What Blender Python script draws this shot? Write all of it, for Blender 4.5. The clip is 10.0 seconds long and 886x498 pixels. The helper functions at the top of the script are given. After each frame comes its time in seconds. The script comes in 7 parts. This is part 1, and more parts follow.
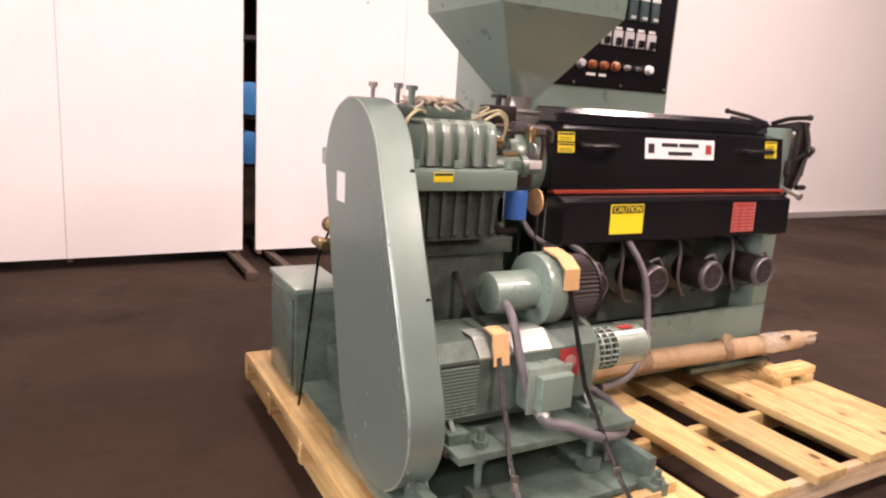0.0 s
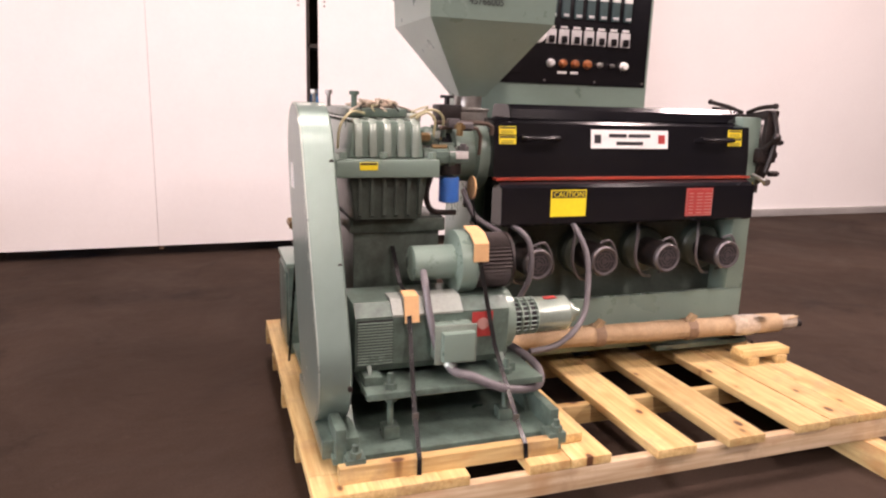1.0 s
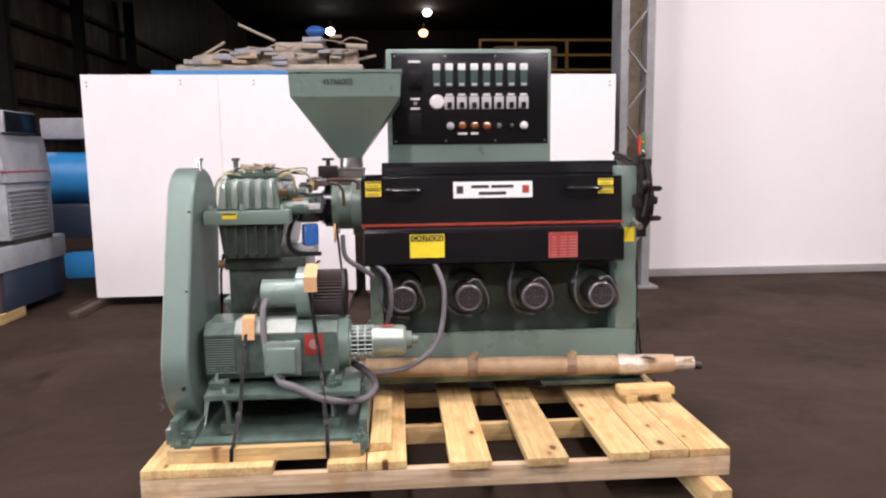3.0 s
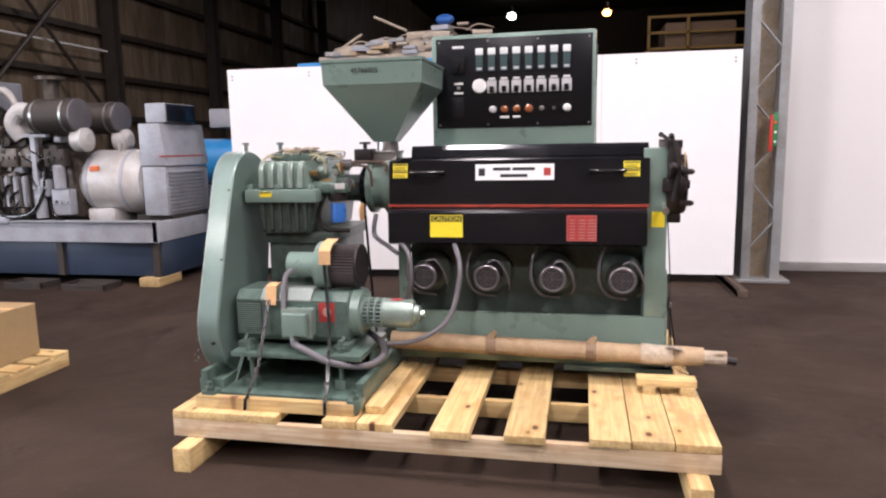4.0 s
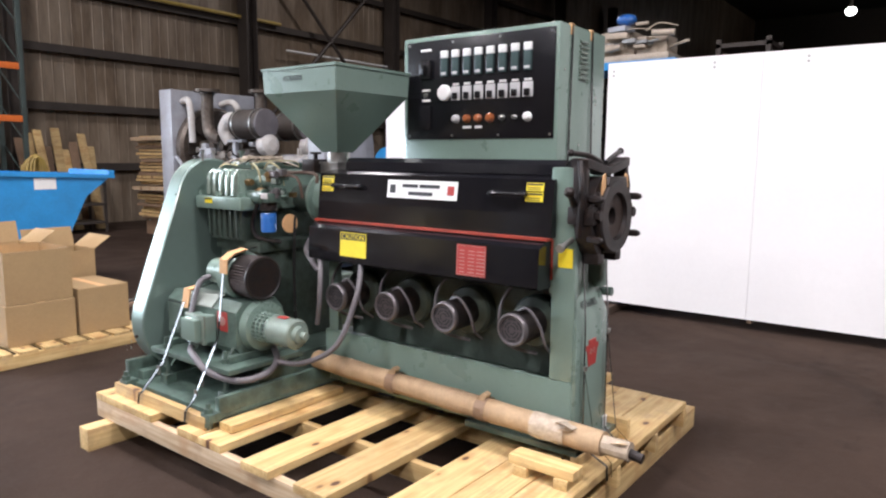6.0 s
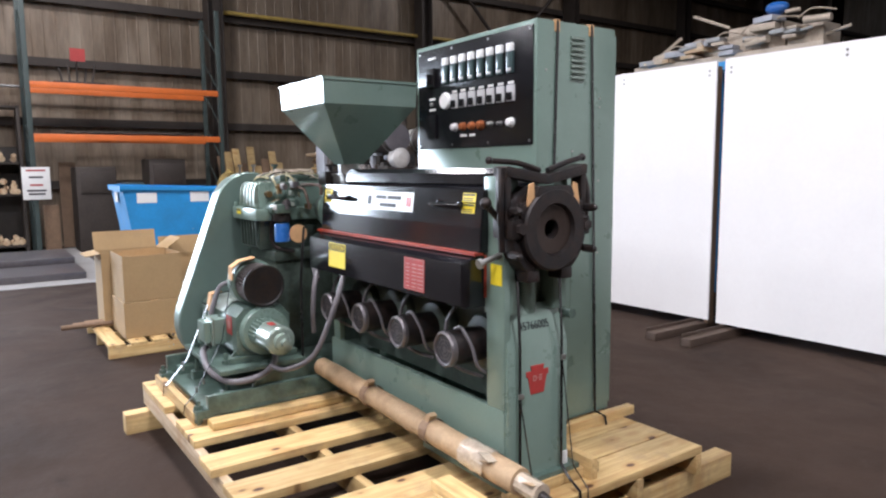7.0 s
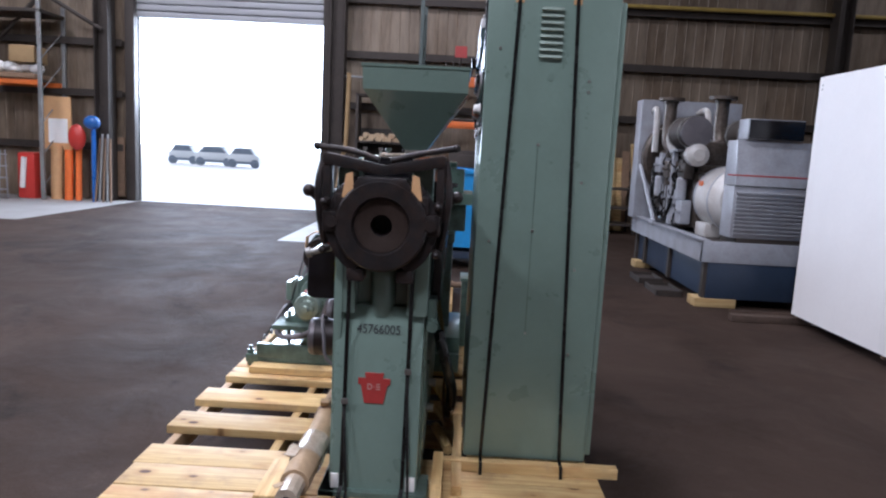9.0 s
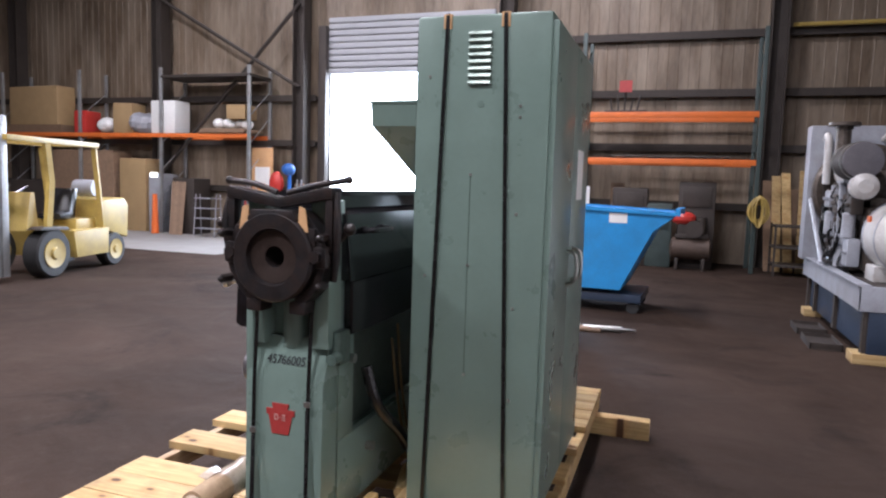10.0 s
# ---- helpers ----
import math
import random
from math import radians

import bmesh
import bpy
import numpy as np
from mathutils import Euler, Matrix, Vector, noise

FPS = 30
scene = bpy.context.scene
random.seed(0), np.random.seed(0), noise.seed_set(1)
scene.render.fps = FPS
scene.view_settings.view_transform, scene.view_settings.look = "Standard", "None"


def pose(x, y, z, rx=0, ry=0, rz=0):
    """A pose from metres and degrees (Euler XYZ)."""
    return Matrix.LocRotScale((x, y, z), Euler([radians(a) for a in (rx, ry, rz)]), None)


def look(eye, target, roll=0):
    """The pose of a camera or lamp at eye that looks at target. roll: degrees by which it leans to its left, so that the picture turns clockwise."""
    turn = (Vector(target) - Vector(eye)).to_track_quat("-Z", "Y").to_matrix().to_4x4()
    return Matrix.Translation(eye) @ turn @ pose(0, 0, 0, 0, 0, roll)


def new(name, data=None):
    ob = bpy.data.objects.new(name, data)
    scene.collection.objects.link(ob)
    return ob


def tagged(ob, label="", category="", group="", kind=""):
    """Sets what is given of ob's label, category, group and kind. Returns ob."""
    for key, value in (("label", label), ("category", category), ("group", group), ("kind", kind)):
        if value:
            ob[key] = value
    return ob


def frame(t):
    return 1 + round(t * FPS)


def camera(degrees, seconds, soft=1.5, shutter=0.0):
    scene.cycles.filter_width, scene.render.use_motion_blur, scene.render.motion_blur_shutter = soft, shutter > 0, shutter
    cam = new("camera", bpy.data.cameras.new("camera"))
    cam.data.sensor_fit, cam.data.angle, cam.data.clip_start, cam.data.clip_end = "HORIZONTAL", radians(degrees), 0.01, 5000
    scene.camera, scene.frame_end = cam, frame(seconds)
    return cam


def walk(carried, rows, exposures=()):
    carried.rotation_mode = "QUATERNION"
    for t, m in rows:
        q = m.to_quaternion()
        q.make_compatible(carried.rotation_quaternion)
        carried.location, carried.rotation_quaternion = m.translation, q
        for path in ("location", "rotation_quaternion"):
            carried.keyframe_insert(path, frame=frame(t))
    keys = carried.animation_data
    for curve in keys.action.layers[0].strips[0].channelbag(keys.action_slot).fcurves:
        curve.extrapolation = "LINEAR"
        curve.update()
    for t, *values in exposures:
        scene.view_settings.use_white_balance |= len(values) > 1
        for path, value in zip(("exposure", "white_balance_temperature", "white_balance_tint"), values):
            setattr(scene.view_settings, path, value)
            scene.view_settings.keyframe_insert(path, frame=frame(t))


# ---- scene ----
cam = camera(65.8, 10.0, soft=2.2)
METRES, EYE, TILT, LEAN, TURN = 9.8, 1.5, 0.0, 0.0, -29.5
ROWS = [
    (0.0, 0.0, 0.0, 0.0, 0.79, -12.05, -3.69),
    (0.5, 0.0376, -0.0274, 0.0015, 6.66, -12.9, -1.32),
    (1.0, 0.0753, -0.0365, 0.0042, 10.79, -12.6, -1.81),
    (1.5, 0.1173, -0.0507, 0.0043, 14.09, -9.46, -2.01),
    (2.0, 0.1601, -0.059, 0.0043, 18.34, -9.21, 0.45),
    (2.5, 0.1984, -0.0513, 0.0042, 21.3, -7.34, 0.96),
    (4.0, 0.3186, -0.0015, 0.001, 40.98, -8.5, 1.01),
    (4.5, 0.3542, 0.0355, 0.0017, 50.67, -8.49, 1.19),
    (5.0, 0.3752, 0.0838, 0.0023, 54.22, -8.72, -0.1),
    (6.5, 0.4192, 0.2436, 0.0019, 75.79, -6.91, -0.02),
    (7.0, 0.4243, 0.3009, 0.0017, 84.4, -6.73, 0.5),
    (7.5, 0.4192, 0.3566, 0.0019, 92.4, -7.01, 0.93),
    (8.0, 0.4125, 0.4114, 0.0036, 101.17, -7.77, 1.12),
    (8.5, 0.3867, 0.4578, 0.0044, 112.2, -8.08, -0.19),
    (9.0, 0.3592, 0.5047, 0.0044, 121.02, -8.07, -2.92),
    (9.5, 0.3243, 0.5463, 0.0058, 130.03, -6.55, -3.03),
    (10.0, 0.2831, 0.5833, 0.0053, 138.51, -5.42, -1.77),
]
EXPOSURES = [(0.0, -0.05, 7450, 30), (1.5, -0.16, 7000, 26), (2.5, -0.17, 6500, 21), (4.5, 0.0, 6200, 16), (5.2, 0.1, 6120, 14), (6.5, -0.06, 5950, 11), (7.5, -0.15, 5700, 10), (8.5, -0.45, 5500, 13), (9.4, -0.53, 5450, 14), (10.0, -0.06, 5750, 15)]
DOOR_W, BAY_W = 900, 470

walk(cam, [(t, pose(0, 0, EYE, TILT, LEAN, TURN) @ pose(METRES * x, METRES * y, METRES * z, 90 + pitch, roll, yaw)) for t, x, y, z, yaw, pitch, roll in ROWS],
     EXPOSURES)

# ---- world and lights ----
world = bpy.data.worlds.new("sky")
scene.world = world
world.use_nodes = True
wn = world.node_tree
sky = wn.nodes.new("ShaderNodeTexSky")
sky.sky_type = "NISHITA"
sky.sun_disc = False
sky.sun_elevation, sky.sun_rotation = radians(52), radians(174)
wn.links.new(sky.outputs[0], wn.nodes["Background"].inputs[0])
wn.nodes["Background"].inputs[1].default_value = 0.12


def lamp(name, kind, m, energy, color, size=0.5, size_y=None):
    data = bpy.data.lights.new(name, kind)
    data.energy, data.color = energy, color
    if kind == "AREA":
        data.size = size
        if size_y:
            data.shape, data.size_y = "RECTANGLE", size_y
    elif kind == "SUN":
        data.angle = radians(0.5)
    ob = new(name, data)
    ob.matrix_world = m
    return ob


lamp("sun", "SUN", look((0, 0, 0), (-0.06, 0.6, -0.78)), 5.0, (1.0, 0.95, 0.88))
# daylight that falls in through the upper half of the roller door
lamp("door_daylight", "AREA", look((-11.75, -3.0, 3.25), (-5, -3.0, 1.9)), DOOR_W, (0.86, 0.93, 1.0), 4.3, 2.1)
# high-bay lamps of the hall, in rows under the roof
for hx in (-6.0, 1.0, 8.0):
    for hy in (-8.5, -3.2, 1.8):
        lamp("high_bay_light", "AREA", look((hx, hy, 8.15), (hx, hy + 0.01, 0)), BAY_W * {-6.0: 0.8, 1.0: 1.0, 8.0: 1.4}[hx], (1.0, 0.915, 0.885), 0.9)

for hx in (-6.0, 3.0):
    lamp("high_bay_light", "AREA", look((hx, 14.0, 8.15), (hx, 14.01, 0)), BAY_W * 0.4, (1.0, 0.90, 0.85), 0.9)


# ---- materials ----
def material(name, color, rough=0.5, metal=0.0, vary=0.25, scale=3.0, grain=60.0, bump=0.1, dirt=None, dirt_amount=0.35, coat=0.0, stretch=None, rand=0.0, spec=0.5):
    """Two scales of colour variation, roughness variation, fine relief; dirt is a second colour in patches."""
    mat = bpy.data.materials.new(name)
    mat.use_nodes = True
    n, l = mat.node_tree.nodes, mat.node_tree.links
    b = n["Principled BSDF"]
    b.inputs["Metallic"].default_value = metal
    b.inputs["Specular IOR Level"].default_value = spec
    if coat:
        b.inputs["Coat Weight"].default_value = coat
        b.inputs["Coat Roughness"].default_value = 0.15
    tc = n.new("ShaderNodeTexCoord")
    mp = n.new("ShaderNodeMapping")
    l.new(tc.outputs["Object"], mp.inputs[0])
    if stretch:
        mp.inputs["Scale"].default_value = stretch
    big = n.new("ShaderNodeTexNoise")
    big.inputs["Scale"].default_value, big.inputs["Detail"].default_value, big.inputs["Roughness"].default_value = scale, 6, 0.62
    fine = n.new("ShaderNodeTexNoise")
    fine.inputs["Scale"].default_value, fine.inputs["Detail"].default_value = grain, 4
    l.new(mp.outputs[0], big.inputs["Vector"])
    l.new(mp.outputs[0], fine.inputs["Vector"])
    mixf = n.new("ShaderNodeMix")
    mixf.inputs[0].default_value = 0.4
    l.new(big.outputs[0], mixf.inputs[2])
    l.new(fine.outputs[0], mixf.inputs[3])
    ramp = n.new("ShaderNodeValToRGB")
    lo = [c * (1 - vary) for c in color]
    hi = [min(1.0, c * (1 + vary)) for c in color]
    ramp.color_ramp.elements[0].position, ramp.color_ramp.elements[1].position = 0.3, 0.7
    ramp.color_ramp.elements[0].color, ramp.color_ramp.elements[1].color = (*lo, 1), (*hi, 1)
    l.new(mixf.outputs[0], ramp.inputs[0])
    col = ramp.outputs[0]
    if dirt:
        dn = n.new("ShaderNodeTexNoise")
        dn.inputs["Scale"].default_value, dn.inputs["Detail"].default_value, dn.inputs["Roughness"].default_value = scale * 1.7, 7, 0.6
        l.new(mp.outputs[0], dn.inputs["Vector"])
        dr = n.new("ShaderNodeMapRange")
        dr.inputs[1].default_value, dr.inputs[2].default_value, dr.inputs[4].default_value = 0.40, 0.82, dirt_amount
        l.new(dn.outputs[0], dr.inputs[0])
        dm = n.new("ShaderNodeMix")
        dm.data_type = "RGBA"
        l.new(dr.outputs[0], dm.inputs[0])
        l.new(col, dm.inputs[6])
        dm.inputs[7].default_value = (*dirt, 1)
        col = dm.outputs[2]
    if rand:
        oi = n.new("ShaderNodeObjectInfo")
        rr = n.new("ShaderNodeMapRange")
        rr.inputs[3].default_value, rr.inputs[4].default_value = 1 - rand, 1 + rand
        l.new(oi.outputs["Random"], rr.inputs[0])
        hs = n.new("ShaderNodeHueSaturation")
        l.new(rr.outputs[0], hs.inputs["Value"])
        l.new(col, hs.inputs["Color"])
        col = hs.outputs[0]
    l.new(col, b.inputs["Base Color"])
    rm = n.new("ShaderNodeMapRange")
    rm.inputs[3].default_value, rm.inputs[4].default_value = max(0.02, rough - 0.12), min(1, rough + 0.12)
    l.new(big.outputs[0], rm.inputs[0])
    l.new(rm.outputs[0], b.inputs["Roughness"])
    if bump:
        bp = n.new("ShaderNodeBump")
        bp.inputs["Strength"].default_value, bp.inputs["Distance"].default_value = bump, 0.004
        l.new(mixf.outputs[0], bp.inputs["Height"])
        l.new(bp.outputs[0], b.inputs["Normal"])
    return mat


def wood_material(name, color, along):
    """Sawn pine: long grain lines along one axis, growth bands, knots, grey handling marks; each board differs."""
    mat = bpy.data.materials.new(name)
    mat.use_nodes = True
    n, l = mat.node_tree.nodes, mat.node_tree.links
    b = n["Principled BSDF"]
    tc, oi = n.new("ShaderNodeTexCoord"), n.new("ShaderNodeObjectInfo")
    off = n.new("ShaderNodeVectorMath")
    off.operation = "MULTIPLY_ADD"
    off.inputs[1].default_value = (1, 1, 1)
    sc = n.new("ShaderNodeVectorMath")
    sc.operation = "SCALE"
    sc.inputs[0].default_value = (13.0, 7.0, 5.0)
    l.new(oi.outputs["Random"], sc.inputs["Scale"])
    l.new(tc.outputs["Object"], off.inputs[0])
    l.new(sc.outputs[0], off.inputs[2])

    def mapped(s_along, s_across):
        mp = n.new("ShaderNodeMapping")
        s = [s_across] * 3
        s[along] = s_along
        mp.inputs["Scale"].default_value = s
        l.new(off.outputs[0], mp.inputs[0])
        return mp.outputs[0]

    def noise_at(vec, scale, detail=5, rough=0.6):
        t = n.new("ShaderNodeTexNoise")
        t.inputs["Scale"].default_value, t.inputs["Detail"].default_value, t.inputs["Roughness"].default_value = scale, detail, rough
        l.new(vec, t.inputs["Vector"])
        return t.outputs[0]

    def stretch_range(v, a, b_, lo=0.0, hi=1.0):
        m_ = n.new("ShaderNodeMapRange")
        m_.inputs[1].default_value, m_.inputs[2].default_value, m_.inputs[3].default_value, m_.inputs[4].default_value = a, b_, lo, hi
        l.new(v, m_.inputs[0])
        return m_.outputs[0]

    def blend(fac, c1, c2):
        m_ = n.new("ShaderNodeMix")
        m_.data_type = "RGBA"
        l.new(fac, m_.inputs[0])
        if isinstance(c1, tuple):
            m_.inputs[6].default_value = c1
        else:
            l.new(c1, m_.inputs[6])
        m_.inputs[7].default_value = c2
        return m_.outputs[2]

    grain = noise_at(mapped(1.2, 26.0), 2.0)
    bands = noise_at(mapped(0.9, 9.0), 1.6, 3)
    c = blend(stretch_range(grain, 0.35, 0.7), (color[0] * 1.1, color[1] * 1.1, color[2] * 1.12, 1), (color[0] * 0.72, color[1] * 0.64, color[2] * 0.52, 1))
    c = blend(stretch_range(bands, 0.52, 0.72, 0, 0.6), c, (color[0] * 0.62, color[1] * 0.47, color[2] * 0.33, 1))
    stain = noise_at(off.outputs[0], 4.5, 6, 0.7)
    c = blend(stretch_range(stain, 0.52, 0.72, 0, 0.7), c, (0.29, 0.19, 0.11, 1))
    red = noise_at(mapped(1.0, 2.6), 2.6, 4, 0.6)
    c = blend(stretch_range(red, 0.56, 0.70, 0, 0.6), c, (color[0] * 0.72, color[1] * 0.48, color[2] * 0.34, 1))
    vo = n.new("ShaderNodeTexVoronoi")
    vo.inputs["Scale"].default_value = 5.2
    km = n.new("ShaderNodeMapping")
    ks = [1.7, 1.7, 0.12]
    ks[along] = 1.0
    km.inputs["Scale"].default_value = ks
    l.new(off.outputs[0], km.inputs[0])
    l.new(km.outputs[0], vo.inputs["Vector"])
    halo = stretch_range(vo.outputs["Distance"], 0.10, 0.34, 0.6, 0.0)
    c = blend(halo, c, (color[0] * 0.66, color[1] * 0.46, color[2] * 0.30, 1))
    knot = stretch_range(vo.outputs["Distance"], 0.09, 0.15, 1.0, 0.0)
    c = blend(knot, c, (0.09, 0.036, 0.014, 1))
    hs = n.new("ShaderNodeHueSaturation")
    l.new(stretch_range(oi.outputs["Random"], 0, 1, 0.74, 1.08), hs.inputs["Value"])
    l.new(c, hs.inputs["Color"])
    l.new(hs.outputs[0], b.inputs["Base Color"])
    b.inputs["Roughness"].default_value = 0.62
    bp = n.new("ShaderNodeBump")
    bp.inputs["Strength"].default_value, bp.inputs["Distance"].default_value = 0.35, 0.003
    l.new(grain, bp.inputs["Height"])
    l.new(bp.outputs[0], b.inputs["Normal"])
    return mat


def floor_material():
    """Old asphalt-dark hall floor: broad worn areas, oil stains, dust specks and scuffs."""
    mat = bpy.data.materials.new("dark_worn_warehouse_floor")
    mat.use_nodes = True
    n, l = mat.node_tree.nodes, mat.node_tree.links
    b = n["Principled BSDF"]
    tc = n.new("ShaderNodeTexCoord")

    def noise_at(scale, detail, rough, a, b_, lo, hi, warp=0.0):
        t = n.new("ShaderNodeTexNoise")
        t.inputs["Scale"].default_value, t.inputs["Detail"].default_value, t.inputs["Roughness"].default_value, t.inputs["Distortion"].default_value = scale, detail, rough, warp
        l.new(tc.outputs["Object"], t.inputs["Vector"])
        m_ = n.new("ShaderNodeMapRange")
        m_.inputs[1].default_value, m_.inputs[2].default_value, m_.inputs[3].default_value, m_.inputs[4].default_value = a, b_, lo, hi
        l.new(t.outputs[0], m_.inputs[0])
        return m_.outputs[0]

    def blend(fac, c1, c2):
        m_ = n.new("ShaderNodeMix")
        m_.data_type = "RGBA"
        l.new(fac, m_.inputs[0])
        if isinstance(c1, tuple):
            m_.inputs[6].default_value = c1
        else:
            l.new(c1, m_.inputs[6])
        m_.inputs[7].default_value = c2
        return m_.outputs[2]

    c = blend(noise_at(0.5, 6, 0.65, 0.36, 0.66, 0, 1, 0.6), (0.032, 0.0212, 0.0157, 1), (0.058, 0.0388, 0.0290, 1))
    c = blend(noise_at(0.9, 8, 0.72, 0.56, 0.70, 0, 0.75, 1.2), c, (0.013, 0.0095, 0.008, 1))
    c = blend(noise_at(3.2, 8, 0.75, 0.60, 0.78, 0, 0.55), c, (0.085, 0.06, 0.046, 1))
    c = blend(noise_at(22, 3, 0.6, 0.70, 0.80, 0, 0.5), c, (0.10, 0.085, 0.075, 1))
    c = blend(noise_at(110, 2, 0.5, 0.45, 0.75, 0, 0.4), c, (0.016, 0.013, 0.012, 1))
    l.new(c, b.inputs["Base Color"])
    l.new(noise_at(1.1, 7, 0.7, 0.35, 0.7, 0.70, 0.95, 0.8), b.inputs["Roughness"])
    b.inputs["Specular IOR Level"].default_value = 0.09
    bp = n.new("ShaderNodeBump")
    bp.inputs["Strength"].default_value, bp.inputs["Distance"].default_value = 0.6, 0.006
    l.new(noise_at(9, 8, 0.7, 0.2, 0.8, 0, 1), bp.inputs["Height"])
    l.new(bp.outputs[0], b.inputs["Normal"])
    return mat


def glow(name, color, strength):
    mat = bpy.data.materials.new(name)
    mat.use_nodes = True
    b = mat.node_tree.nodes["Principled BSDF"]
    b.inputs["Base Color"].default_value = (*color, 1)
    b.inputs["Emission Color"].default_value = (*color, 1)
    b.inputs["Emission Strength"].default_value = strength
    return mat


GREEN = material("sea_green_machine_paint", (0.185, 0.262, 0.222), 0.30, 0.12, 0.05, 4.5, 60, 0.03, dirt=(0.12, 0.15, 0.125), dirt_amount=0.16, coat=0.3)
GREEN_D = material("grimy_green_casting_paint", (0.105, 0.158, 0.132), 0.32, 0.1, 0.25, 7, 60, 0.25, dirt=(0.024, 0.026, 0.021), dirt_amount=0.8, coat=0.35)
# oily green, its base also darkened for the shadow around the lower gearbox
GREEN_G = material("oily_shade_darkened_green_casting", (0.060, 0.082, 0.068), 0.36, 0.1, 0.35, 9, 60, 0.3, dirt=(0.014, 0.013, 0.011), dirt_amount=0.85, coat=0.3)
# machine green lightened to imitate highlights on ribs, louvres and small housings
RIB = material("highlight_lightened_green_paint", (0.285, 0.355, 0.305), 0.24, 0.35, 0.12, 8, 60, 0.05, dirt=(0.10, 0.12, 0.10), dirt_amount=0.45, coat=0.4)
# base colour holds the shade under the barrel covers; dirt patches on top
GREEN_R = material("grimy_shade_darkened_green_panel", (0.072, 0.098, 0.083), 0.42, 0.05, 0.3, 3, 40, 0.2, dirt=(0.018, 0.018, 0.015), dirt_amount=0.8)
GREEN_S = material("satin_green_sheet_metal", (0.205, 0.283, 0.252), 0.38, 0.5, 0.05, 1.6, 26, 0.04, dirt=(0.15, 0.19, 0.17), dirt_amount=0.15, coat=0.3)
BLACK = material("black_enamel", (0.008, 0.008, 0.010), 0.22, 0.0, 0.3, 3, 50, 0.04, dirt=(0.034, 0.03, 0.027), dirt_amount=0.32)
HOOD = material("glossy_black_cover_enamel", (0.007, 0.007, 0.009), 0.10, 0.0, 0.3, 3, 50, 0.012, dirt=(0.026, 0.024, 0.022), dirt_amount=0.3, spec=0.6)
DIE = material("browned_dark_die_steel", (0.034, 0.022, 0.017), 0.5, 0.3, 0.35, 16, 90, 0.3)
PANEL = material("black_control_panel", (0.008, 0.008, 0.01), 0.22, 0.0, 0.2, 3, 60, 0.01)
RUBBER = material("black_strap_plastic", (0.008, 0.008, 0.008), 0.26, 0.0, 0.2, 8, 90, 0.02)
CAST = material("dark_cast_iron", (0.017, 0.0155, 0.016), 0.46, 0.3, 0.4, 14, 90, 0.45, dirt=(0.062, 0.030, 0.018), dirt_amount=0.5)
STEEL = material("worn_steel", (0.42, 0.42, 0.40), 0.35, 0.9, 0.2, 10, 90, 0.1, dirt=(0.12, 0.09, 0.06), dirt_amount=0.4)
ALU = material("silver_green_paint", (0.40, 0.45, 0.41), 0.3, 0.4, 0.15, 8, 70, 0.08, dirt=(0.16, 0.2, 0.17), dirt_amount=0.4)
CONDUIT = material("grey_flexible_conduit", (0.118, 0.110, 0.118), 0.45, 0.0, 0.25, 9, 80, 0.1)
BRASS = material("brass_fitting", (0.22, 0.145, 0.065), 0.4, 0.7, 0.25, 12, 80, 0.1)
TUBE_Y = material("yellowed_plastic_tubing", (0.44, 0.40, 0.24), 0.45, 0.0, 0.25, 9, 60, 0.05)
WOOD = wood_material("fresh_pine", (0.63, 0.465, 0.215), 1)
WOOD_X = wood_material("fresh_pine_lengthwise", (0.63, 0.465, 0.215), 0)
WOOD_P = wood_material("weathered_pale_pine", (0.58, 0.46, 0.31), 0)
WOOD_OLD = material("old_grey_brown_lumber", (0.20, 0.13, 0.08), 0.7, 0.0, 0.25, 3, 20, 0.3, stretch=(1, 4, 4), rand=0.2)
LAG = material("brown_barrel_lagging", (0.41, 0.29, 0.17), 0.7, 0.0, 0.22, 9, 70, 0.5, dirt=(0.24, 0.145, 0.07), dirt_amount=0.6)
FOIL = material("clear_tape_and_film", (0.46, 0.38, 0.29), 0.12, 0.0, 0.25, 25, 90, 0.9, coat=0.8)
CARDB = material("brown_cardboard", (0.35, 0.24, 0.115), 0.8, 0.0, 0.12, 3, 50, 0.1, dirt=(0.26, 0.16, 0.08), dirt_amount=0.35)
CARDB_E = material("bare_cardboard_protector", (0.60, 0.36, 0.17), 0.75, 0.0, 0.12, 6, 50, 0.1)
YELLOW = material("yellow_sticker", (0.85, 0.68, 0.03), 0.45, 0.0, 0.08, 9, 60, 0.02)
RED = material("red_sign_enamel", (0.38, 0.045, 0.04), 0.4, 0.0, 0.15, 9, 60, 0.02)
PINK = material("faded_print", (0.50, 0.27, 0.24), 0.5, 0.0, 0.15, 9, 60, 0.0)
RUST = material("rusty_dark_channel", (0.085, 0.058, 0.043), 0.65, 0.2, 0.35, 6, 50, 0.3)
FANGREY = material("grey_fan_cover_paint", (0.085, 0.075, 0.078), 0.42, 0.4, 0.2, 12, 80, 0.1)
DARKSTEEL = material("dull_dark_steel", (0.145, 0.135, 0.14), 0.38, 0.55, 0.25, 12, 80, 0.1)
RED_SEAL = material("red_silicone_seal", (0.34, 0.04, 0.018), 0.55, 0.0, 0.3, 9, 60, 0.1, dirt=(0.10, 0.03, 0.02), dirt_amount=0.6)
WHITE = material("white_label", (0.78, 0.78, 0.76), 0.4, 0.0, 0.05, 9, 60, 0.02)
INK = material("black_ink", (0.015, 0.015, 0.018), 0.5, 0.0, 0.05, 9, 60, 0.0)
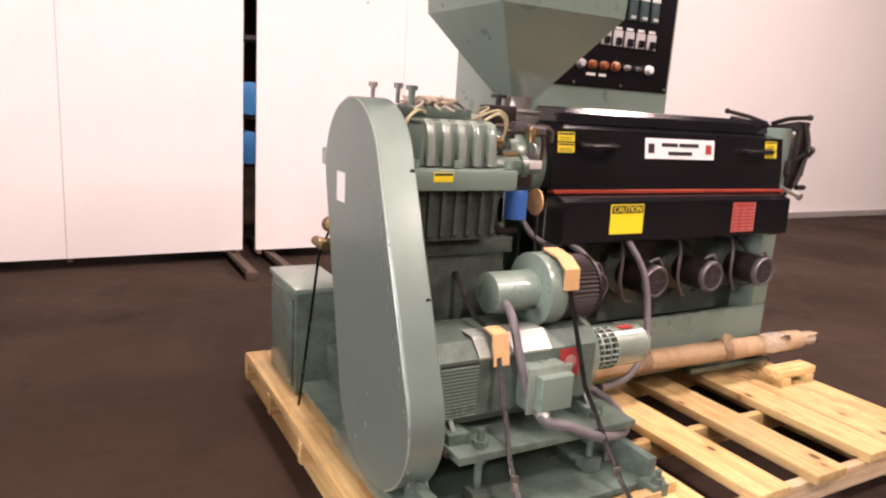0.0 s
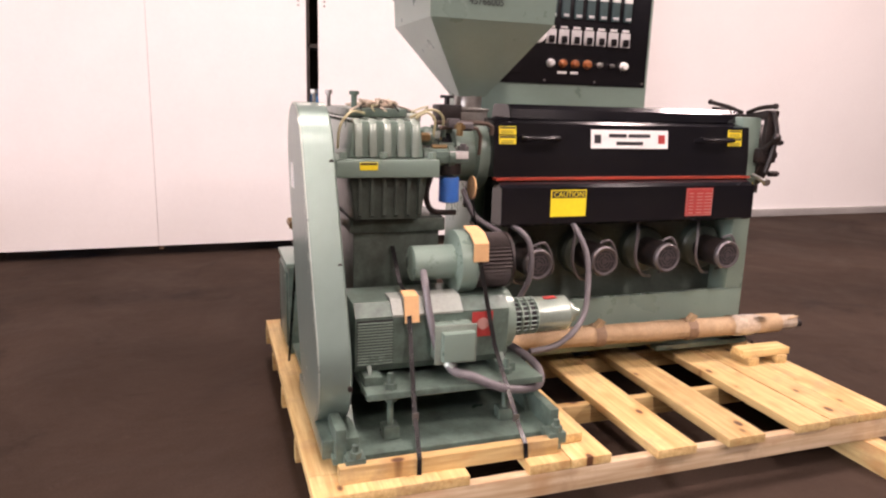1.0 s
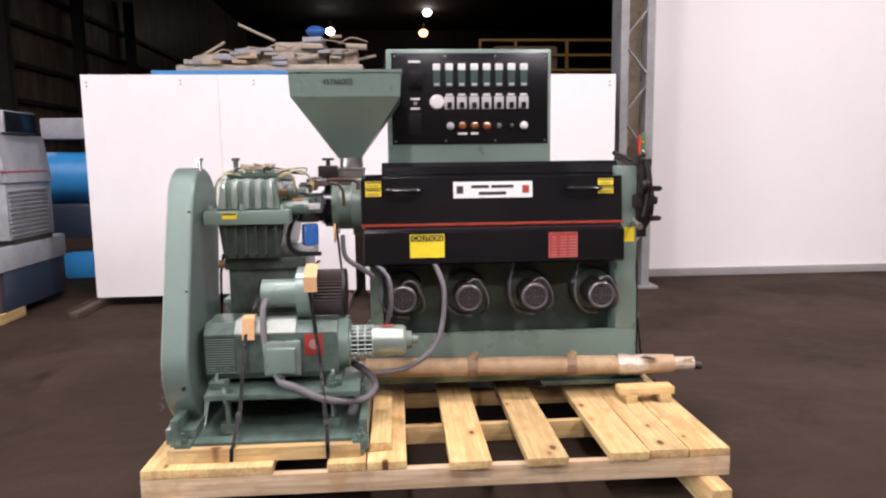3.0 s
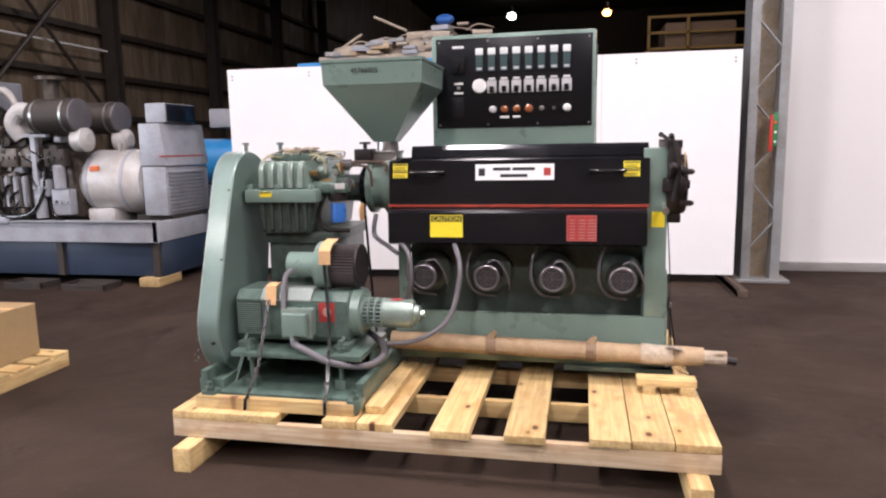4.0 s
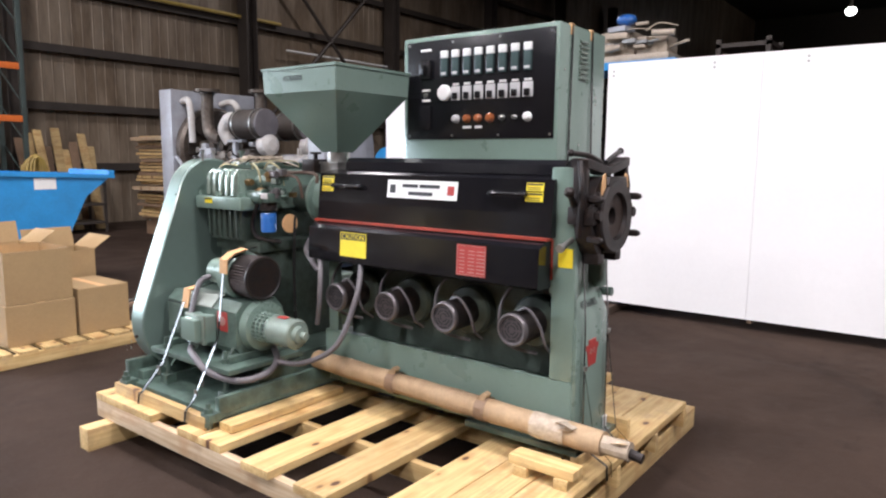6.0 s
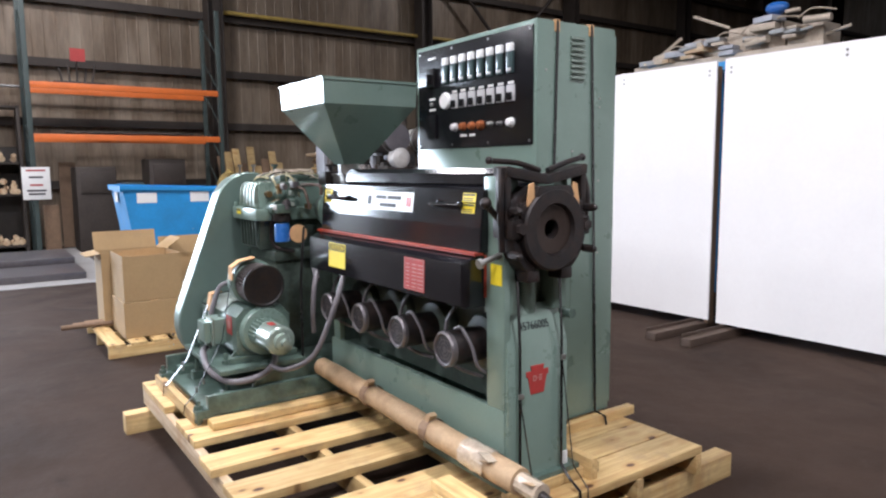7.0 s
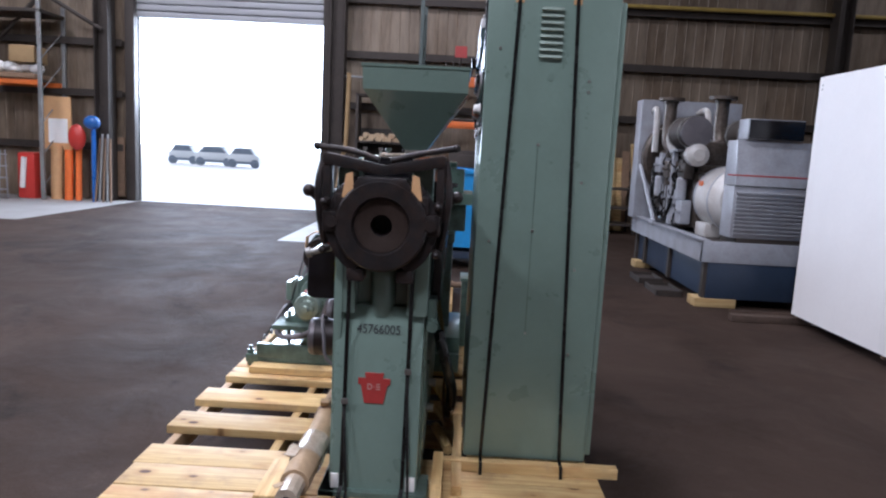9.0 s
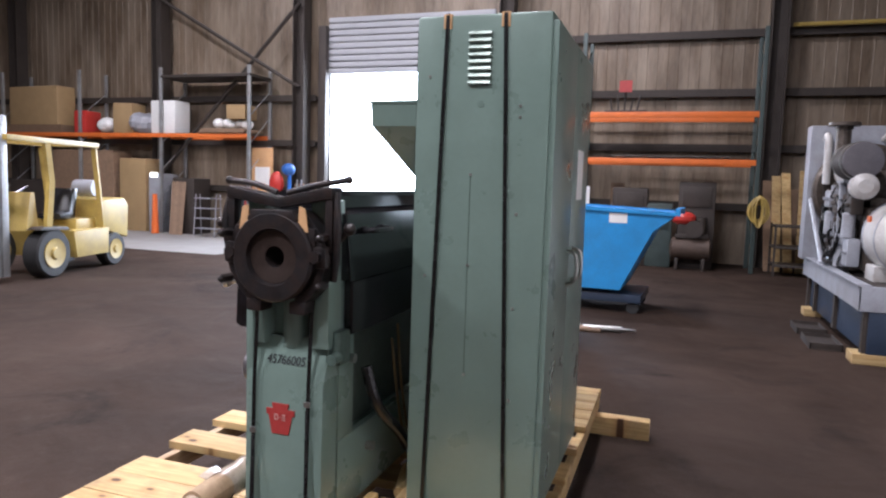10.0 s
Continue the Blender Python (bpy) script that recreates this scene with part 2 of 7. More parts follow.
BLUE = material("blue_filter_can", (0.03, 0.13, 0.42), 0.3, 0.0, 0.12, 6, 60, 0.03, coat=0.3)
BLUE_BIN = material("bright_blue_bin_paint", (0.03, 0.27, 0.62), 0.42, 0.0, 0.12, 2, 40, 0.08, dirt=(0.03, 0.10, 0.2), dirt_amount=0.4)
WHITE_BOARD = material("white_painted_board", (0.80, 0.785, 0.775), 0.5, 0.0, 0.025, 1.2, 30, 0.03, dirt=(0.55, 0.52, 0.5), dirt_amount=0.12)
WALL_W = material("white_painted_wall", (0.80, 0.785, 0.77), 0.6, 0.0, 0.02, 0.8, 25, 0.03, dirt=(0.6, 0.56, 0.53), dirt_amount=0.1)
FLOOR = floor_material()
CONCRETE = material("light_concrete", (0.30, 0.29, 0.275), 0.7, 0.0, 0.15, 1.0, 25, 0.2, dirt=(0.17, 0.16, 0.15), dirt_amount=0.5)
SIDING = material("dingy_corrugated_siding", (0.162, 0.119, 0.079), 0.42, 0.15, 0.45, 0.9, 14, 0.2, dirt=(0.42, 0.35, 0.265), dirt_amount=0.8, stretch=(1, 1.5, 0.30))
STEEL_D = material("dark_structural_steel", (0.055, 0.045, 0.038), 0.6, 0.3, 0.3, 3, 30, 0.2)
STEEL_G = material("galvanised_column_grey", (0.30, 0.31, 0.31), 0.5, 0.4, 0.2, 3, 40, 0.15, dirt=(0.17, 0.12, 0.09), dirt_amount=0.5)
ROOF = material("dark_roof_deck", (0.03, 0.026, 0.022), 0.8, 0.0, 0.3, 0.6, 10, 0.1)
ORANGE = material("orange_rack_beam_paint", (0.72, 0.17, 0.03), 0.45, 0.0, 0.12, 3, 40, 0.05, dirt=(0.3, 0.09, 0.03), dirt_amount=0.3)
RACK_G = material("dark_green_rack_upright", (0.05, 0.07, 0.065), 0.5, 0.1, 0.25, 4, 40, 0.1)
GREY_GEN = material("light_grey_machine_paint", (0.345, 0.36, 0.395), 0.38, 0.0, 0.15, 3, 40, 0.06, dirt=(0.16, 0.135, 0.115), dirt_amount=0.5)
CREAM_GEN = material("cream_alternator_paint", (0.54, 0.53, 0.51), 0.38, 0.0, 0.15, 3, 40, 0.06, dirt=(0.25, 0.17, 0.11), dirt_amount=0.55)
ENGINE = material("oily_engine_metal", (0.095, 0.075, 0.06), 0.42, 0.5, 0.5, 12, 60, 0.4, dirt=(0.27, 0.24, 0.21), dirt_amount=0.5)
DARKBLUE = material("dark_blue_tank_paint", (0.030, 0.045, 0.075), 0.4, 0.1, 0.2, 3, 40, 0.06)
FORK_Y = material("faded_yellow_truck_paint", (0.46, 0.335, 0.085), 0.45, 0.0, 0.15, 2, 40, 0.06, dirt=(0.20, 0.14, 0.06), dirt_amount=0.6)
TYRE = material("tyre_rubber", (0.02, 0.02, 0.02), 0.7, 0.0, 0.2, 9, 60, 0.2)
RED_P = material("red_paint", (0.50, 0.04, 0.03), 0.4, 0.0, 0.1, 4, 40, 0.03)
ORANGE_P = material("orange_plastic", (0.75, 0.16, 0.03), 0.45, 0.0, 0.1, 4, 40, 0.03)
DOOR_M = material("grey_roller_door_slats", (0.42, 0.43, 0.45), 0.5, 0.2, 0.1, 2, 30, 0.1)
GREY_DIAL = material("grey_meter_face", (0.055, 0.085, 0.085), 0.2, 0.0, 0.1, 9, 60, 0.0)
GREY_KEY = material("pale_grey_selector_plate", (0.50, 0.50, 0.50), 0.4, 0.0, 0.1, 9, 60, 0.0)
AMBER = material("amber_lens", (0.27, 0.085, 0.03), 0.2, 0.0, 0.1, 9, 60, 0.0, coat=0.5)
FILTER = material("pleated_dark_filter", (0.055, 0.045, 0.042), 0.8, 0.0, 0.3, 9, 80, 0.3)
BEIGE = material("beige_machine_parts", (0.45, 0.38, 0.30), 0.5, 0.1, 0.25, 6, 50, 0.15, dirt=(0.2, 0.15, 0.1), dirt_amount=0.5)
ASPHALT_OUT = material("sunlit_yard_concrete", (0.72, 0.71, 0.69), 0.8, 0.0, 0.1, 0.3, 8, 0.1)
PALE_GLASS = material("dark_blue_grey_trim", (0.20, 0.23, 0.27), 0.4, 0.0, 0.15, 2, 20, 0.05)
GANTRY_Y = material("dull_orange_yellow_gantry_paint", (0.30, 0.165, 0.025), 0.5, 0.0, 0.2, 3, 30, 0.05)
WEB_T = material("tan_stained_web_plate", (0.27, 0.20, 0.125), 0.55, 0.1, 0.4, 2.5, 30, 0.15, dirt=(0.33, 0.33, 0.31), dirt_amount=0.6)
PENDANT_G = material("bright_green_plastic", (0.03, 0.17, 0.06), 0.4, 0.0, 0.1, 6, 40, 0.03)
SKY_GLOW = glow("glowing_sky_backdrop", (0.90, 0.955, 1.0), 14)
LAMP_G = glow("lit_lamp_glass", (1.0, 0.95, 0.88), 14)
LAMP_O = glow("lit_sodium_lamp_glass", (1.0, 0.45, 0.12), 10)
LAMP_W = glow("lit_headlight", (1.0, 0.98, 0.9), 3)


# ---- mesh builders ----
def box(bm, x0, x1, y0, y1, z0, z1, bevel=0.0, turn=0.0):
    r = bmesh.ops.create_cube(bm, size=1.0)
    vs = r["verts"]
    bmesh.ops.scale(bm, vec=(x1 - x0, y1 - y0, z1 - z0), verts=vs)
    if turn:
        bmesh.ops.rotate(bm, cent=(0, 0, 0), matrix=Matrix.Rotation(radians(turn), 3, "Z"), verts=vs)
    bmesh.ops.translate(bm, vec=((x0 + x1) / 2, (y0 + y1) / 2, (z0 + z1) / 2), verts=vs)
    if bevel:
        es = list({e for v in vs for e in v.link_edges})
        bmesh.ops.bevel(bm, geom=es, offset=bevel, segments=2, affect="EDGES", profile=0.6)
    return bm


def cyl(bm, a, b, r, r2=None, seg=24, caps=True):
    a, b = Vector(a), Vector(b)
    d = b - a
    m = Matrix.Translation((a + b) / 2) @ d.to_track_quat("Z", "Y").to_matrix().to_4x4()
    bmesh.ops.create_cone(bm, cap_ends=caps, segments=seg, radius1=r, radius2=r if r2 is None else r2, depth=d.length, matrix=m)
    return bm


def ball(bm, c, r, sx=1, sy=1, sz=1, seg=14):
    bmesh.ops.create_uvsphere(bm, u_segments=seg, v_segments=max(6, seg // 2), radius=r, matrix=Matrix.Translation(c) @ Matrix.Diagonal((sx, sy, sz, 1)))
    return bm


def prism(bm, pts, axis, a0, a1, bevel=0.0):
    """An outline, extruded along an axis from a0 to a1. pts are in the other two axes, in order (x: y, z; y: x, z; z: x, y)."""
    def put(p, a):
        return {"x": (a, p[0], p[1]), "y": (p[0], a, p[1]), "z": (p[0], p[1], a)}[axis]
    lo = [bm.verts.new(put(p, a0)) for p in pts]
    hi = [bm.verts.new(put(p, a1)) for p in pts]
    n = len(pts)
    fs = [bm.faces.new(lo), bm.faces.new(hi)]
    for i in range(n):
        fs.append(bm.faces.new((lo[i], lo[(i + 1) % n], hi[(i + 1) % n], hi[i])))
    bmesh.ops.recalc_face_normals(bm, faces=fs)
    if bevel:
        es = list({e for f in fs[:2] for e in f.edges})
        bmesh.ops.bevel(bm, geom=es, offset=bevel, segments=2, affect="EDGES", profile=0.6)
    return bm


def smooth_path(pts, n=6):
    pts = [Vector(p) for p in pts]
    out = []
    for i in range(len(pts) - 1):
        p0, p1, p2, p3 = pts[max(0, i - 1)], pts[i], pts[i + 1], pts[min(len(pts) - 1, i + 2)]
        for k in range(n):
            t = k / n
            out.append(0.5 * (2 * p1 + (p2 - p0) * t + (2 * p0 - 5 * p1 + 4 * p2 - p3) * t * t + (3 * p1 - p0 - 3 * p2 + p3) * t ** 3))
    out.append(pts[-1])
    return out


def tube(bm, pts, r, seg=10, n=6, flat=None):
    """A round hose along a smooth path; flat = (w, h) makes it a strap instead."""
    path = smooth_path(pts, n) if n > 1 else [Vector(p) for p in pts]
    rings = []
    side = None
    for i, p in enumerate(path):
        d = (path[min(i + 1, len(path) - 1)] - path[max(i - 1, 0)]).normalized()
        if side is None:
            side = d.cross(Vector((0.02, 0.03, 1)))
            if side.length < 0.05:
                side = d.cross(Vector((0, 1, 0.02)))
        side = (side - d * side.dot(d)).normalized()
        up = d.cross(side)
        ring = []
        for k in range(4 if flat else seg):
            if flat:
                sx, sy = ((-1, -1), (1, -1), (1, 1), (-1, 1))[k]
                ring.append(bm.verts.new(p + side * sx * flat[0] / 2 + up * sy * flat[1] / 2))
            else:
                a = 2 * math.pi * k / seg
                ring.append(bm.verts.new(p + side * math.cos(a) * r + up * math.sin(a) * r))
        rings.append(ring)
    n_ = len(rings[0])
    for a, b in zip(rings, rings[1:]):
        for k in range(n_):
            bm.faces.new((a[k], a[(k + 1) % n_], b[(k + 1) % n_], b[k]))
    bm.faces.new(rings[0][::-1])
    bm.faces.new(rings[-1])
    return bm


def lathe(bm, profile, origin, axis="x", seg=32):
    """A turned body: profile rows of (along, radius)."""
    ox = Vector(origin)
    rings = []
    for a, r in profile:
        ring = []
        for k in range(seg):
            t = 2 * math.pi * k / seg
            c, s = r * math.cos(t), r * math.sin(t)
            ring.append(bm.verts.new(ox + Vector({"x": (a, c, s), "y": (c, a, s), "z": (c, s, a)}[axis])))
        rings.append(ring)
    fs = []
    for a, b in zip(rings, rings[1:]):
        for k in range(seg):
            fs.append(bm.faces.new((a[k], a[(k + 1) % seg], b[(k + 1) % seg], b[k])))
    fs += [bm.faces.new(rings[0]), bm.faces.new(rings[-1])]
    bmesh.ops.recalc_face_normals(bm, faces=fs)
    return bm


def thing(name, at, label, category, group="", kind=""):
    ob = new(name)
    ob.empty_display_size = 0.1
    ob.location = at
    return tagged(ob, label, category, group, kind)


def root_place(ob):
    while ob.parent:
        ob = ob.parent
    return ob.location


def finish(ob, smooth=True):
    if smooth:
        for p in ob.data.polygons:
            p.use_smooth = True
        ob.data.set_sharp_from_angle(angle=radians(24))
    return ob


def part(name, bm, mat, parent, label="", smooth=True, kind=""):
    """Links a bmesh, given in world places, as one mesh under a thing or a part."""
    me = bpy.data.meshes.new(name)
    if parent is not None:
        bmesh.ops.translate(bm, vec=-root_place(parent), verts=bm.verts)
    bm.to_mesh(me)
    bm.free()
    me.materials.append(mat)
    ob = new(name, me)
    if parent is not None:
        ob.parent = parent
    if label or kind:
        tagged(ob, label, kind=kind)
    return finish(ob, smooth)


def solid(name, bm, mat, label, category, group="", kind="", smooth=True):
    """A thing that is one mesh."""
    ob = part(name, bm, mat, None, smooth=smooth)
    return tagged(ob, label, category, group, kind)


def B():
    return bmesh.new()


def writing(name, text, size, m, mat, parent, depth=0.0006, width=None):
    """Letters of the built-in font as a flat mesh, at the pose m (x along the line, y up)."""
    cu = bpy.data.curves.new(name, "FONT")
    cu.body, cu.size, cu.align_x, cu.align_y, cu.extrude = text, size, "CENTER", "CENTER", depth
    tmp = bpy.data.objects.new(name, cu)
    scene.collection.objects.link(tmp)
    bpy.context.view_layer.update()
    me = bpy.data.meshes.new_from_object(tmp.evaluated_get(bpy.context.evaluated_depsgraph_get()))
    bpy.data.objects.remove(tmp)
    me.name = name
    me.materials.clear()
    me.materials.append(mat)
    if width:
        xs = [v.co.x for v in me.vertices]
        k = width / (max(xs) - min(xs))
        me.transform(Matrix.Diagonal((k, 1, 1, 1)))
    me.transform(Matrix.Translation(-root_place(parent)) @ m)
    ob = new(name, me)
    ob.parent = parent
    return ob


FRONT = Matrix.Rotation(radians(90), 4, "X")   # reads from -y


def facing_front(x, y, z):
    return Matrix.Translation((x, y, z)) @ FRONT


def facing_right(x, y, z):
    return Matrix.Translation((x, y, z)) @ Matrix.Rotation(radians(90), 4, "Z") @ FRONT


# ---- the hall ----
WALL_X = -10.9
bm = B()
box(bm, WALL_X, 24, -24, 62, -0.2, 0.0)
floor = solid("floor", bm, FLOOR, "dark worn brown-black warehouse floor with stains", "floor", kind="structure", smooth=False)
bm = B()
box(bm, -420, WALL_X - 0.002, -400, 400, -0.25, -0.01)
solid("ground", bm, ASPHALT_OUT, "sunlit pale concrete yard outside the roller door", "ground", kind="structure", smooth=False)
bm = B()
box(bm, -10.85, -6.2, -15, -5.1, 0.0, 0.004)
solid("pavement", bm, CONCRETE, "paler strip of floor along the racks", "floor", kind="structure", smooth=False)

# west wall of ribbed siding with the roller door's opening
DOOR_Y0, DOOR_Y1, DOOR_Z = -5.15, -0.75, 4.28


def siding(bm, y0, y1, z0, z1, x):
    """Ribbed sheet with a thickness, standing along y."""
    pts, y = [], y0
    while y < y1 - 0.01:
        for dy, dx in ((0.0, 0.0), (0.18, 0.0), (0.19, 0.006), (0.21, 0.006)):
            if y + dy < y1:
                pts.append((x + dx, y + dy))
        y += 0.22
    pts += [(x, y1), (x - 0.12, y1), (x - 0.12, y0)]
    prism(bm, pts, "z", z0, z1)


bm = B()
siding(bm, -20, DOOR_Y0, 0, 9, WALL_X)
siding(bm, DOOR_Y1, 20, 0, 9, WALL_X)
siding(bm, 20, 62, 0, 13.1, WALL_X)
siding(bm, DOOR_Y0, DOOR_Y1, DOOR_Z + 0.55, 9, WALL_X)
wall_west = solid("wall_west", bm, SIDING, "dingy brown ribbed metal siding with pale streaks", "wall", kind="structure", smooth=False)
bm = B()
for z in (1.2, 2.45, 3.62, 4.85, 6.2, 7.5):
    for a, b in ((-20, DOOR_Y0 - 0.3), (DOOR_Y1 + 0.3, 62)):
        if z < 4.6 or a > -3:
            box(bm, WALL_X + 0.03, WALL_X + 0.16, a, b, z, z + 0.10)
            box(bm, WALL_X + 0.16, WALL_X + 0.18, a, b, z - 0.03, z + 0.13)
part("girt", bm, STEEL_D, wall_west, "dark horizontal steel girts", smooth=False)
for cy in (-15.5, -10.2, -5.75, -0.35, 5.35, 10.9, 16.4, 22, 27.5, 33):
    bm = B()
    for dy in (-0.16, 0.15):
        box(bm, WALL_X + 0.18, WALL_X + 0.55, cy + dy - 0.012, cy + dy + 0.012, 0, 9)
    box(bm, WALL_X + 0.35, WALL_X + 0.38, cy - 0.15, cy + 0.14, 0, 9)
    solid("steel_column", bm, STEEL_D, "dark rusty steel column against the siding", "column", "wall columns", kind="structure", smooth=False)
# cross braces
bm = B()
for y0, y1, z0, z1 in ((-10.2, -5.75, 6.4, 3.9), (-10.2, -5.75, 1.5, 6.0), (10.9, 16.4, 2.0, 7.5), (16.4, 10.9, 2.0, 7.5)):
    tube(bm, [(WALL_X + 0.5, y0, z0), (WALL_X + 0.5, y1, z1)], 0.05, 6, 1)
solid("brace", bm, STEEL_D, "diagonal steel wall braces", "brace", kind="structure", smooth=False)
bm = B()
tube(bm, [(WALL_X + 0.3, 5.6, 5.0), (WALL_X + 0.3, 12, 5.0)], 0.045, 8, 1)
solid("yellow_pipe", bm, FORK_Y, "yellow gas pipe along the siding", "pipe", kind="structure")
bm = B()
tube(bm, [(WALL_X + 0.3, 12.2, 4.35), (WALL_X + 0.3, 16.3, 4.35)], 0.03, 8, 1)
solid("light_tube", bm, WHITE, "thin bright tube on the dark siding", "pipe", kind="structure")
bm = B()
tube(bm, [(WALL_X + 0.3, -0.2, 3.15), (WALL_X + 0.3, 5.2, 3.15)], 0.025, 8, 1)
solid("conduit_run", bm, STEEL_G, "thin grey conduit along the siding", "pipe", kind="structure")

# roller door: jambs, rolled-up curtain with slats, header
door = thing("door_1", (WALL_X, (DOOR_Y0 + DOOR_Y1) / 2, 0), "open grey steel roller door, curtain rolled up high", "roller door", kind="structure")
bm = B()
box(bm, WALL_X - 0.10, WALL_X + 0.2, DOOR_Y0 - 0.22, DOOR_Y0, 0, DOOR_Z + 1.2, 0.01)
part("jamb", bm, STEEL_D, door)
bm = B()
box(bm, WALL_X - 0.10, WALL_X + 0.2, DOOR_Y1, DOOR_Y1 + 0.22, 0, DOOR_Z + 1.2, 0.01)
part("jamb", bm, STEEL_D, door)
bm = B()
box(bm, WALL_X - 0.03, WALL_X - 0.015, DOOR_Y0, DOOR_Y1, DOOR_Z + 0.01, DOOR_Z + 1.3)
part("curtain", bm, DOOR_M, door, smooth=False)
for k in range(9):
    bm = B()
    z = DOOR_Z + k * 0.16
    prism(bm, [(WALL_X, z), (WALL_X + 0.05, z + 0.02), (WALL_X + 0.06, z + 0.08), (WALL_X + 0.05, z + 0.14), (WALL_X, z + 0.155)], "y", DOOR_Y0, DOOR_Y1)
    part("slat", bm, DOOR_M, door)
# outside: far parked cars in glare-paled colours; a glowing plane stands for overexposed sky
for (x, y, w) in ((-36.0, -12.4, 2.3), (-35.4, -10.4, 1.9), (-37.0, -14.7, 1.8)):
    car = thing("parked_car", (x, y, 0), "car parked far off in the yard, coloured pale to imitate glare", "car", "parked cars")
    # body and wheel colours are paled to imitate the glare outside
    bm = B()
    prism(bm, [(y - w / 2, 0.2), (y + w / 2, 0.2), (y + w / 2, 0.62), (y + w * 0.36, 0.78), (y + w * 0.22, 1.2), (y - w * 0.28, 1.2), (y - w * 0.42, 0.78), (y - w / 2, 0.7)], "x", x - 1.6, x, 0.06)
    part("car_body", bm, WHITE, car)
    bm = B()
    prism(bm, [(y + w * 0.32, 0.80), (y + w * 0.20, 1.12), (y - w * 0.25, 1.12), (y - w * 0.37, 0.80)], "x", x - 0.01, x + 0.004)
    part("windscreen", bm, PALE_GLASS, car, "pale blue-grey windscreen", smooth=False)
    bm = B()
    box(bm, x - 0.01, x + 0.05, y - w * 0.46, y + w * 0.46, 0.22, 0.36, 0.02)
    part("bumper", bm, PALE_GLASS, car)
    for yy in (y - w * 0.36, y + w * 0.36):
        bm = B()
        cyl(bm, (x - 0.2, yy, 0.24), (x + 0.02, yy, 0.24), 0.26, seg=16)
        part("wheel", bm, PALE_GLASS, car)
# added emissive plane: whitens the door opening and feeds the hood's reflection
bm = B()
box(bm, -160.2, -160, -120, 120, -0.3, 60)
solid("backdrop", bm, SKY_GLOW, "glowing white plane standing in for the overexposed sky beyond the yard", "backdrop", kind="structure", smooth=False)

# the other closing walls and the roof
bm = B()
box(bm, WALL_X, 24, -20.3, -20, 0, 9)
solid("wall_south", bm, SIDING, "dingy metal siding", "wall", kind="structure", smooth=False)
bm = B()
box(bm, 24, 24.3, -24, 62, 0, 13.1)
solid("wall_east", bm, SIDING, "dingy metal siding", "wall", kind="structure", smooth=False)
bm = B()
box(bm, WALL_X, 24, 62, 62.3, 0, 13)
solid("wall_north", bm, STEEL_D, "dark far end wall of the hall", "wall", kind="structure", smooth=False)
bm = B()
box(bm, -11.1, 24, -24, 20, 9, 9.2)
box(bm, -11.1, 24, 20, 62.3, 13, 13.2)
box(bm, -11.1, 24, 19.8, 20, 9.2, 13)
for y in range(-22, 20, 4):
    box(bm, -11, 24, y, y + 0.15, 8.5, 9)
solid("ceiling", bm, ROOF, "dark roof deck with joists", "ceiling", kind="structure", smooth=False)

# tall white wall with its kerb
bm = B()
box(bm, 4.86, 24, 7.05, 7.3, 0.10, 6.2)
wall_white = solid("wall_white", bm, WALL_W, "tall smooth white-painted wall", "wall", kind="structure", smooth=False)
bm = B()
box(bm, 4.86, 24, 7.0, 7.3, 0, 0.10, 0.006)
solid("baseboard", bm, CONCRETE, "pale grey kerb under the white wall", "kerb", kind="structure")
# lattice column at the wall's end
col = thing("lattice_column", (4.55, 6.45, 0), "grey lattice steel column with laced channels", "column", kind="structure")
for dx in (0.0, 0.30):
    bm = B()
    x = 4.40 + dx
    prism(bm, [(x, 6.28), (x + 0.09, 6.28), (x + 0.09, 6.295), (x + 0.015, 6.295), (x + 0.015, 6.60), (x + 0.09, 6.60), (x + 0.09, 6.615), (x, 6.615)], "z", 0.02, 9)
    part("channel", bm, STEEL_G, col, smooth=False)
bm = B()
z = 0.3
s = 0
while z < 8.6:
    a, b = (4.42, 4.76) if s % 2 == 0 else (4.76, 4.42)
    tube(bm, [(a, 6.30, z), (b, 6.30, z + 0.42)], 0, 4, 1, flat=(0.05, 0.012))
    tube(bm, [(a, 6.60, z), (b, 6.60, z + 0.42)], 0, 4, 1, flat=(0.05, 0.012))
    z += 0.42
    s += 1
part("lacing", bm, STEEL_G, col, smooth=False)
bm = B()
box(bm, 4.42, 4.70, 6.47, 6.48, 0.03, 9)
part("web_plate", bm, WEB_T, col, "tan stained web plate", smooth=False)
bm = B()
box(bm, 4.32, 4.88, 6.2, 6.7, 0, 0.03, 0.004)
part("base_plate", bm, STEEL_G, col)
pend = thing("crane_pendant", (4.66, 6.25, 1.4), "green and red crane pendant hanging on the column", "switch")
bm = B()
box(bm, 4.645, 4.690, 6.240, 6.279, 1.45, 1.80, 0.008)
part("case", bm, PENDANT_G, pend)
bm = B()
box(bm, 4.615, 4.644, 6.235, 6.279, 1.40, 1.78, 0.006)
part("side_strip", bm, RED_P, pend, "red side strip")
for z in (1.50, 1.60, 1.70):
    bm = B()
    cyl(bm, (4.668, 6.241, z), (4.668, 6.232, z), 0.013, seg=14)
    part("push_button", bm, ORANGE_P if z > 1.65 else WHITE, pend)


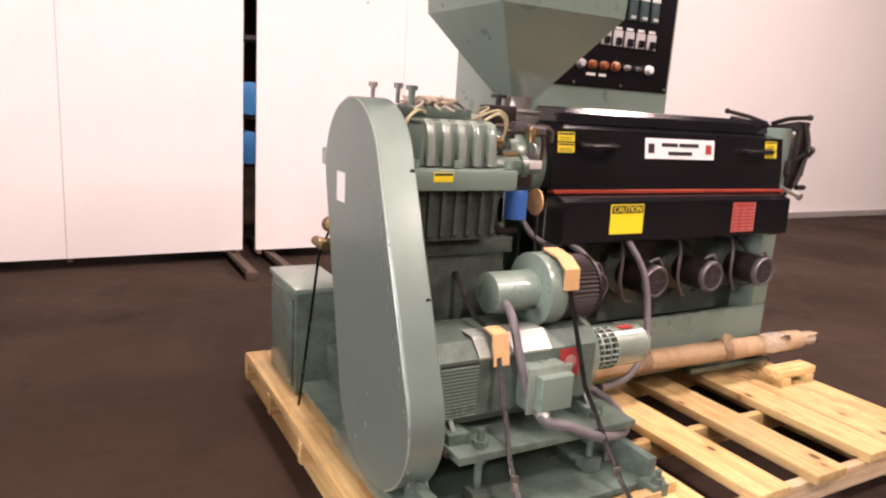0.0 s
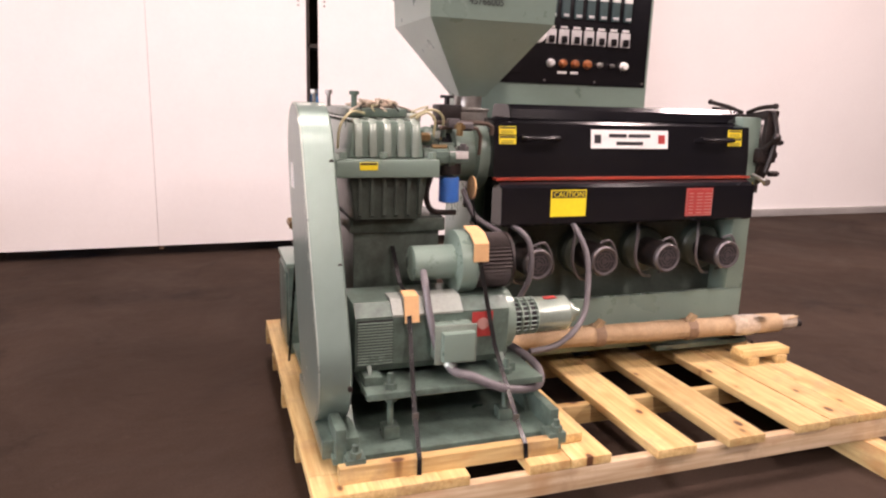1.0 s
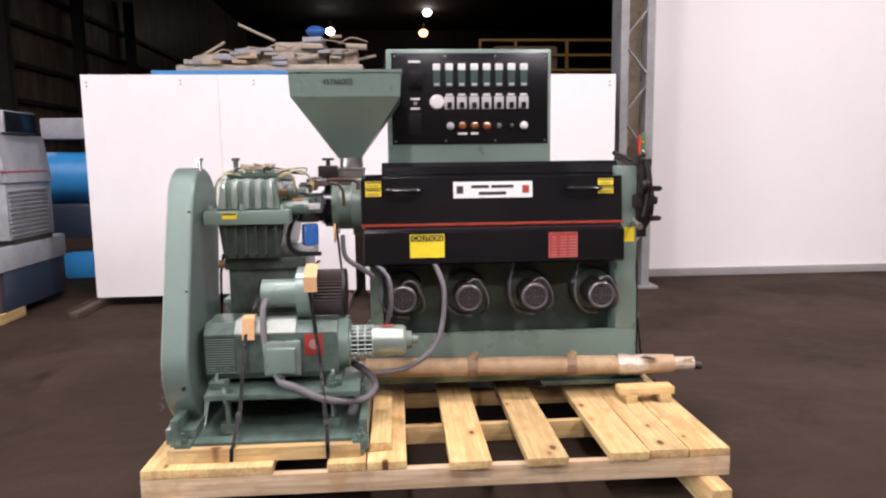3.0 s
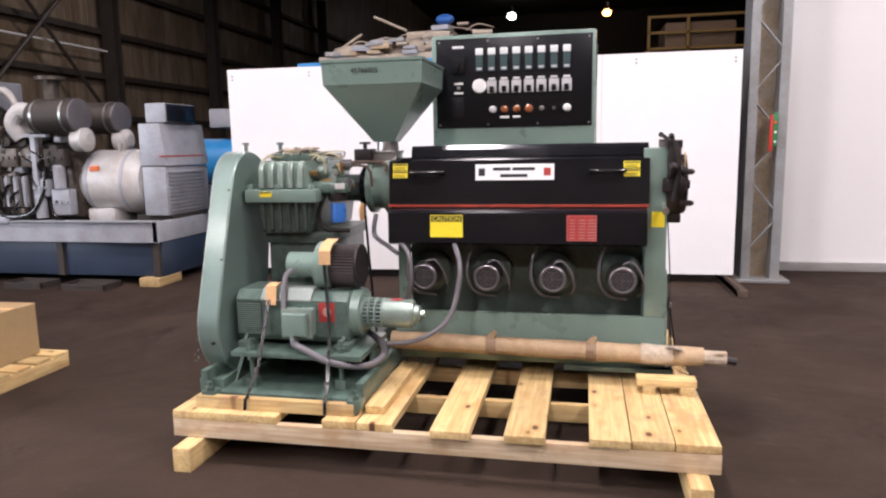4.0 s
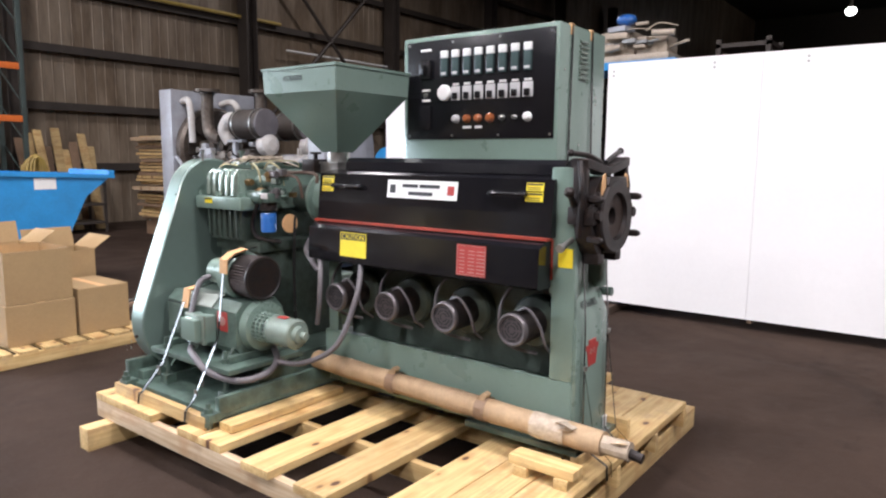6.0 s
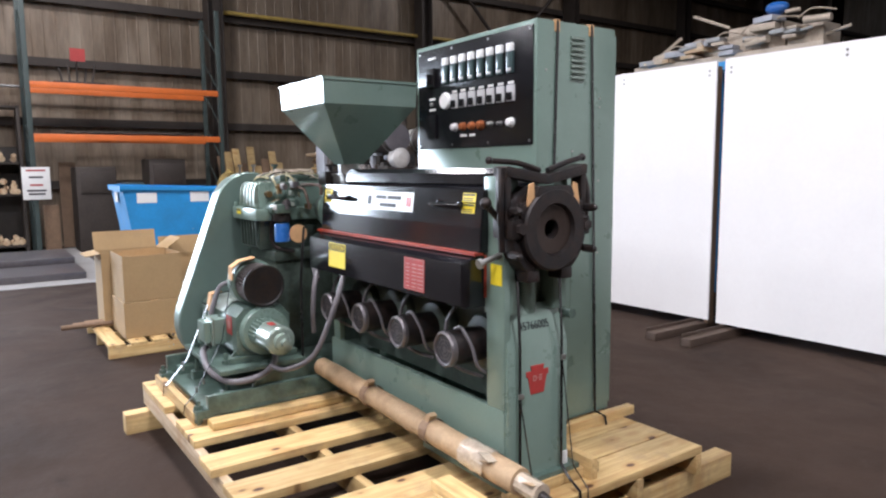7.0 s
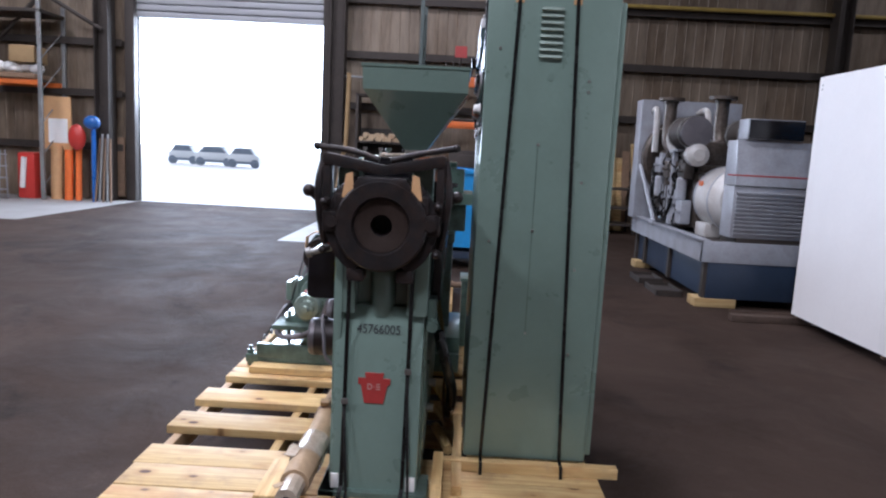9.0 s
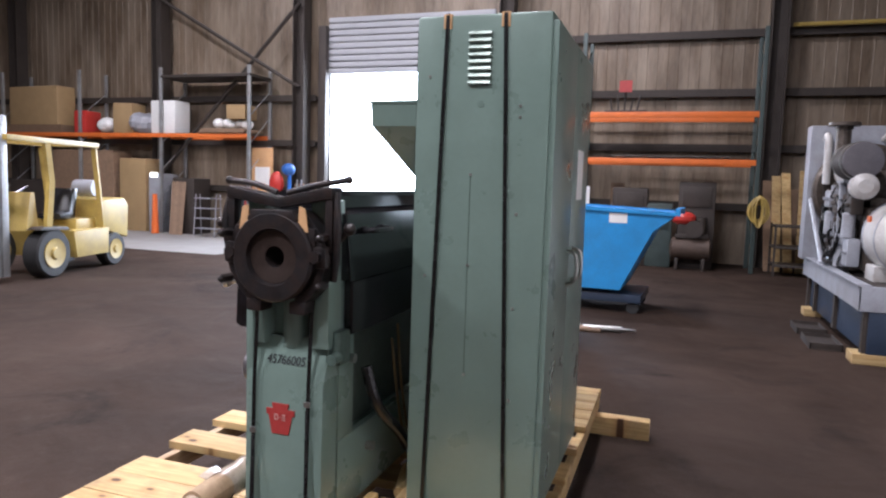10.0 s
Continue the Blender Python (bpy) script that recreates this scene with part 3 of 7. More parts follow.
# ---- white screens on feet ----
def screen(x0, x1, y0, y1, feet):
    ob = thing("partition_screen", ((x0 + x1) / 2, (y0 + y1) / 2, 0), "white painted board screen standing on dark channel feet", "screen", "white screens")
    n = max(1, round((x1 - x0) / 1.42))
    for k in range(n):
        a, b = x0 + (x1 - x0) * k / n, x0 + (x1 - x0) * (k + 1) / n
        ya, yb = y0 + (y1 - y0) * k / n, y0 + (y1 - y0) * (k + 1) / n
        bm = B()
        prism(bm, [(a + 0.0015, ya), (b - 0.0015, yb), (b - 0.0015, yb + 0.02), (a + 0.0015, ya + 0.02)], "z", 0.10, 2.44)
        part("panel", bm, WHITE_BOARD, ob, smooth=False)
    bm = B()
    for x in (x0 + 0.02, (x0 + x1) / 2, x1 - 0.06):
        ys = y0 + (y1 - y0) * (x - x0) / (x1 - x0) + 0.028
        box(bm, x, x + 0.04, ys, ys + 0.09, 0.06, 2.40)
    for z in (0.12, 2.3):
        prism(bm, [(x0 + 0.02, y0 + 0.024), (x1 - 0.02, y1 + 0.024), (x1 - 0.02, y1 + 0.06), (x0 + 0.02, y0 + 0.06)], "z", z, z + 0.09)
    part("stud_frame", bm, WOOD_OLD, ob, smooth=False)
    for x in feet:
        bm = B()
        box(bm, x - 0.05, x + 0.05, y0 - 0.62, y0 + 0.75, 0.0, 0.07, 0.006)
        box(bm, x - 0.05, x - 0.04, y0 - 0.62, y0 + 0.75, 0.0, 0.10)
        part("foot", bm, RUST, ob, "rusty dark channel foot")
    for x, z in ((x0 + 0.06, 2.36), (x0 + 0.06, 2.32), (x0 + 1.0, 2.38), (x0 + 1.0, 2.34), (x1 - 0.07, 2.36), (x1 - 0.07, 2.32), (x0 + 1.75, 2.38), (x0 + 1.75, 2.34)):
        y = y0 + (y1 - y0) * (x - x0) / (x1 - x0)
        bm = B()
        cyl(bm, (x, y - 0.003, z), (x, y + 0.002, z), 0.011, seg=10)
        part("screw", bm, STEEL, ob)
    return ob


screen(-1.38, 1.385, 6.0, 6.09, (-1.36, 1.30))
screen(1.49, 4.293, 6.05, 6.11, (1.62, 4.25))


# ---- pallet under the machine ----
pallet = thing("machine_pallet", (2.0, 2.26, 0), "fresh yellow pine shipping pallet of thick planks on timber skids", "pallet")
PZ = 0.25
for x0, x1, y0, y1 in ((0.745, 1.29, 1.33, 1.47), (1.52, 1.685, 1.33, 2.1), (1.69, 1.86, 1.33, 3.2), (2.045, 2.225, 1.30, 3.2), (2.38, 2.56, 1.30, 3.2), (2.75, 2.925, 1.32, 3.2), (2.93, 3.105, 1.33, 3.2), (3.11, 3.293, 1.33, 3.2),
                       (0.745, 0.90, 1.475, 3.2), (0.905, 1.06, 1.475, 3.2), (1.065, 1.22, 1.475, 3.2), (1.225, 1.38, 1.475, 3.2), (1.385, 1.515, 1.475, 3.2)):
    bm = B()
    box(bm, x0, x1, y0, y1, PZ - 0.038, PZ + random.uniform(-0.002, 0.002), 0.004)
    part("plank", bm, WOOD, pallet)
for y0, y1 in ((1.332, 1.372), (1.80, 1.84), (2.3, 2.34), (2.75, 2.79), (3.155, 3.195)):
    bm = B()
    box(bm, 0.742, 3.296, y0, y1, PZ - 0.038 - 0.092, PZ - 0.0385, 0.004)
    part("stringer", bm, WOOD_P if y0 < 1.4 else WOOD_X, pallet)
for x in (0.86, 3.20):
    bm = B()
    box(bm, x - 0.045, x + 0.045, 1.20, 3.52, 0.0, 0.118, 0.005)
    part("skid", bm, WOOD, pallet)
bm = B()
box(bm, 0.84, 1.66, 1.385, 1.425, PZ, PZ + 0.062, 0.004)
solid("timber_batten", bm, WOOD_X, "pine batten nailed along the machine base", "timber")
bm = B()
box(bm, 1.70, 1.795, 1.44, 2.15, PZ + 0.003, PZ + 0.04, 0.004)
solid("timber_batten", bm, WOOD, "weathered pine batten beside the machine base", "timber")
bm = B()
box(bm, 2.33, 3.05, 2.60, 2.64, PZ, PZ + 0.04, 0.004)
solid("timber_batten", bm, WOOD_X, "pine batten in front of the control cabinet", "timber")
bm = B()
box(bm, 2.795, 2.84, 2.55, 3.28, PZ, PZ + 0.045, 0.004)
solid("timber_batten", bm, WOOD, "pine batten along the cabinet's foot", "timber")
bm = B()
box(bm, 3.16, 3.20, 2.12, 2.62, PZ, PZ + 0.045, 0.004)
solid("timber_batten", bm, WOOD, "pine batten across the column's foot", "timber")
bm = B()
box(bm, 2.86, 3.24, 2.525, 2.565, PZ, PZ + 0.09, 0.004, turn=0)
solid("timber_block", bm, WOOD_X, "pine block between stand and cabinet", "timber")
blk = thing("timber_chock", (3.1, 1.95, PZ), "stack of pine offcuts propping the lagged barrel", "timber")
bm = B()
box(bm, 2.99, 3.28, 1.91, 2.0, PZ + 0.042, PZ + 0.08, 0.004)
part("board", bm, WOOD_X, blk)
for x in (3.02, 3.20):
    bm = B()
    box(bm, x, x + 0.06, 1.90, 2.04, PZ, PZ + 0.042, 0.004)
    part("spacer", bm, WOOD, blk)


# ---- control cabinet ----
CX0, CX1, CY0, CY1, CZ0, CZ1 = 1.797, 2.775, 2.645, 3.155, 0.288, 2.172
cab = thing("control_cabinet", ((CX0 + CX1) / 2, (CY0 + CY1) / 2, PZ), "tall sea-green steel control cabinet with a black instrument panel", "control cabinet")
bm = B()
box(bm, CX0, CX1, CY0, CY1, CZ0, CZ1, 0.012)
part("body", bm, GREEN, cab)
bm = B()
box(bm, CX0 + 0.02, CX1 - 0.02, CY0 + 0.02, CY1 - 0.02, PZ, CZ0, 0.003)
part("plinth", bm, WOOD_X, cab)
bm = B()
box(bm, CX0 + 0.03, CX1 - 0.02, CY0 - 0.006, CY0 + 0.001, 1.62, 2.148, 0.002)
panel = part("instrument_panel", bm, PANEL, cab, "black instrument panel")
PY = CY0 - 0.006


def on_panel(u, v):
    """u across and v down the instrument panel, both 0 to 1."""
    return CX0 + 0.03 + u * (CX1 - CX0 - 0.05), 2.148 - v * 0.528


def slab(u, v, w, h, d, mat, name, bevel=0.002, label=""):
    x, z = on_panel(u, v)
    bm = B()
    box(bm, x - w / 2, x + w / 2, PY - d, PY + 0.001, z - h / 2, z + h / 2, bevel)
    return part(name, bm, mat, panel, label)


for k in range(8):
    u = 0.285 + k * 0.0795
    slab(u, 0.265, 0.042, 0.115, 0.014, GREY_DIAL, "temperature_meter", 0.004, "dark glass temperature meter")
    slab(u, 0.155, 0.044, 0.040, 0.016, WHITE, "meter_cap", 0.006)
    slab(u, 0.345, 0.030, 0.014, 0.018, GREY_KEY, "meter_foot", 0.002)
    if k:
        slab(u, 0.545, 0.058, 0.075, 0.006, GREY_KEY, "switch_plate", 0.003, "pale grey switch plate")
        slab(u, 0.572, 0.028, 0.036, 0.022, BLACK, "switch_knob", 0.006)
        slab(u, 0.455, 0.040, 0.012, 0.003, WHITE, "nameplate", 0.001)
x, z = on_panel(0.285, 0.535)
bm = B()
lathe(bm, [(0.002, 0.043), (-0.012, 0.043), (-0.02, 0.038), (-0.021, 0.0)], (x, PY, z), "y", 28)
part("dial", bm, WHITE, panel, "round white speed dial")
for u, mat, r in ((0.37, GREY_KEY, 0.018), (0.447, AMBER, 0.018), (0.525, AMBER, 0.018), (0.604, AMBER, 0.02), (0.685, STEEL, 0.012), (0.765, STEEL, 0.009), (0.845, WHITE, 0.019)):
    x, z = on_panel(u, 0.80)
    bm = B()
    lathe(bm, [(0.002, r * 1.25), (-0.006, r * 1.25), (-0.008, r), (-0.022, r), (-0.027, r * 0.7), (-0.027, 0)], (x, PY, z), "y", 18)
    part("push_button", bm, mat, panel)
for u, v, w in ((0.447, 0.885, 0.055), (0.525, 0.885, 0.045), (0.145, 0.095, 0.070), (0.147, 0.215, 0.042), (0.147, 0.50, 0.055), (0.147, 0.605, 0.055)):
    slab(u, v, w, 0.013, 0.003, WHITE, "nameplate", 0.001)
slab(0.147, 0.29, 0.075, 0.10, 0.018, BLACK, "breaker_plate", 0.004)
slab(0.147, 0.30, 0.018, 0.05, 0.04, BLACK, "breaker_lever", 0.004)
slab(0.147, 0.55, 0.022, 0.022, 0.014, STEEL, "key_switch", 0.004)
slab(0.14, 0.78, 0.085, 0.13, 0.010, BLACK, "cover_plate", 0.004)
for u in (0.02, 0.34, 0.66, 0.98):
    for v in (0.035, 0.965):
        x, z = on_panel(u, v)
        bm = B()
        cyl(bm, (x, PY - 0.004, z), (x, PY + 0.001, z), 0.006, seg=8)
        part("screw", bm, STEEL, panel)
# side face: louvres, seams, hole cover, rivets
for k in range(8):
    bm = B()
    z = 2.112 - k * 0.0252
    prism(bm, [(CX1 - 0.001, z), (CX1 + 0.010, z - 0.004), (CX1 + 0.014, z - 0.014), (CX1 + 0.012, z - 0.016), (CX1 - 0.001, z - 0.016)], "y", 2.850, 2.935)
    # lighter green stands in for the light caught on the slats
    part("louvre", bm, RIB, cab, smooth=False)
bm = B()
cyl(bm, (CX1 - 0.001, 2.90, 1.85), (CX1 + 0.002, 2.90, 1.85), 0.014, seg=16)
part("hole_plug", bm, GREEN, cab)
bm = B()
box(bm, CX1 - 0.001, CX1 + 0.0012, 2.868, 2.871, 0.83, 1.59)
part("seam", bm, GREEN_D, cab, "weld seam")
for y, z in ((2.87, 1.59), (2.87, 1.25), (2.87, 0.83), (3.05, 1.80), (3.05, 1.84), (3.05, 1.45), (3.05, 1.10), (2.70, 1.95), (2.70, 1.2), (3.05, 0.75)):
    bm = B()
    cyl(bm, (CX1 - 0.001, y, z), (CX1 + 0.003, y, z), 0.006, seg=8)
    part("rivet", bm, STEEL, cab)
# rear doors
for a, b in ((CX0 + 0.012, (CX0 + CX1) / 2 - 0.002), ((CX0 + CX1) / 2 + 0.002, CX1 - 0.012)):
    bm = B()
    box(bm, a, b, CY1 - 0.002, CY1 + 0.022, CZ0 + 0.03, CZ1 - 0.03, 0.006)
    d = part("door", bm, GREEN, cab)
    bm = B()
    xh = b - 0.07 if a < 2 else a + 0.07
    tube(bm, [(xh, CY1 + 0.02, 1.15), (xh, CY1 + 0.06, 1.17), (xh, CY1 + 0.06, 1.27), (xh, CY1 + 0.02, 1.29)], 0.008, 8, 4)
    part("handle", bm, STEEL, d, "steel pull handle")
bm = B()
box(bm, 2.0, 2.16, CY1 + 0.021, CY1 + 0.025, 1.5, 1.72, 0.001)
part("notice", bm, WHITE, cab, "white paper notice")


# ---- machine base, gearbox, drive ----
ext = thing("extruder", (2.0, 2.2, PZ), "sea-green industrial extruder with black barrel covers on a pallet", "extruder")
bm = B()
box(bm, 0.83, 1.69, 1.455, 2.62, 0.288, 0.312, 0.003)
box(bm, 1.655, 1.69, 1.45, 2.62, 0.312, 0.395, 0.003)
box(bm, 0.84, 0.875, 1.45, 1.62, 0.312, 0.42, 0.003)
box(bm, 0.95, 1.60, 1.95, 2.62, 0.312, 0.47, 0.006)
part("base_frame", bm, GREEN_D, ext)
bm = B()
for x in (0.92, 1.64):
    bm = B()
    prism(bm, [(1.62, 0.312), (2.0, 0.312), (2.0, 0.46), (1.75, 0.46)], "x", x, x + 0.02)
    part("gusset", bm, GREEN_D, ext, smooth=False)
for x, y in ((0.90, 1.42), (1.66, 1.41)):
    bm = B()
    box(bm, x - 0.035, x + 0.035, y - 0.02, y + 0.05, 0.285, 0.33, 0.004)
    cyl(bm, (x, y, 0.25), (x, y, 0.375), 0.011, seg=12)
    cyl(bm, (x, y, 0.33), (x, y, 0.352), 0.022, seg=6)
    cyl(bm, (x, y, 0.262), (x, y, 0.285), 0.022, seg=6)
    part("levelling_bolt", bm, GREEN_D, ext)
# hinged motor plate on jack bolts
bm = B()
box(bm, 0.965, 1.655, 1.53, 1.99, 0.474, 0.50, 0.004)
part("motor_plate", bm, GREEN_D, ext)
for x, y in ((1.06, 1.57), (1.53, 1.60), (1.06, 1.92), (1.53, 1.92)):
    bm = B()
    cyl(bm, (x, y, 0.31), (x, y, 0.56), 0.012, seg=12)
    cyl(bm, (x, y, 0.50), (x, y, 0.522), 0.024, seg=6)
    cyl(bm, (x, y, 0.452), (x, y, 0.474), 0.024, seg=6)
    box(bm, x - 0.03, x + 0.03, y - 0.03, y + 0.03, 0.312, 0.36, 0.005)
    part("jack_bolt", bm, GREEN_D, ext)

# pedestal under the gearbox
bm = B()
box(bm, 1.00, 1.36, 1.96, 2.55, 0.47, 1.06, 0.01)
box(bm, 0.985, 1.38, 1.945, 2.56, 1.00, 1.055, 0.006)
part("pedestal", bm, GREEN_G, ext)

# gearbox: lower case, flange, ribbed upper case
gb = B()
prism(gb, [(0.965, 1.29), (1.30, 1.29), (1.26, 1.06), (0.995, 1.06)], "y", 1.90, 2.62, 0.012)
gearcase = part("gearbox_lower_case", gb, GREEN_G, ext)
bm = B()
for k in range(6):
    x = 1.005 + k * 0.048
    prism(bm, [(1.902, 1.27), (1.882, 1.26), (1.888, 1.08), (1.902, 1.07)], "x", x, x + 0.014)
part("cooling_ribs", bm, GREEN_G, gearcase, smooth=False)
bm = B()
box(bm, 0.915, 1.325, 1.865, 2.66, 1.228, 1.298, 0.012)
part("gearbox_flange", bm, GREEN, ext)
bm = B()
prism(bm, [(0.970, 1.298), (1.272, 1.298), (1.255, 1.442), (0.992, 1.442)], "y", 1.91, 2.60, 0.016)
uppercase = part("gearbox_upper_case", bm, GREEN, ext)
# ribs paler than the case, imitating highlights along them
bm = B()
for k in range(5):
    x = 0.990 + k * 0.056
    prism(bm, [(1.912, 1.305), (1.885, 1.305), (1.890, 1.40), (1.902, 1.430), (1.928, 1.449), (2.55, 1.449), (2.55, 1.43), (1.95, 1.43)], "x", x, x + 0.032, 0.010)
part("cooling_ribs", bm, RIB, uppercase)
for x in (0.945, 1.10, 1.295):
    bm = B()
    cyl(bm, (x, 1.885, 1.30), (x, 1.885, 1.325), 0.016, seg=6)
    part("flange_bolt", bm, GREEN, ext)
bm = B()
box(bm, 1.005, 1.075, 1.8635, 1.866, 1.258, 1.288, 0.0008)
tag = part("warning_label", bm, YELLOW, ext, "yellow warning label")
bm = B()
box(bm, 1.008, 1.072, 1.8625, 1.8637, 1.278, 1.286)
part("label_band", bm, INK, tag)
# upper bearing caps, filler, loose cable bundle on top
bm = B()
box(bm, 0.99, 1.24, 2.05, 2.55, 1.45, 1.485, 0.01)
cyl(bm, (1.03, 2.1, 1.48), (1.03, 2.1, 1.545), 0.012, seg=10)
cyl(bm, (1.03, 2.1, 1.535), (1.03, 2.1, 1.55), 0.02, seg=10)
part("gearbox_top_cover", bm, GREEN_D, ext)
bm = B()
rng = random.Random(4)
for k in range(7):
    p = [(1.05 + rng.uniform(0, 0.16), 2.1 + rng.uniform(-0.05, 0.2), 1.49 + rng.uniform(0, 0.03)) for _ in range(5)]
    tube(bm, p, 0.007, 6, 4)
part("cable_bundle", bm, BEIGE, ext, "loose beige cable bundle")
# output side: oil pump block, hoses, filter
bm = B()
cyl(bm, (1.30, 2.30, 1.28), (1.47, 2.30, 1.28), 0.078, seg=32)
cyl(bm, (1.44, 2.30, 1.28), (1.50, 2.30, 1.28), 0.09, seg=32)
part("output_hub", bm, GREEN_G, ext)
bm = B()
cyl(bm, (1.28, 1.97, 1.30), (1.40, 1.97, 1.30), 0.036, seg=20)
cyl(bm, (1.385, 1.97, 1.30), (1.41, 1.97, 1.30), 0.046, seg=20)
box(bm, 1.33, 1.47, 1.935, 2.02, 1.275, 1.325, 0.01)
ball(bm, (1.31, 2.02, 1.38), 0.04)
part("oil_pump", bm, GREEN_D, ext)
bm = B()
lathe(bm, [(1.125, 0.03), (1.13, 0.042), (1.222, 0.042), (1.232, 0.038)], (1.405, 1.985, -0.014), "z", 24)
part("oil_filter", bm, BLUE, ext, "bright blue spin-on oil filter")
bm = B()
cyl(bm, (1.405, 1.985, 1.23), (1.405, 1.985, 1.275), 0.047, seg=20)
tube(bm, [(1.34, 1.97, 1.27), (1.30, 1.96, 1.16), (1.33, 1.97, 1.08), (1.45, 2.03, 1.06)], 0.012, 8)
part("filter_head", bm, CAST, ext)
bm = B()
tube(bm, [(1.26, 2.0, 1.45), (1.30, 1.975, 1.475), (1.335, 1.98, 1.44), (1.33, 2.0, 1.36)], 0.0055, 8)
part("oil_line", bm, TUBE_Y, ext, "yellowed plastic oil line")
bm = B()
tube(bm, [(1.26, 2.08, 1.45), (1.34, 2.05, 1.485), (1.40, 2.07, 1.45), (1.40, 2.10, 1.36)], 0.0055, 8)
part("oil_line", bm, TUBE_Y, ext, "yellowed plastic oil line")
bm = B()
tube(bm, [(0.945, 2.0, 1.33), (0.955, 1.99, 1.42), (1.0, 2.0, 1.47), (1.06, 2.05, 1.465)], 0.0055, 8)
part("oil_line", bm, TUBE_Y, ext, "yellowed plastic oil line")
bm = B()
tube(bm, [(1.38, 2.12, 1.43), (1.62, 2.12, 1.43), (1.64, 2.12, 1.38)], 0.010, 8, 3)
part("copper_line", bm, RUST, ext, "brown copper oil line")
bm = B()
tube(bm, [(1.38, 2.06, 1.41), (1.55, 2.06, 1.41), (1.57, 2.08, 1.30)], 0.008, 8, 3)
part("copper_line", bm, RUST, ext, "brown copper oil line")
bm = B()
box(bm, 1.43, 1.53, 2.2, 2.32, 1.43, 1.505, 0.01)
cyl(bm, (1.48, 2.26, 1.50), (1.48, 2.26, 1.535), 0.012, seg=10)
cyl(bm, (1.48, 2.26, 1.532), (1.48, 2.26, 1.545), 0.032, seg=16)
part("thrust_housing_cap", bm, CAST, ext)

# feed throat
bm = B()
lathe(bm, [(1.49, 0.07), (1.50, 0.155), (1.525, 0.155), (1.53, 0.13), (1.60, 0.13), (1.605, 0.165), (1.66, 0.165), (1.665, 0.1)], (0, 2.316, 1.287), "x", 36)
part("feed_flange", bm, GREEN, ext)
bm = B()
cyl(bm, (1.455, 2.316, 1.287), (1.50, 2.316, 1.287), 0.115, seg=28)
part("coupling_ring", bm, BLACK, ext)
bm = B()
box(bm, 1.53, 1.67, 2.246, 2.386, 1.40, 1.49, 0.008)
cyl(bm, (1.6, 2.316, 1.49), (1.6, 2.316, 1.545), 0.062, seg=24)
box(bm, 1.525, 1.675, 2.24, 2.392, 1.478, 1.492, 0.003)
part("feed_throat", bm, STEEL, ext, "bare steel feed throat")
# hopper: square bin on a pyramid
hop = B()
HC = (1.597, 2.316)
rings = []
for half, z in ((0.279, 1.975), (0.2735, 1.848), (0.060, 1.543)):
    rings.append([hop.verts.new((HC[0] + sx * half, HC[1] + sy * half, z)) for sx, sy in ((-1, -1), (1, -1), (1, 1), (-1, 1))])
for a, b in zip(rings, rings[1:]):
    for k in range(4):
        hop.faces.new((a[k], b[k], b[(k + 1) % 4], a[(k + 1) % 4]))
bmesh.ops.recalc_face_normals(hop, faces=hop.faces)
hopper = part("hopper", hop, GREEN, ext, "square sea-green sheet-metal hopper", smooth=False)
md = hopper.modifiers.new("thickness", "SOLIDIFY")
md.thickness, md.offset = 0.003, -1
bm = B()
for sx, sy in ((0, -1), (0, 1), (-1, 0), (1, 0)):
    w = 0.284
    cx, cy = HC[0] + sx * 0.279, HC[1] + sy * 0.279
    if sx == 0:
        box(bm, cx - w, cx + w, cy - 0.006, cy + 0.006, 1.965, 1.979)
    else:
        box(bm, cx - 0.006, cx + 0.006, cy - 0.272, cy + 0.272, 1.965, 1.979)
part("rim", bm, GREEN, hopper)

# ---- barrel covers ----
BX0, BX1 = 1.655, 3.046


def mirror_y(p):
    return 2 * 2.316 - p


bm = B()
prof = [(2.111, 1.195), (2.115, 1.29), (2.134, 1.434), (2.230, 1.452), (mirror_y(2.230), 1.452), (mirror_y(2.134), 1.434), (mirror_y(2.117), 1.29), (mirror_y(2.111), 1.195)]
prism(bm, prof, "x", BX0, BX1, 0.006)
hood = part("barrel_cover", bm, HOOD, ext, "black enamelled barrel cover with handles", smooth=False)
bm = B()
prism(bm, [(2.205, 1.452), (2.215, 1.495), (2.235, 1.515), (mirror_y(2.235), 1.515), (mirror_y(2.215), 1.495), (mirror_y(2.205), 1.452)], "x", 1.765, BX1, 0.005)
part("top_cover", bm, HOOD, hood, smooth=False)
bm = B()
box(bm, BX0 + 0.003, BX1 - 0.003, 2.085, 2.13, 1.186, 1.197)
part("seal", bm, RED_SEAL, hood, "red silicone seal strip")
bm = B()
prism(bm, [(2.028, 0.998), (2.034, 1.158), (2.105, 1.188), (2.148, 1.188), (2.148, 0.985), (2.05, 0.985)], "x", 1.668, 3.033, 0.006)
part("lower_cover", bm, HOOD, ext, "black lower wiring cover", smooth=False)
bm = B()
box(bm, 1.668, 3.03, mirror_y(2.145), mirror_y(2.108), 1.0, 1.193, 0.006)
part("rear_cover", bm, BLACK, ext, "black rear wiring cover")
bm = B()
box(bm, 3.0335, 3.038, 2.139, 2.149, 1.02, 1.186, 0.001)
part("end_gasket", bm, RED_SEAL, ext, "orange-red end gasket")


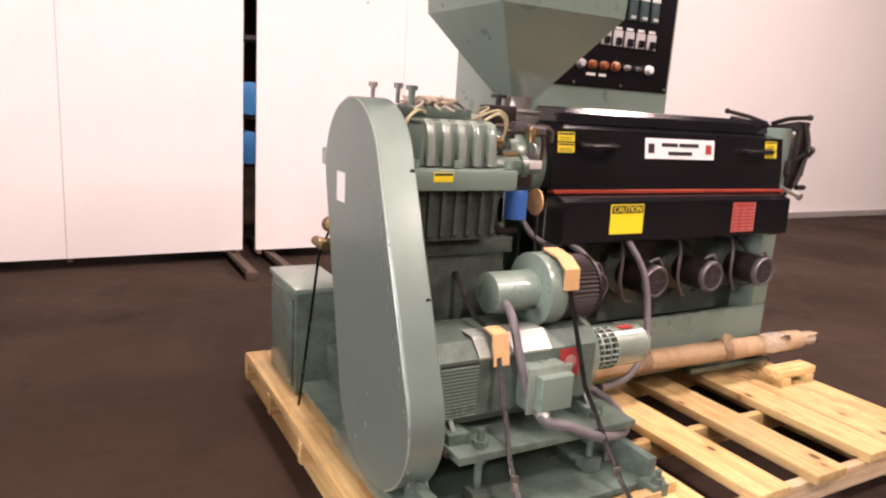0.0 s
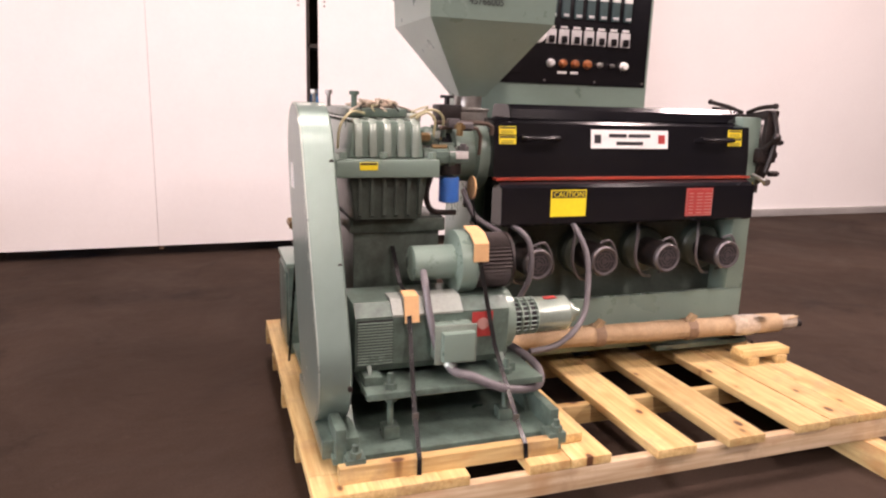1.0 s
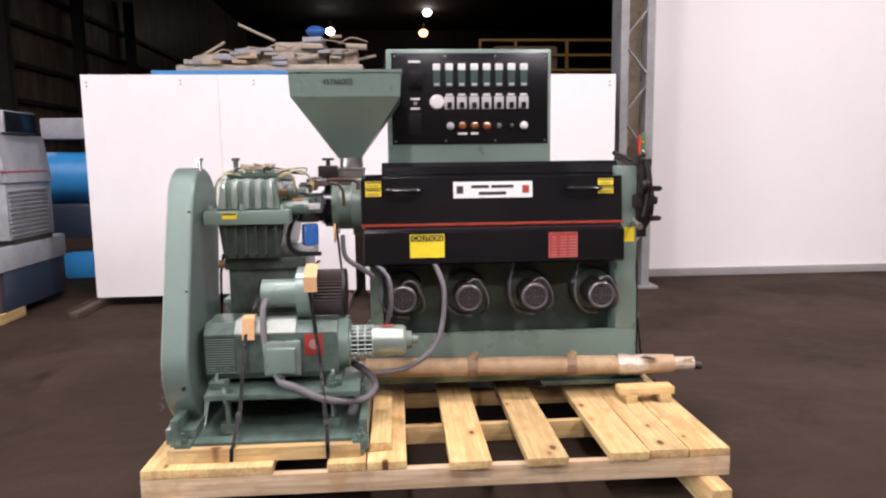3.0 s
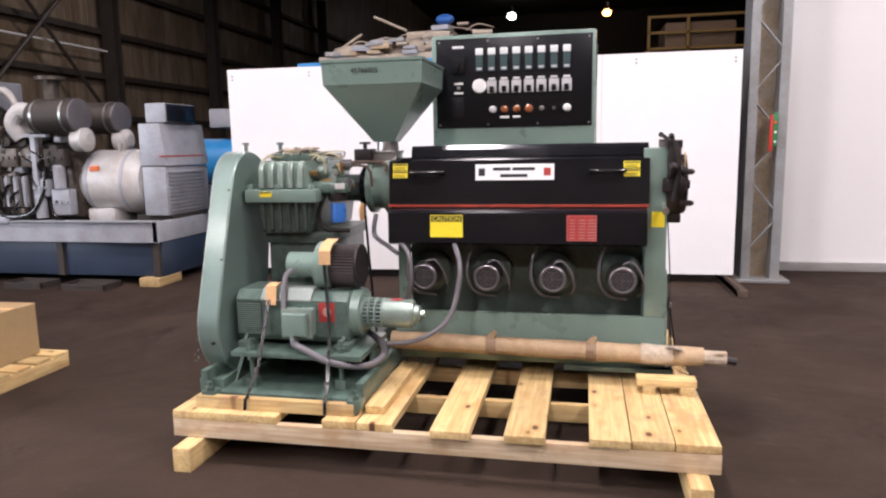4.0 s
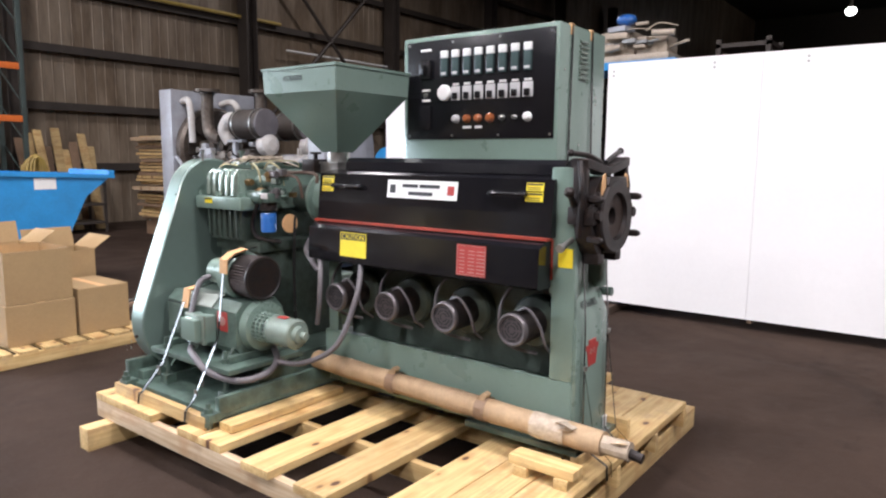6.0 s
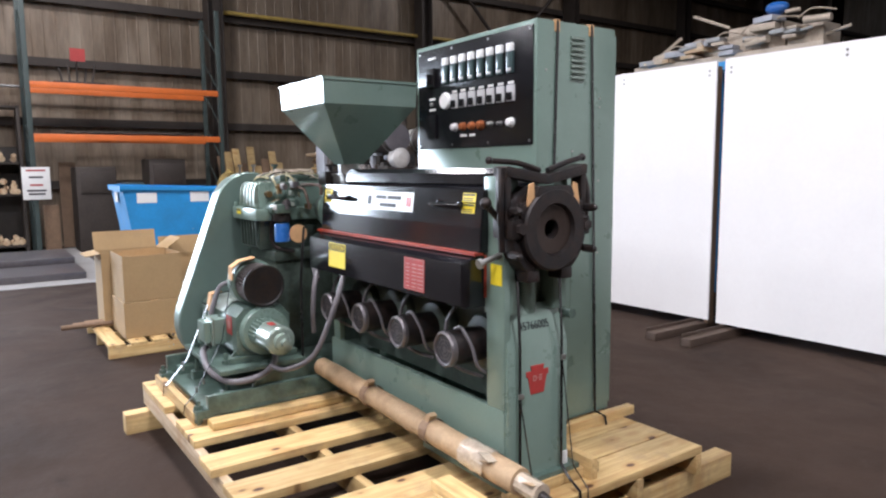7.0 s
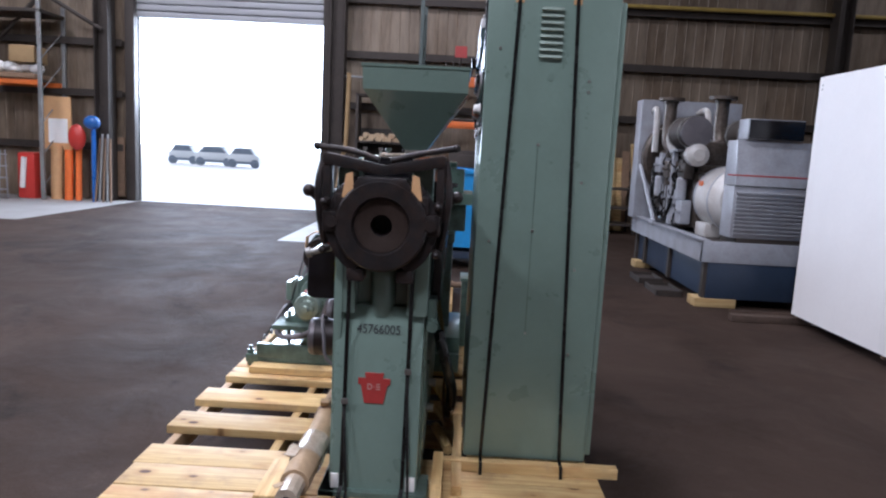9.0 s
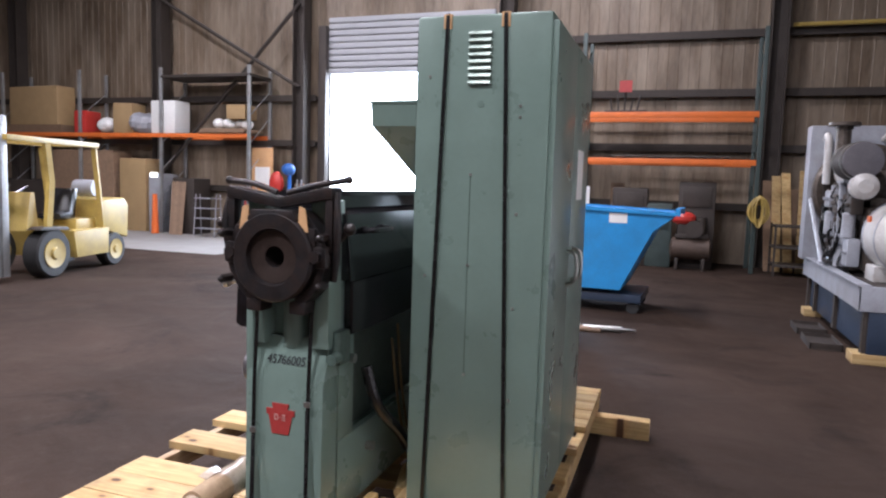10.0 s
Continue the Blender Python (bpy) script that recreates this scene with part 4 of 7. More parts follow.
def handle(x0, x1, front=True):
    bm = B()
    s = 1 if front else -1
    y = 2.126 if front else mirror_y(2.126)
    z = 1.372
    for x in (x0, x1):
        box(bm, x - 0.012, x + 0.012, y - 0.012, y + 0.012, z - 0.014, z + 0.014, 0.003)
    tube(bm, [(x0 - 0.012, y - s * 0.012, z), (x0 + 0.006, y - s * 0.045, z), (x1 - 0.006, y - s * 0.045, z), (x1 + 0.012, y - s * 0.012, z)], 0.010, 8, 5)
    part("handle", bm, BLACK, hood)


handle(1.80, 1.95)
handle(2.76, 2.91)
handle(2.76, 2.91, False)
handle(1.80, 1.95, False)


def sloped(x0, x1, z0, z1, lift, mat, name, parent, label=""):
    """A thin plate lying on the sloping front of the barrel cover."""
    def yy(z):
        return 2.115 + (z - 1.29) * (2.134 - 2.115) / (1.434 - 1.29) - lift
    bm = B()
    prism(bm, [(yy(z0), z0), (yy(z1), z1), (yy(z1) + 0.0018, z1), (yy(z0) + 0.0018, z0)], "x", x0, x1)
    return part(name, bm, mat, parent, label, smooth=False)


for x in (1.680, 2.915):
    for z0, z1 in ((1.385, 1.420), (1.342, 1.380)):
        s_ = sloped(x, x + 0.082, z0, z1, 0.002, YELLOW, "warning_label", hood, "yellow warning label")
        sloped(x + 0.004, x + 0.078, z1 - 0.010, z1 - 0.003, 0.0032, INK, "label_band", s_)
        for k in range(2):
            sloped(x + 0.008, x + 0.070, z0 + 0.005 + k * 0.008, z0 + 0.008 + k * 0.008, 0.0032, INK, "text_bar", s_)
plate = sloped(2.14, 2.56, 1.327, 1.412, 0.002, WHITE, "maker_label", hood, "white maker's label with black lettering and a red mark")
sloped(2.157, 2.192, 1.350, 1.390, 0.0034, INK, "square_mark", plate)
for k, (w, z) in enumerate(((0.225, 1.387), (0.145, 1.352))):
    for a, b in (((0.0, 0.42), (0.47, 1.0)) if k == 0 else ((0.0, 1.0),)):
        sloped(2.347 - w / 2 + a * w, 2.347 - w / 2 + b * w, z - 0.009, z + 0.007, 0.0034, INK, "name_bar", plate)
sloped(2.505, 2.542, 1.350, 1.391, 0.0034, RED, "red_mark", plate)
# caution plate and red data plate on the lower cover


def low_y(z):
    return 2.028 + (z - 0.998) * 0.006 / 0.16


def low_plate(x0, x1, z0, z1, lift, mat, name, parent, label=""):
    bm = B()
    prism(bm, [(low_y(z0) - lift, z0), (low_y(z1) - lift, z1), (low_y(z1) - lift + 0.0018, z1), (low_y(z0) - lift + 0.0018, z0)], "x", x0, x1)
    return part(name, bm, mat, parent, label, smooth=False)


cau = low_plate(1.905, 2.083, 1.028, 1.148, 0.002, YELLOW, "caution_plate", ext, "yellow caution plate with a black headline")
low_plate(1.910, 2.078, 1.112, 1.144, 0.0032, INK, "headline_band", cau)
writing("caution_text", "CAUTION", 0.034, facing_front(1.994, low_y(1.128) - 0.0040, 1.1265), YELLOW, cau, width=0.15)
red = low_plate(2.628, 2.782, 1.013, 1.148, 0.002, RED, "data_plate", ext, "red data plate with rows of white print")
for k in range(7):
    for j in range(3):
        w = 0.026 + 0.008 * ((k * 3 + j) % 3)
        x = 2.645 + j * 0.045
        low_plate(x, x + w, 1.027 + k * 0.0155, 1.0305 + k * 0.0155, 0.0032, PINK, "text_bar", red)
for a in ((2.632, 2.778, 1.017, 1.0185), (2.632, 2.778, 1.1425, 1.144)):
    low_plate(*a, 0.0032, PINK, "border_line", red)
for x0 in (2.632, 2.7765):
    low_plate(x0, x0 + 0.0015, 1.017, 1.144, 0.0032, PINK, "border_line", red)


# ---- stand under the barrel ----
SY = 2.150
bm = B()
box(bm, 1.66, 3.14, SY, SY + 0.03, 0.315, 0.592, 0.006)          # lower rail
box(bm, 3.034, 3.14, SY, SY + 0.03, 0.592, 1.19, 0.006)          # right post
box(bm, 1.69, 1.76, SY + 0.0, SY + 0.03, 0.592, 1.19, 0.006)
part("front_frame", bm, GREEN, ext)
# the recess's shade is in the panel's dark base colour
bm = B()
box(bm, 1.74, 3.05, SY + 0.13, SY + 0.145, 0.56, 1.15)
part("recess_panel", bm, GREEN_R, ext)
bm = B()
box(bm, 1.66, 3.05, mirror_y(SY) - 0.03, mirror_y(SY), 0.315, 0.60, 0.006)
box(bm, 2.93, 3.05, mirror_y(SY) - 0.03, mirror_y(SY), 0.60, 1.19, 0.006)
box(bm, 1.69, 1.76, mirror_y(SY) - 0.03, mirror_y(SY), 0.60, 1.19, 0.006)
part("rear_frame", bm, GREEN, ext)
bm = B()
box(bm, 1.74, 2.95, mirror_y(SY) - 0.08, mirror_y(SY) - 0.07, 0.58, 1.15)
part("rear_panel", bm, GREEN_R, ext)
bm = B()
box(bm, 1.64, 3.1, SY + 0.03, mirror_y(SY) - 0.03, 0.316, 0.34)
part("stand_floor", bm, GREEN_D, ext)
bm = B()
box(bm, 2.62, 3.19, SY - 0.03, SY + 0.03, 0.288, 0.316, 0.003)
box(bm, 3.02, 3.19, SY - 0.03, mirror_y(SY) + 0.03, 0.288, 0.316, 0.003)
part("foot_plate", bm, GREEN_D, ext)
# end column: lower box, sloping shoulder, recessed neck with side flanges
bm = B()
prism(bm, [(3.03, 0.312), (3.160, 0.312), (3.152, 0.832), (3.095, 0.985), (3.03, 0.985)], "y", SY + 0.008, mirror_y(SY) - 0.008, 0.012)
endcol = part("end_column", bm, GREEN, ext)
bm = B()
box(bm, 3.02, 3.135, SY, SY + 0.075, 0.96, 1.485, 0.008)
box(bm, 3.02, 3.135, mirror_y(SY) - 0.075, mirror_y(SY), 0.96, 1.485, 0.008)
box(bm, 3.02, 3.06, SY + 0.07, mirror_y(SY) - 0.07, 0.96, 1.2)
cyl(bm, (3.07, 2.316, 0.95), (3.07, 2.316, 1.2), 0.045, seg=24)
part("column_neck", bm, GREEN, ext)
for y0, y1 in ((SY + 0.01, SY + 0.04), (mirror_y(SY) - 0.05, mirror_y(SY) - 0.015)):
    bm = B()
    box(bm, 3.155, 3.166, y0, y1, 0.316, 0.37, 0.002)
    part("edge_guard", bm, WHITE, ext, "white edge protector")
bm = B()
ko = [(-0.034, 0.056), (0.034, 0.056), (0.030, 0.036), (0.057, 0.036), (0.057, 0.014), (0.048, 0.014), (0.034, -0.056), (-0.034, -0.056), (-0.048, 0.014), (-0.057, 0.014), (-0.057, 0.036), (-0.030, 0.036)]
prism(bm, [(2.306 + a, 0.697 + b) for a, b in ko], "x", 3.150, 3.158)
badge = part("badge", bm, RED, ext, "red keystone-shaped maker's badge", smooth=False)
for a, b, za, zb in ((-0.024, -0.020, 0.692, 0.714), (-0.020, -0.011, 0.710, 0.714), (-0.020, -0.011, 0.692, 0.696), (-0.011, -0.007, 0.695, 0.711), (-0.002, 0.002, 0.701, 0.705), (0.007, 0.022, 0.710, 0.714), (0.007, 0.022, 0.701, 0.705), (0.007, 0.022, 0.692, 0.696)):
    bm = B()
    box(bm, 3.1575, 3.1592, 2.306 + a, 2.306 + b, za, zb)
    part("emblem_bar", bm, PINK, badge)
# hand-written stock number on the shoulder and on the hopper
lean_back = math.atan2(0.057, 0.153)
writing("ink_number", "45766005", 0.046, Matrix.Translation((3.129, 2.312, 0.905)) @ Matrix.Rotation(-lean_back, 4, "Y") @ Matrix.Rotation(radians(90), 4, "Z") @ FRONT, INK, endcol, 0.0004, 0.155)
writing("ink_number", "45766005", 0.040, facing_front(1.56, HC[1] - 0.2792, 1.918), INK, hopper, 0.0004, 0.15)
bm = B()
box(bm, 3.062, 3.128, SY - 0.0015, SY + 0.001, 1.075, 1.155)
part("warning_label", bm, YELLOW, ext, "yellow warning label")
bm = B()
box(bm, 3.02, 3.10, mirror_y(SY) - 0.002, mirror_y(SY) + 0.03, 0.90, 1.02, 0.004)
cyl(bm, (3.10, mirror_y(SY) + 0.02, 0.93), (3.15, mirror_y(SY) + 0.02, 0.93), 0.02, seg=14)
part("side_bracket", bm, GREEN_D, ext)

# cooling blowers on the stand
def blower(x):
    g = B()
    z, y = 0.808, 2.034
    # housing takes the recess panel's green, darkened for shade
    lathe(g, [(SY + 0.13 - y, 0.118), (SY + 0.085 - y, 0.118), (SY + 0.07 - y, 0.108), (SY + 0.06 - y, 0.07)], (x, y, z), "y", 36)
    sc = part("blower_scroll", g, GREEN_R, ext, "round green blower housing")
    g = B()
    lathe(g, [(SY + 0.08 - y, 0.070), (0.02, 0.0715), (0.008, 0.070), (0.0, 0.063), (0.004, 0.0575), (0.004, 0.0)], (x, y, z), "y", 32)
    mt = part("blower_motor", g, CAST, ext, "dark blower motor")
    g = B()
    lathe(g, [(0.014, 0.0725), (-0.002, 0.0715), (-0.010, 0.0645), (-0.008, 0.0575), (0.0, 0.0555)], (x, y, z), "y", 32)
    part("motor_rim", g, DARKSTEEL, mt, "brighter worn rim")
    g = B()
    lathe(g, [(-0.002, 0.0), (-0.002, 0.0575), (0.003, 0.0575)], (x, y, z), "y", 28)
    part("fan_cover", g, FANGREY, mt, "grey slotted fan cover")
    # curved cooling slots in three rings
    for r, count, w in ((0.018, 3, 0.0062), (0.0322, 4, 0.0067), (0.0465, 6, 0.0072)):
        for q in range(count):
            g = B()
            a0, a1 = 2 * math.pi * (q + 0.10) / count, 2 * math.pi * (q + 0.90) / count
            arc = [a0 + (a1 - a0) * i / 6 for i in range(7)]
            prism(g, [(x + (r - w / 2) * math.cos(a), z + (r - w / 2) * math.sin(a)) for a in arc] + [(x + (r + w / 2) * math.cos(a), z + (r + w / 2) * math.sin(a)) for a in reversed(arc)], "y", y - 0.0032, y - 0.001)
            part("cooling_slot", g, INK, mt, smooth=False)
    g = B()
    tube(g, [(x + 0.0, y + 0.05, z + 0.075), (x + 0.05, y + 0.045, z + 0.088), (x + 0.098, y + 0.06, z + 0.02), (x + 0.112, y + 0.08, z - 0.06), (x + 0.09, SY + 0.06, z - 0.12)], 0.0065, 8)
    part("motor_lead", g, CONDUIT, ext, "grey flexible lead")
    g = B()
    tube(g, [(x - 0.06, SY + 0.06, z + 0.20), (x - 0.11, y + 0.10, z + 0.10), (x - 0.118, y + 0.09, z - 0.02), (x - 0.07, y + 0.10, z - 0.10), (x + 0.03, SY + 0.05, z - 0.135)], 0.0075, 8)
    part("motor_lead", g, CONDUIT, ext, "grey flexible lead")


for x in (1.864, 2.208, 2.559, 2.917):
    blower(x)
bm = B()
tube(bm, [(1.72, 2.06, 1.0), (1.79, 2.0, 0.93), (1.80, 1.98, 0.78), (1.76, 2.0, 0.66)], 0.013, 10)
part("conduit", bm, CONDUIT, ext, "grey flexible conduit")
bm = B()
tube(bm, [(2.03, 2.05, 1.0), (2.075, 1.97, 0.85), (2.03, 1.88, 0.62), (1.88, 1.80, 0.52), (1.72, 1.78, 0.50)], 0.0135, 10)
part("conduit", bm, CONDUIT, ext, "grey flexible conduit")
bm = B()
tube(bm, [(1.55, 2.2, 1.13), (1.57, 2.1, 1.03), (1.66, 2.06, 0.97), (1.72, 2.05, 0.93)], 0.013, 10)
part("conduit", bm, CONDUIT, ext, "grey flexible conduit")


# ---- die clamp at the barrel's end ----
DC = (2.316, 1.287)
die = B()
lathe(die, [(3.05, 0.10), (3.05, 0.130), (3.12, 0.130), (3.12, 0.155), (3.235, 0.155), (3.242, 0.148), (3.242, 0.098), (3.222, 0.092), (3.215, 0.036), (3.10, 0.034)], (0, DC[0], DC[1]), "x", 48)
gate = part("die_ring", die, CAST, ext, "rusty dark cast-iron die clamp ring")
bm = B()
cyl(bm, (3.09, DC[0], DC[1]), (3.101, DC[0], DC[1]), 0.034, seg=24)
part("bore", bm, INK, gate)
bm = B()
prism(bm, [(DC[0] + a, DC[1] + b) for a, b in ((-0.088, 0.108), (0.088, 0.108), (0.098, 0.13), (0.080, 0.161), (-0.080, 0.161), (-0.098, 0.13))], "x", 3.12, 3.240, 0.008)
part("die_yoke", bm, CAST, ext)
# V-shaped bridge over the clamp with its two uprights
bm = B()
prism(bm, [(DC[0] + a, DC[1] + b) for a, b in ((0, 0.166), (0.205, 0.205), (0.208, 0.238), (0.195, 0.243), (0, 0.202), (-0.195, 0.236), (-0.208, 0.230), (-0.205, 0.198))], "x", 3.125, 3.20, 0.004)
part("bridge_bar", bm, CAST, ext, "dark V-shaped clamp bridge")
for s in (-1, 1):
    bm = B()
    y = DC[0] + s * 0.160
    box(bm, 3.11, 3.225, y - 0.040, y + 0.040, DC[1] - 0.03, DC[1] + 0.045, 0.012)
    box(bm, 3.12, 3.225, DC[0] + s * 0.125 - 0.034, DC[0] + s * 0.125 + 0.034, DC[1] + 0.04, DC[1] + 0.105, 0.010)
    cyl(bm, (3.215, DC[0] + s * 0.165, DC[1] + 0.01), (3.245, DC[0] + s * 0.165, DC[1] + 0.01), 0.022, seg=6)
    part("swing_lug", bm, CAST, ext)
    bm = B()
    box(bm, 3.135, 3.195, DC[0] + s * 0.192 - 0.014, DC[0] + s * 0.192 + 0.014, DC[1] + 0.02, DC[1] + 0.21, 0.006)
    part("bridge_upright", bm, CAST, ext)
    bm = B()
    tube(bm, [(3.17, DC[0] + s * 0.02, DC[1] + 0.218), (3.16, DC[0] + s * 0.12, DC[1] + 0.246), (3.14, DC[0] + s * 0.235, DC[1] + (0.268 if s > 0 else 0.255))], 0.011, 10, 3)
    ball(bm, (3.14, DC[0] + s * 0.238, DC[1] + (0.269 if s > 0 else 0.256)), 0.015)
    part("clamp_bar", bm, CAST, ext, "dark swing-bolt bar")
    bm = B()
    prism(bm, [(DC[0] + s * 0.100, DC[1] + 0.176), (DC[0] + s * 0.122, DC[1] + 0.168), (DC[0] + s * 0.134, DC[1] + 0.09), (DC[0] + s * 0.094, DC[1] + 0.095)], "x", 3.222, 3.228)
    part("paper_tag", bm, CARDB_E, ext, "tan paper tag")
for s in (-1, 1):
    arc = [radians(a) for a in range(-62, 63, 8)]
    bm = B()
    prism(bm, [(DC[0] + s * 0.190 * math.cos(a), DC[1] + 0.190 * math.sin(a)) for a in arc] + [(DC[0] + s * 0.1555 * math.cos(a), DC[1] + 0.1555 * math.sin(a)) for a in reversed(arc)], "x", 3.135, 3.212, 0.006)
    part("clamp_jaw", bm, CAST, ext)
    bm = B()
    box(bm, 3.14, 3.215, DC[0] + s * 0.085 - 0.030, DC[0] + s * 0.085 + 0.030, DC[1] - 0.195, DC[1] - 0.150, 0.008)
    part("jaw_foot", bm, CAST, ext)
    for dz in (-0.085, 0.075):
        bm = B()
        cyl(bm, (3.20, DC[0] + s * 0.186, DC[1] + dz), (3.252, DC[0] + s * 0.190, DC[1] + dz), 0.015, seg=6)
        ball(bm, (3.254, DC[0] + s * 0.190, DC[1] + dz), 0.012)
        part("jaw_nut", bm, CAST, ext)
    bm = B()
    tube(bm, [(3.165, DC[0] + s * 0.205, DC[1] + 0.225), (3.185, DC[0] + s * 0.222, DC[1] + 0.12), (3.175, DC[0] + s * 0.212, DC[1] + 0.0), (3.165, DC[0] + s * 0.198, DC[1] - 0.075)], 0.013, 8, 4)
    part("swing_link", bm, CAST, ext, "dark bent swing link")
bm = B()
cyl(bm, (3.2175, DC[0], DC[1]), (3.2245, DC[0], DC[1]), 0.0375, 0.0905, seg=40, caps=False)
part("die_face", bm, DIE, gate, "brown rusted die face")
bm = B()
tube(bm, [(3.12, 2.17, 1.20), (3.12, 2.06, 1.17)], 0.011, 10, 1)
cyl(bm, (3.12, 2.06, 1.17), (3.12, 2.045, 1.166), 0.018, seg=12)
part("clamp_lever", bm, STEEL, ext, "bright steel lever")
bm = B()
tube(bm, [(3.14, 2.12, 1.33), (3.15, 2.06, 1.385)], 0.012, 8, 1)
ball(bm, (3.15, 2.055, 1.39), 0.022)
part("swing_bolt", bm, CAST, ext)
bm = B()
tube(bm, [(3.14, 2.50, 1.33), (3.15, 2.56, 1.385)], 0.012, 8, 1)
ball(bm, (3.15, 2.565, 1.39), 0.022)
part("swing_bolt", bm, CAST, ext)


# ---- belt guard ----
def guard_outline(grow=0.0):
    lo, hi, rl, rh = Vector((1.795, 0.60)), Vector((2.0, 1.275)), 0.275 + grow, 0.228 + grow
    d = (hi - lo).normalized()
    base = math.atan2(d.y, d.x)
    off = math.acos((rl - rh) / (hi - lo).length)
    pts = []
    for i in range(19):
        a = base + off - (2 * off) * i / 18
        pts.append((hi.x + rh * math.cos(a), hi.y + rh * math.sin(a)))
    for i in range(19):
        a = base - off - (2 * math.pi - 2 * off) * i / 18
        pts.append((lo.x + rl * math.cos(a), lo.y + rl * math.sin(a)))
    return pts


def leaning(bm):
    """The guard leans a little: its foot stands 2 cm further along the machine than its top."""
    for v in bm.verts:
        v.co.x += 0.02 * (1.486 - v.co.z) / 1.06
    return bm


gd = thing("belt_guard", (0.85, 1.9, PZ), "oval sea-green sheet-metal belt guard with scratched edges", "belt guard")
bm = B()
prism(bm, guard_outline(), "x", 0.776, 0.893)
bmesh.ops.bevel(bm, geom=[e for e in bm.edges if len(e.link_faces) == 2 and abs(e.verts[0].co.x - e.verts[1].co.x) < 1e-5], offset=0.007, segments=1, affect="EDGES")
shell = part("shell", leaning(bm), GREEN_S, gd)
bm = B()
box(bm, 0.80, 0.93, 1.50, 2.12, 0.29, 0.36, 0.004)
prism(bm, [(2.0, 0.30), (2.16, 0.30), (2.02, 0.62)], "x", 0.84, 0.86)
part("foot_bracket", bm, GREEN_D, gd)
bm = B()
box(bm, 0.7725, 0.7755, 2.03, 2.10, 1.17, 1.265)
part("paper_label", leaning(bm), WHITE, gd, "worn white paper label")
for z in (0.55, 0.95, 1.30):
    for x in (0.878,):
        bm = B()
        o = 1.795 + (z - 0.6) * 0.205 / 0.675 - (0.275 - (z - 0.6) * 0.047 / 0.675) * 1.045
        cyl(bm, (x, o - 0.006, z), (x, o + 0.006, z), 0.009, seg=10)
        part("screw", leaning(bm), CAST, gd)
# thin pale tube added to imitate the bright highlight on the front edge
outline = guard_outline(-0.002)
bm = B()
tube(bm, [(0.7782, a, b) for a, b in outline[29:] + outline[:9]], 0.0026, 6, 1)
part("edge_highlight", leaning(bm), ALU, gd, "pale strip imitating the highlight along the guard's edge")
# knocked paint along the front rim and on the flat face
rng = random.Random(7)
bm = B()
for k in range(34):
    z = rng.uniform(0.42, 1.38)
    o = 1.795 + (z - 0.6) * 0.205 / 0.675 - (0.275 - (z - 0.6) * 0.047 / 0.675) * 1.045
    w, h = rng.uniform(0.002, 0.005), rng.uniform(0.004, 0.016)
    y = o + 0.010 + abs(rng.gauss(0, 0.025))
    box(bm, 0.7738, 0.7748, y, y + w, z, z + h, turn=0)
for k in range(7):
    y, z = rng.uniform(1.65, 2.1), rng.uniform(0.4, 1.2)
    box(bm, 0.7738, 0.7748, y, y + rng.uniform(0.002, 0.012), z, z + rng.uniform(0.002, 0.012))
part("chipped_paint", leaning(bm), ALU, gd, "pale paint chips", smooth=False, kind="stuff")
for x, y in ((0.86, 2.03), (0.90, 1.93)):
    bm = B()
    cyl(bm, (x, y, 1.49), (x, y, 1.545), 0.007, seg=8)
    cyl(bm, (x, y, 1.535), (x, y, 1.55), 0.014, seg=6)
    part("stud", bm, STEEL, gd)
bm = B()
cyl(bm, (0.79, 2.30, 0.98), (0.93, 2.27, 0.98), 0.022, seg=14)
cyl(bm, (0.80, 2.36, 0.98), (0.80, 2.25, 0.98), 0.018, seg=14)
ball(bm, (0.83, 2.30, 1.05), 0.03)
part("pipe_elbow", bm, BRASS, gd)

# green terminal box behind the guard
tb = thing("terminal_box", (0.91, 2.81, 0.25), "green steel transformer box behind the belt guard", "terminal box")
bm = B()
box(bm, 0.815, 1.02, 2.62, 3.0, 0.255, 0.70, 0.008)
part("case", bm, GREEN_D, tb)
bm = B()
box(bm, 0.805, 1.03, 2.61, 3.01, 0.70, 0.722, 0.004)
part("lid", bm, GREEN, tb, "lighter green lid")
bm = B()
box(bm, 0.806, 0.816, 2.65, 2.97, 0.29, 0.67, 0.003)
part("cover_plate", bm, GREEN_D, tb)
for y, z in ((2.67, 0.31), (2.95, 0.31), (2.67, 0.65), (2.95, 0.65)):
    bm = B()
    cyl(bm, (0.802, y, z), (0.808, y, z), 0.007, seg=8)
    part("screw", bm, STEEL, tb)


# ---- drive motor ----
mot = thing("drive_motor", (1.3, 1.75, 0.5), "sea-green drive motor with louvred end and silver blower", "electric motor")
bm = B()
MY0, MY1 = 1.652, 1.95
oct_ = [(MY0, 0.56), (MY0 + 0.02, 0.53), (MY1 - 0.02, 0.53), (MY1, 0.56), (MY1, 0.73), (MY1 - 0.05, 0.79), (MY0 + 0.045, 0.79), (MY0, 0.745)]
prism(bm, oct_, "x", 0.945, 1.555, 0.008)
body = part("body", bm, GREEN_D, mot)
bm = B()
prism(bm, [(MY0 + 0.04, 0.795), (MY0 - 0.004, 0.75), (MY0 - 0.004, 0.742), (MY0 + 0.05, 0.800), (MY0 + 0.12, 0.800)], "x", 1.085, 1.36)
part("nameplate_strip", bm, ALU, body, "pale stripped paint strip")
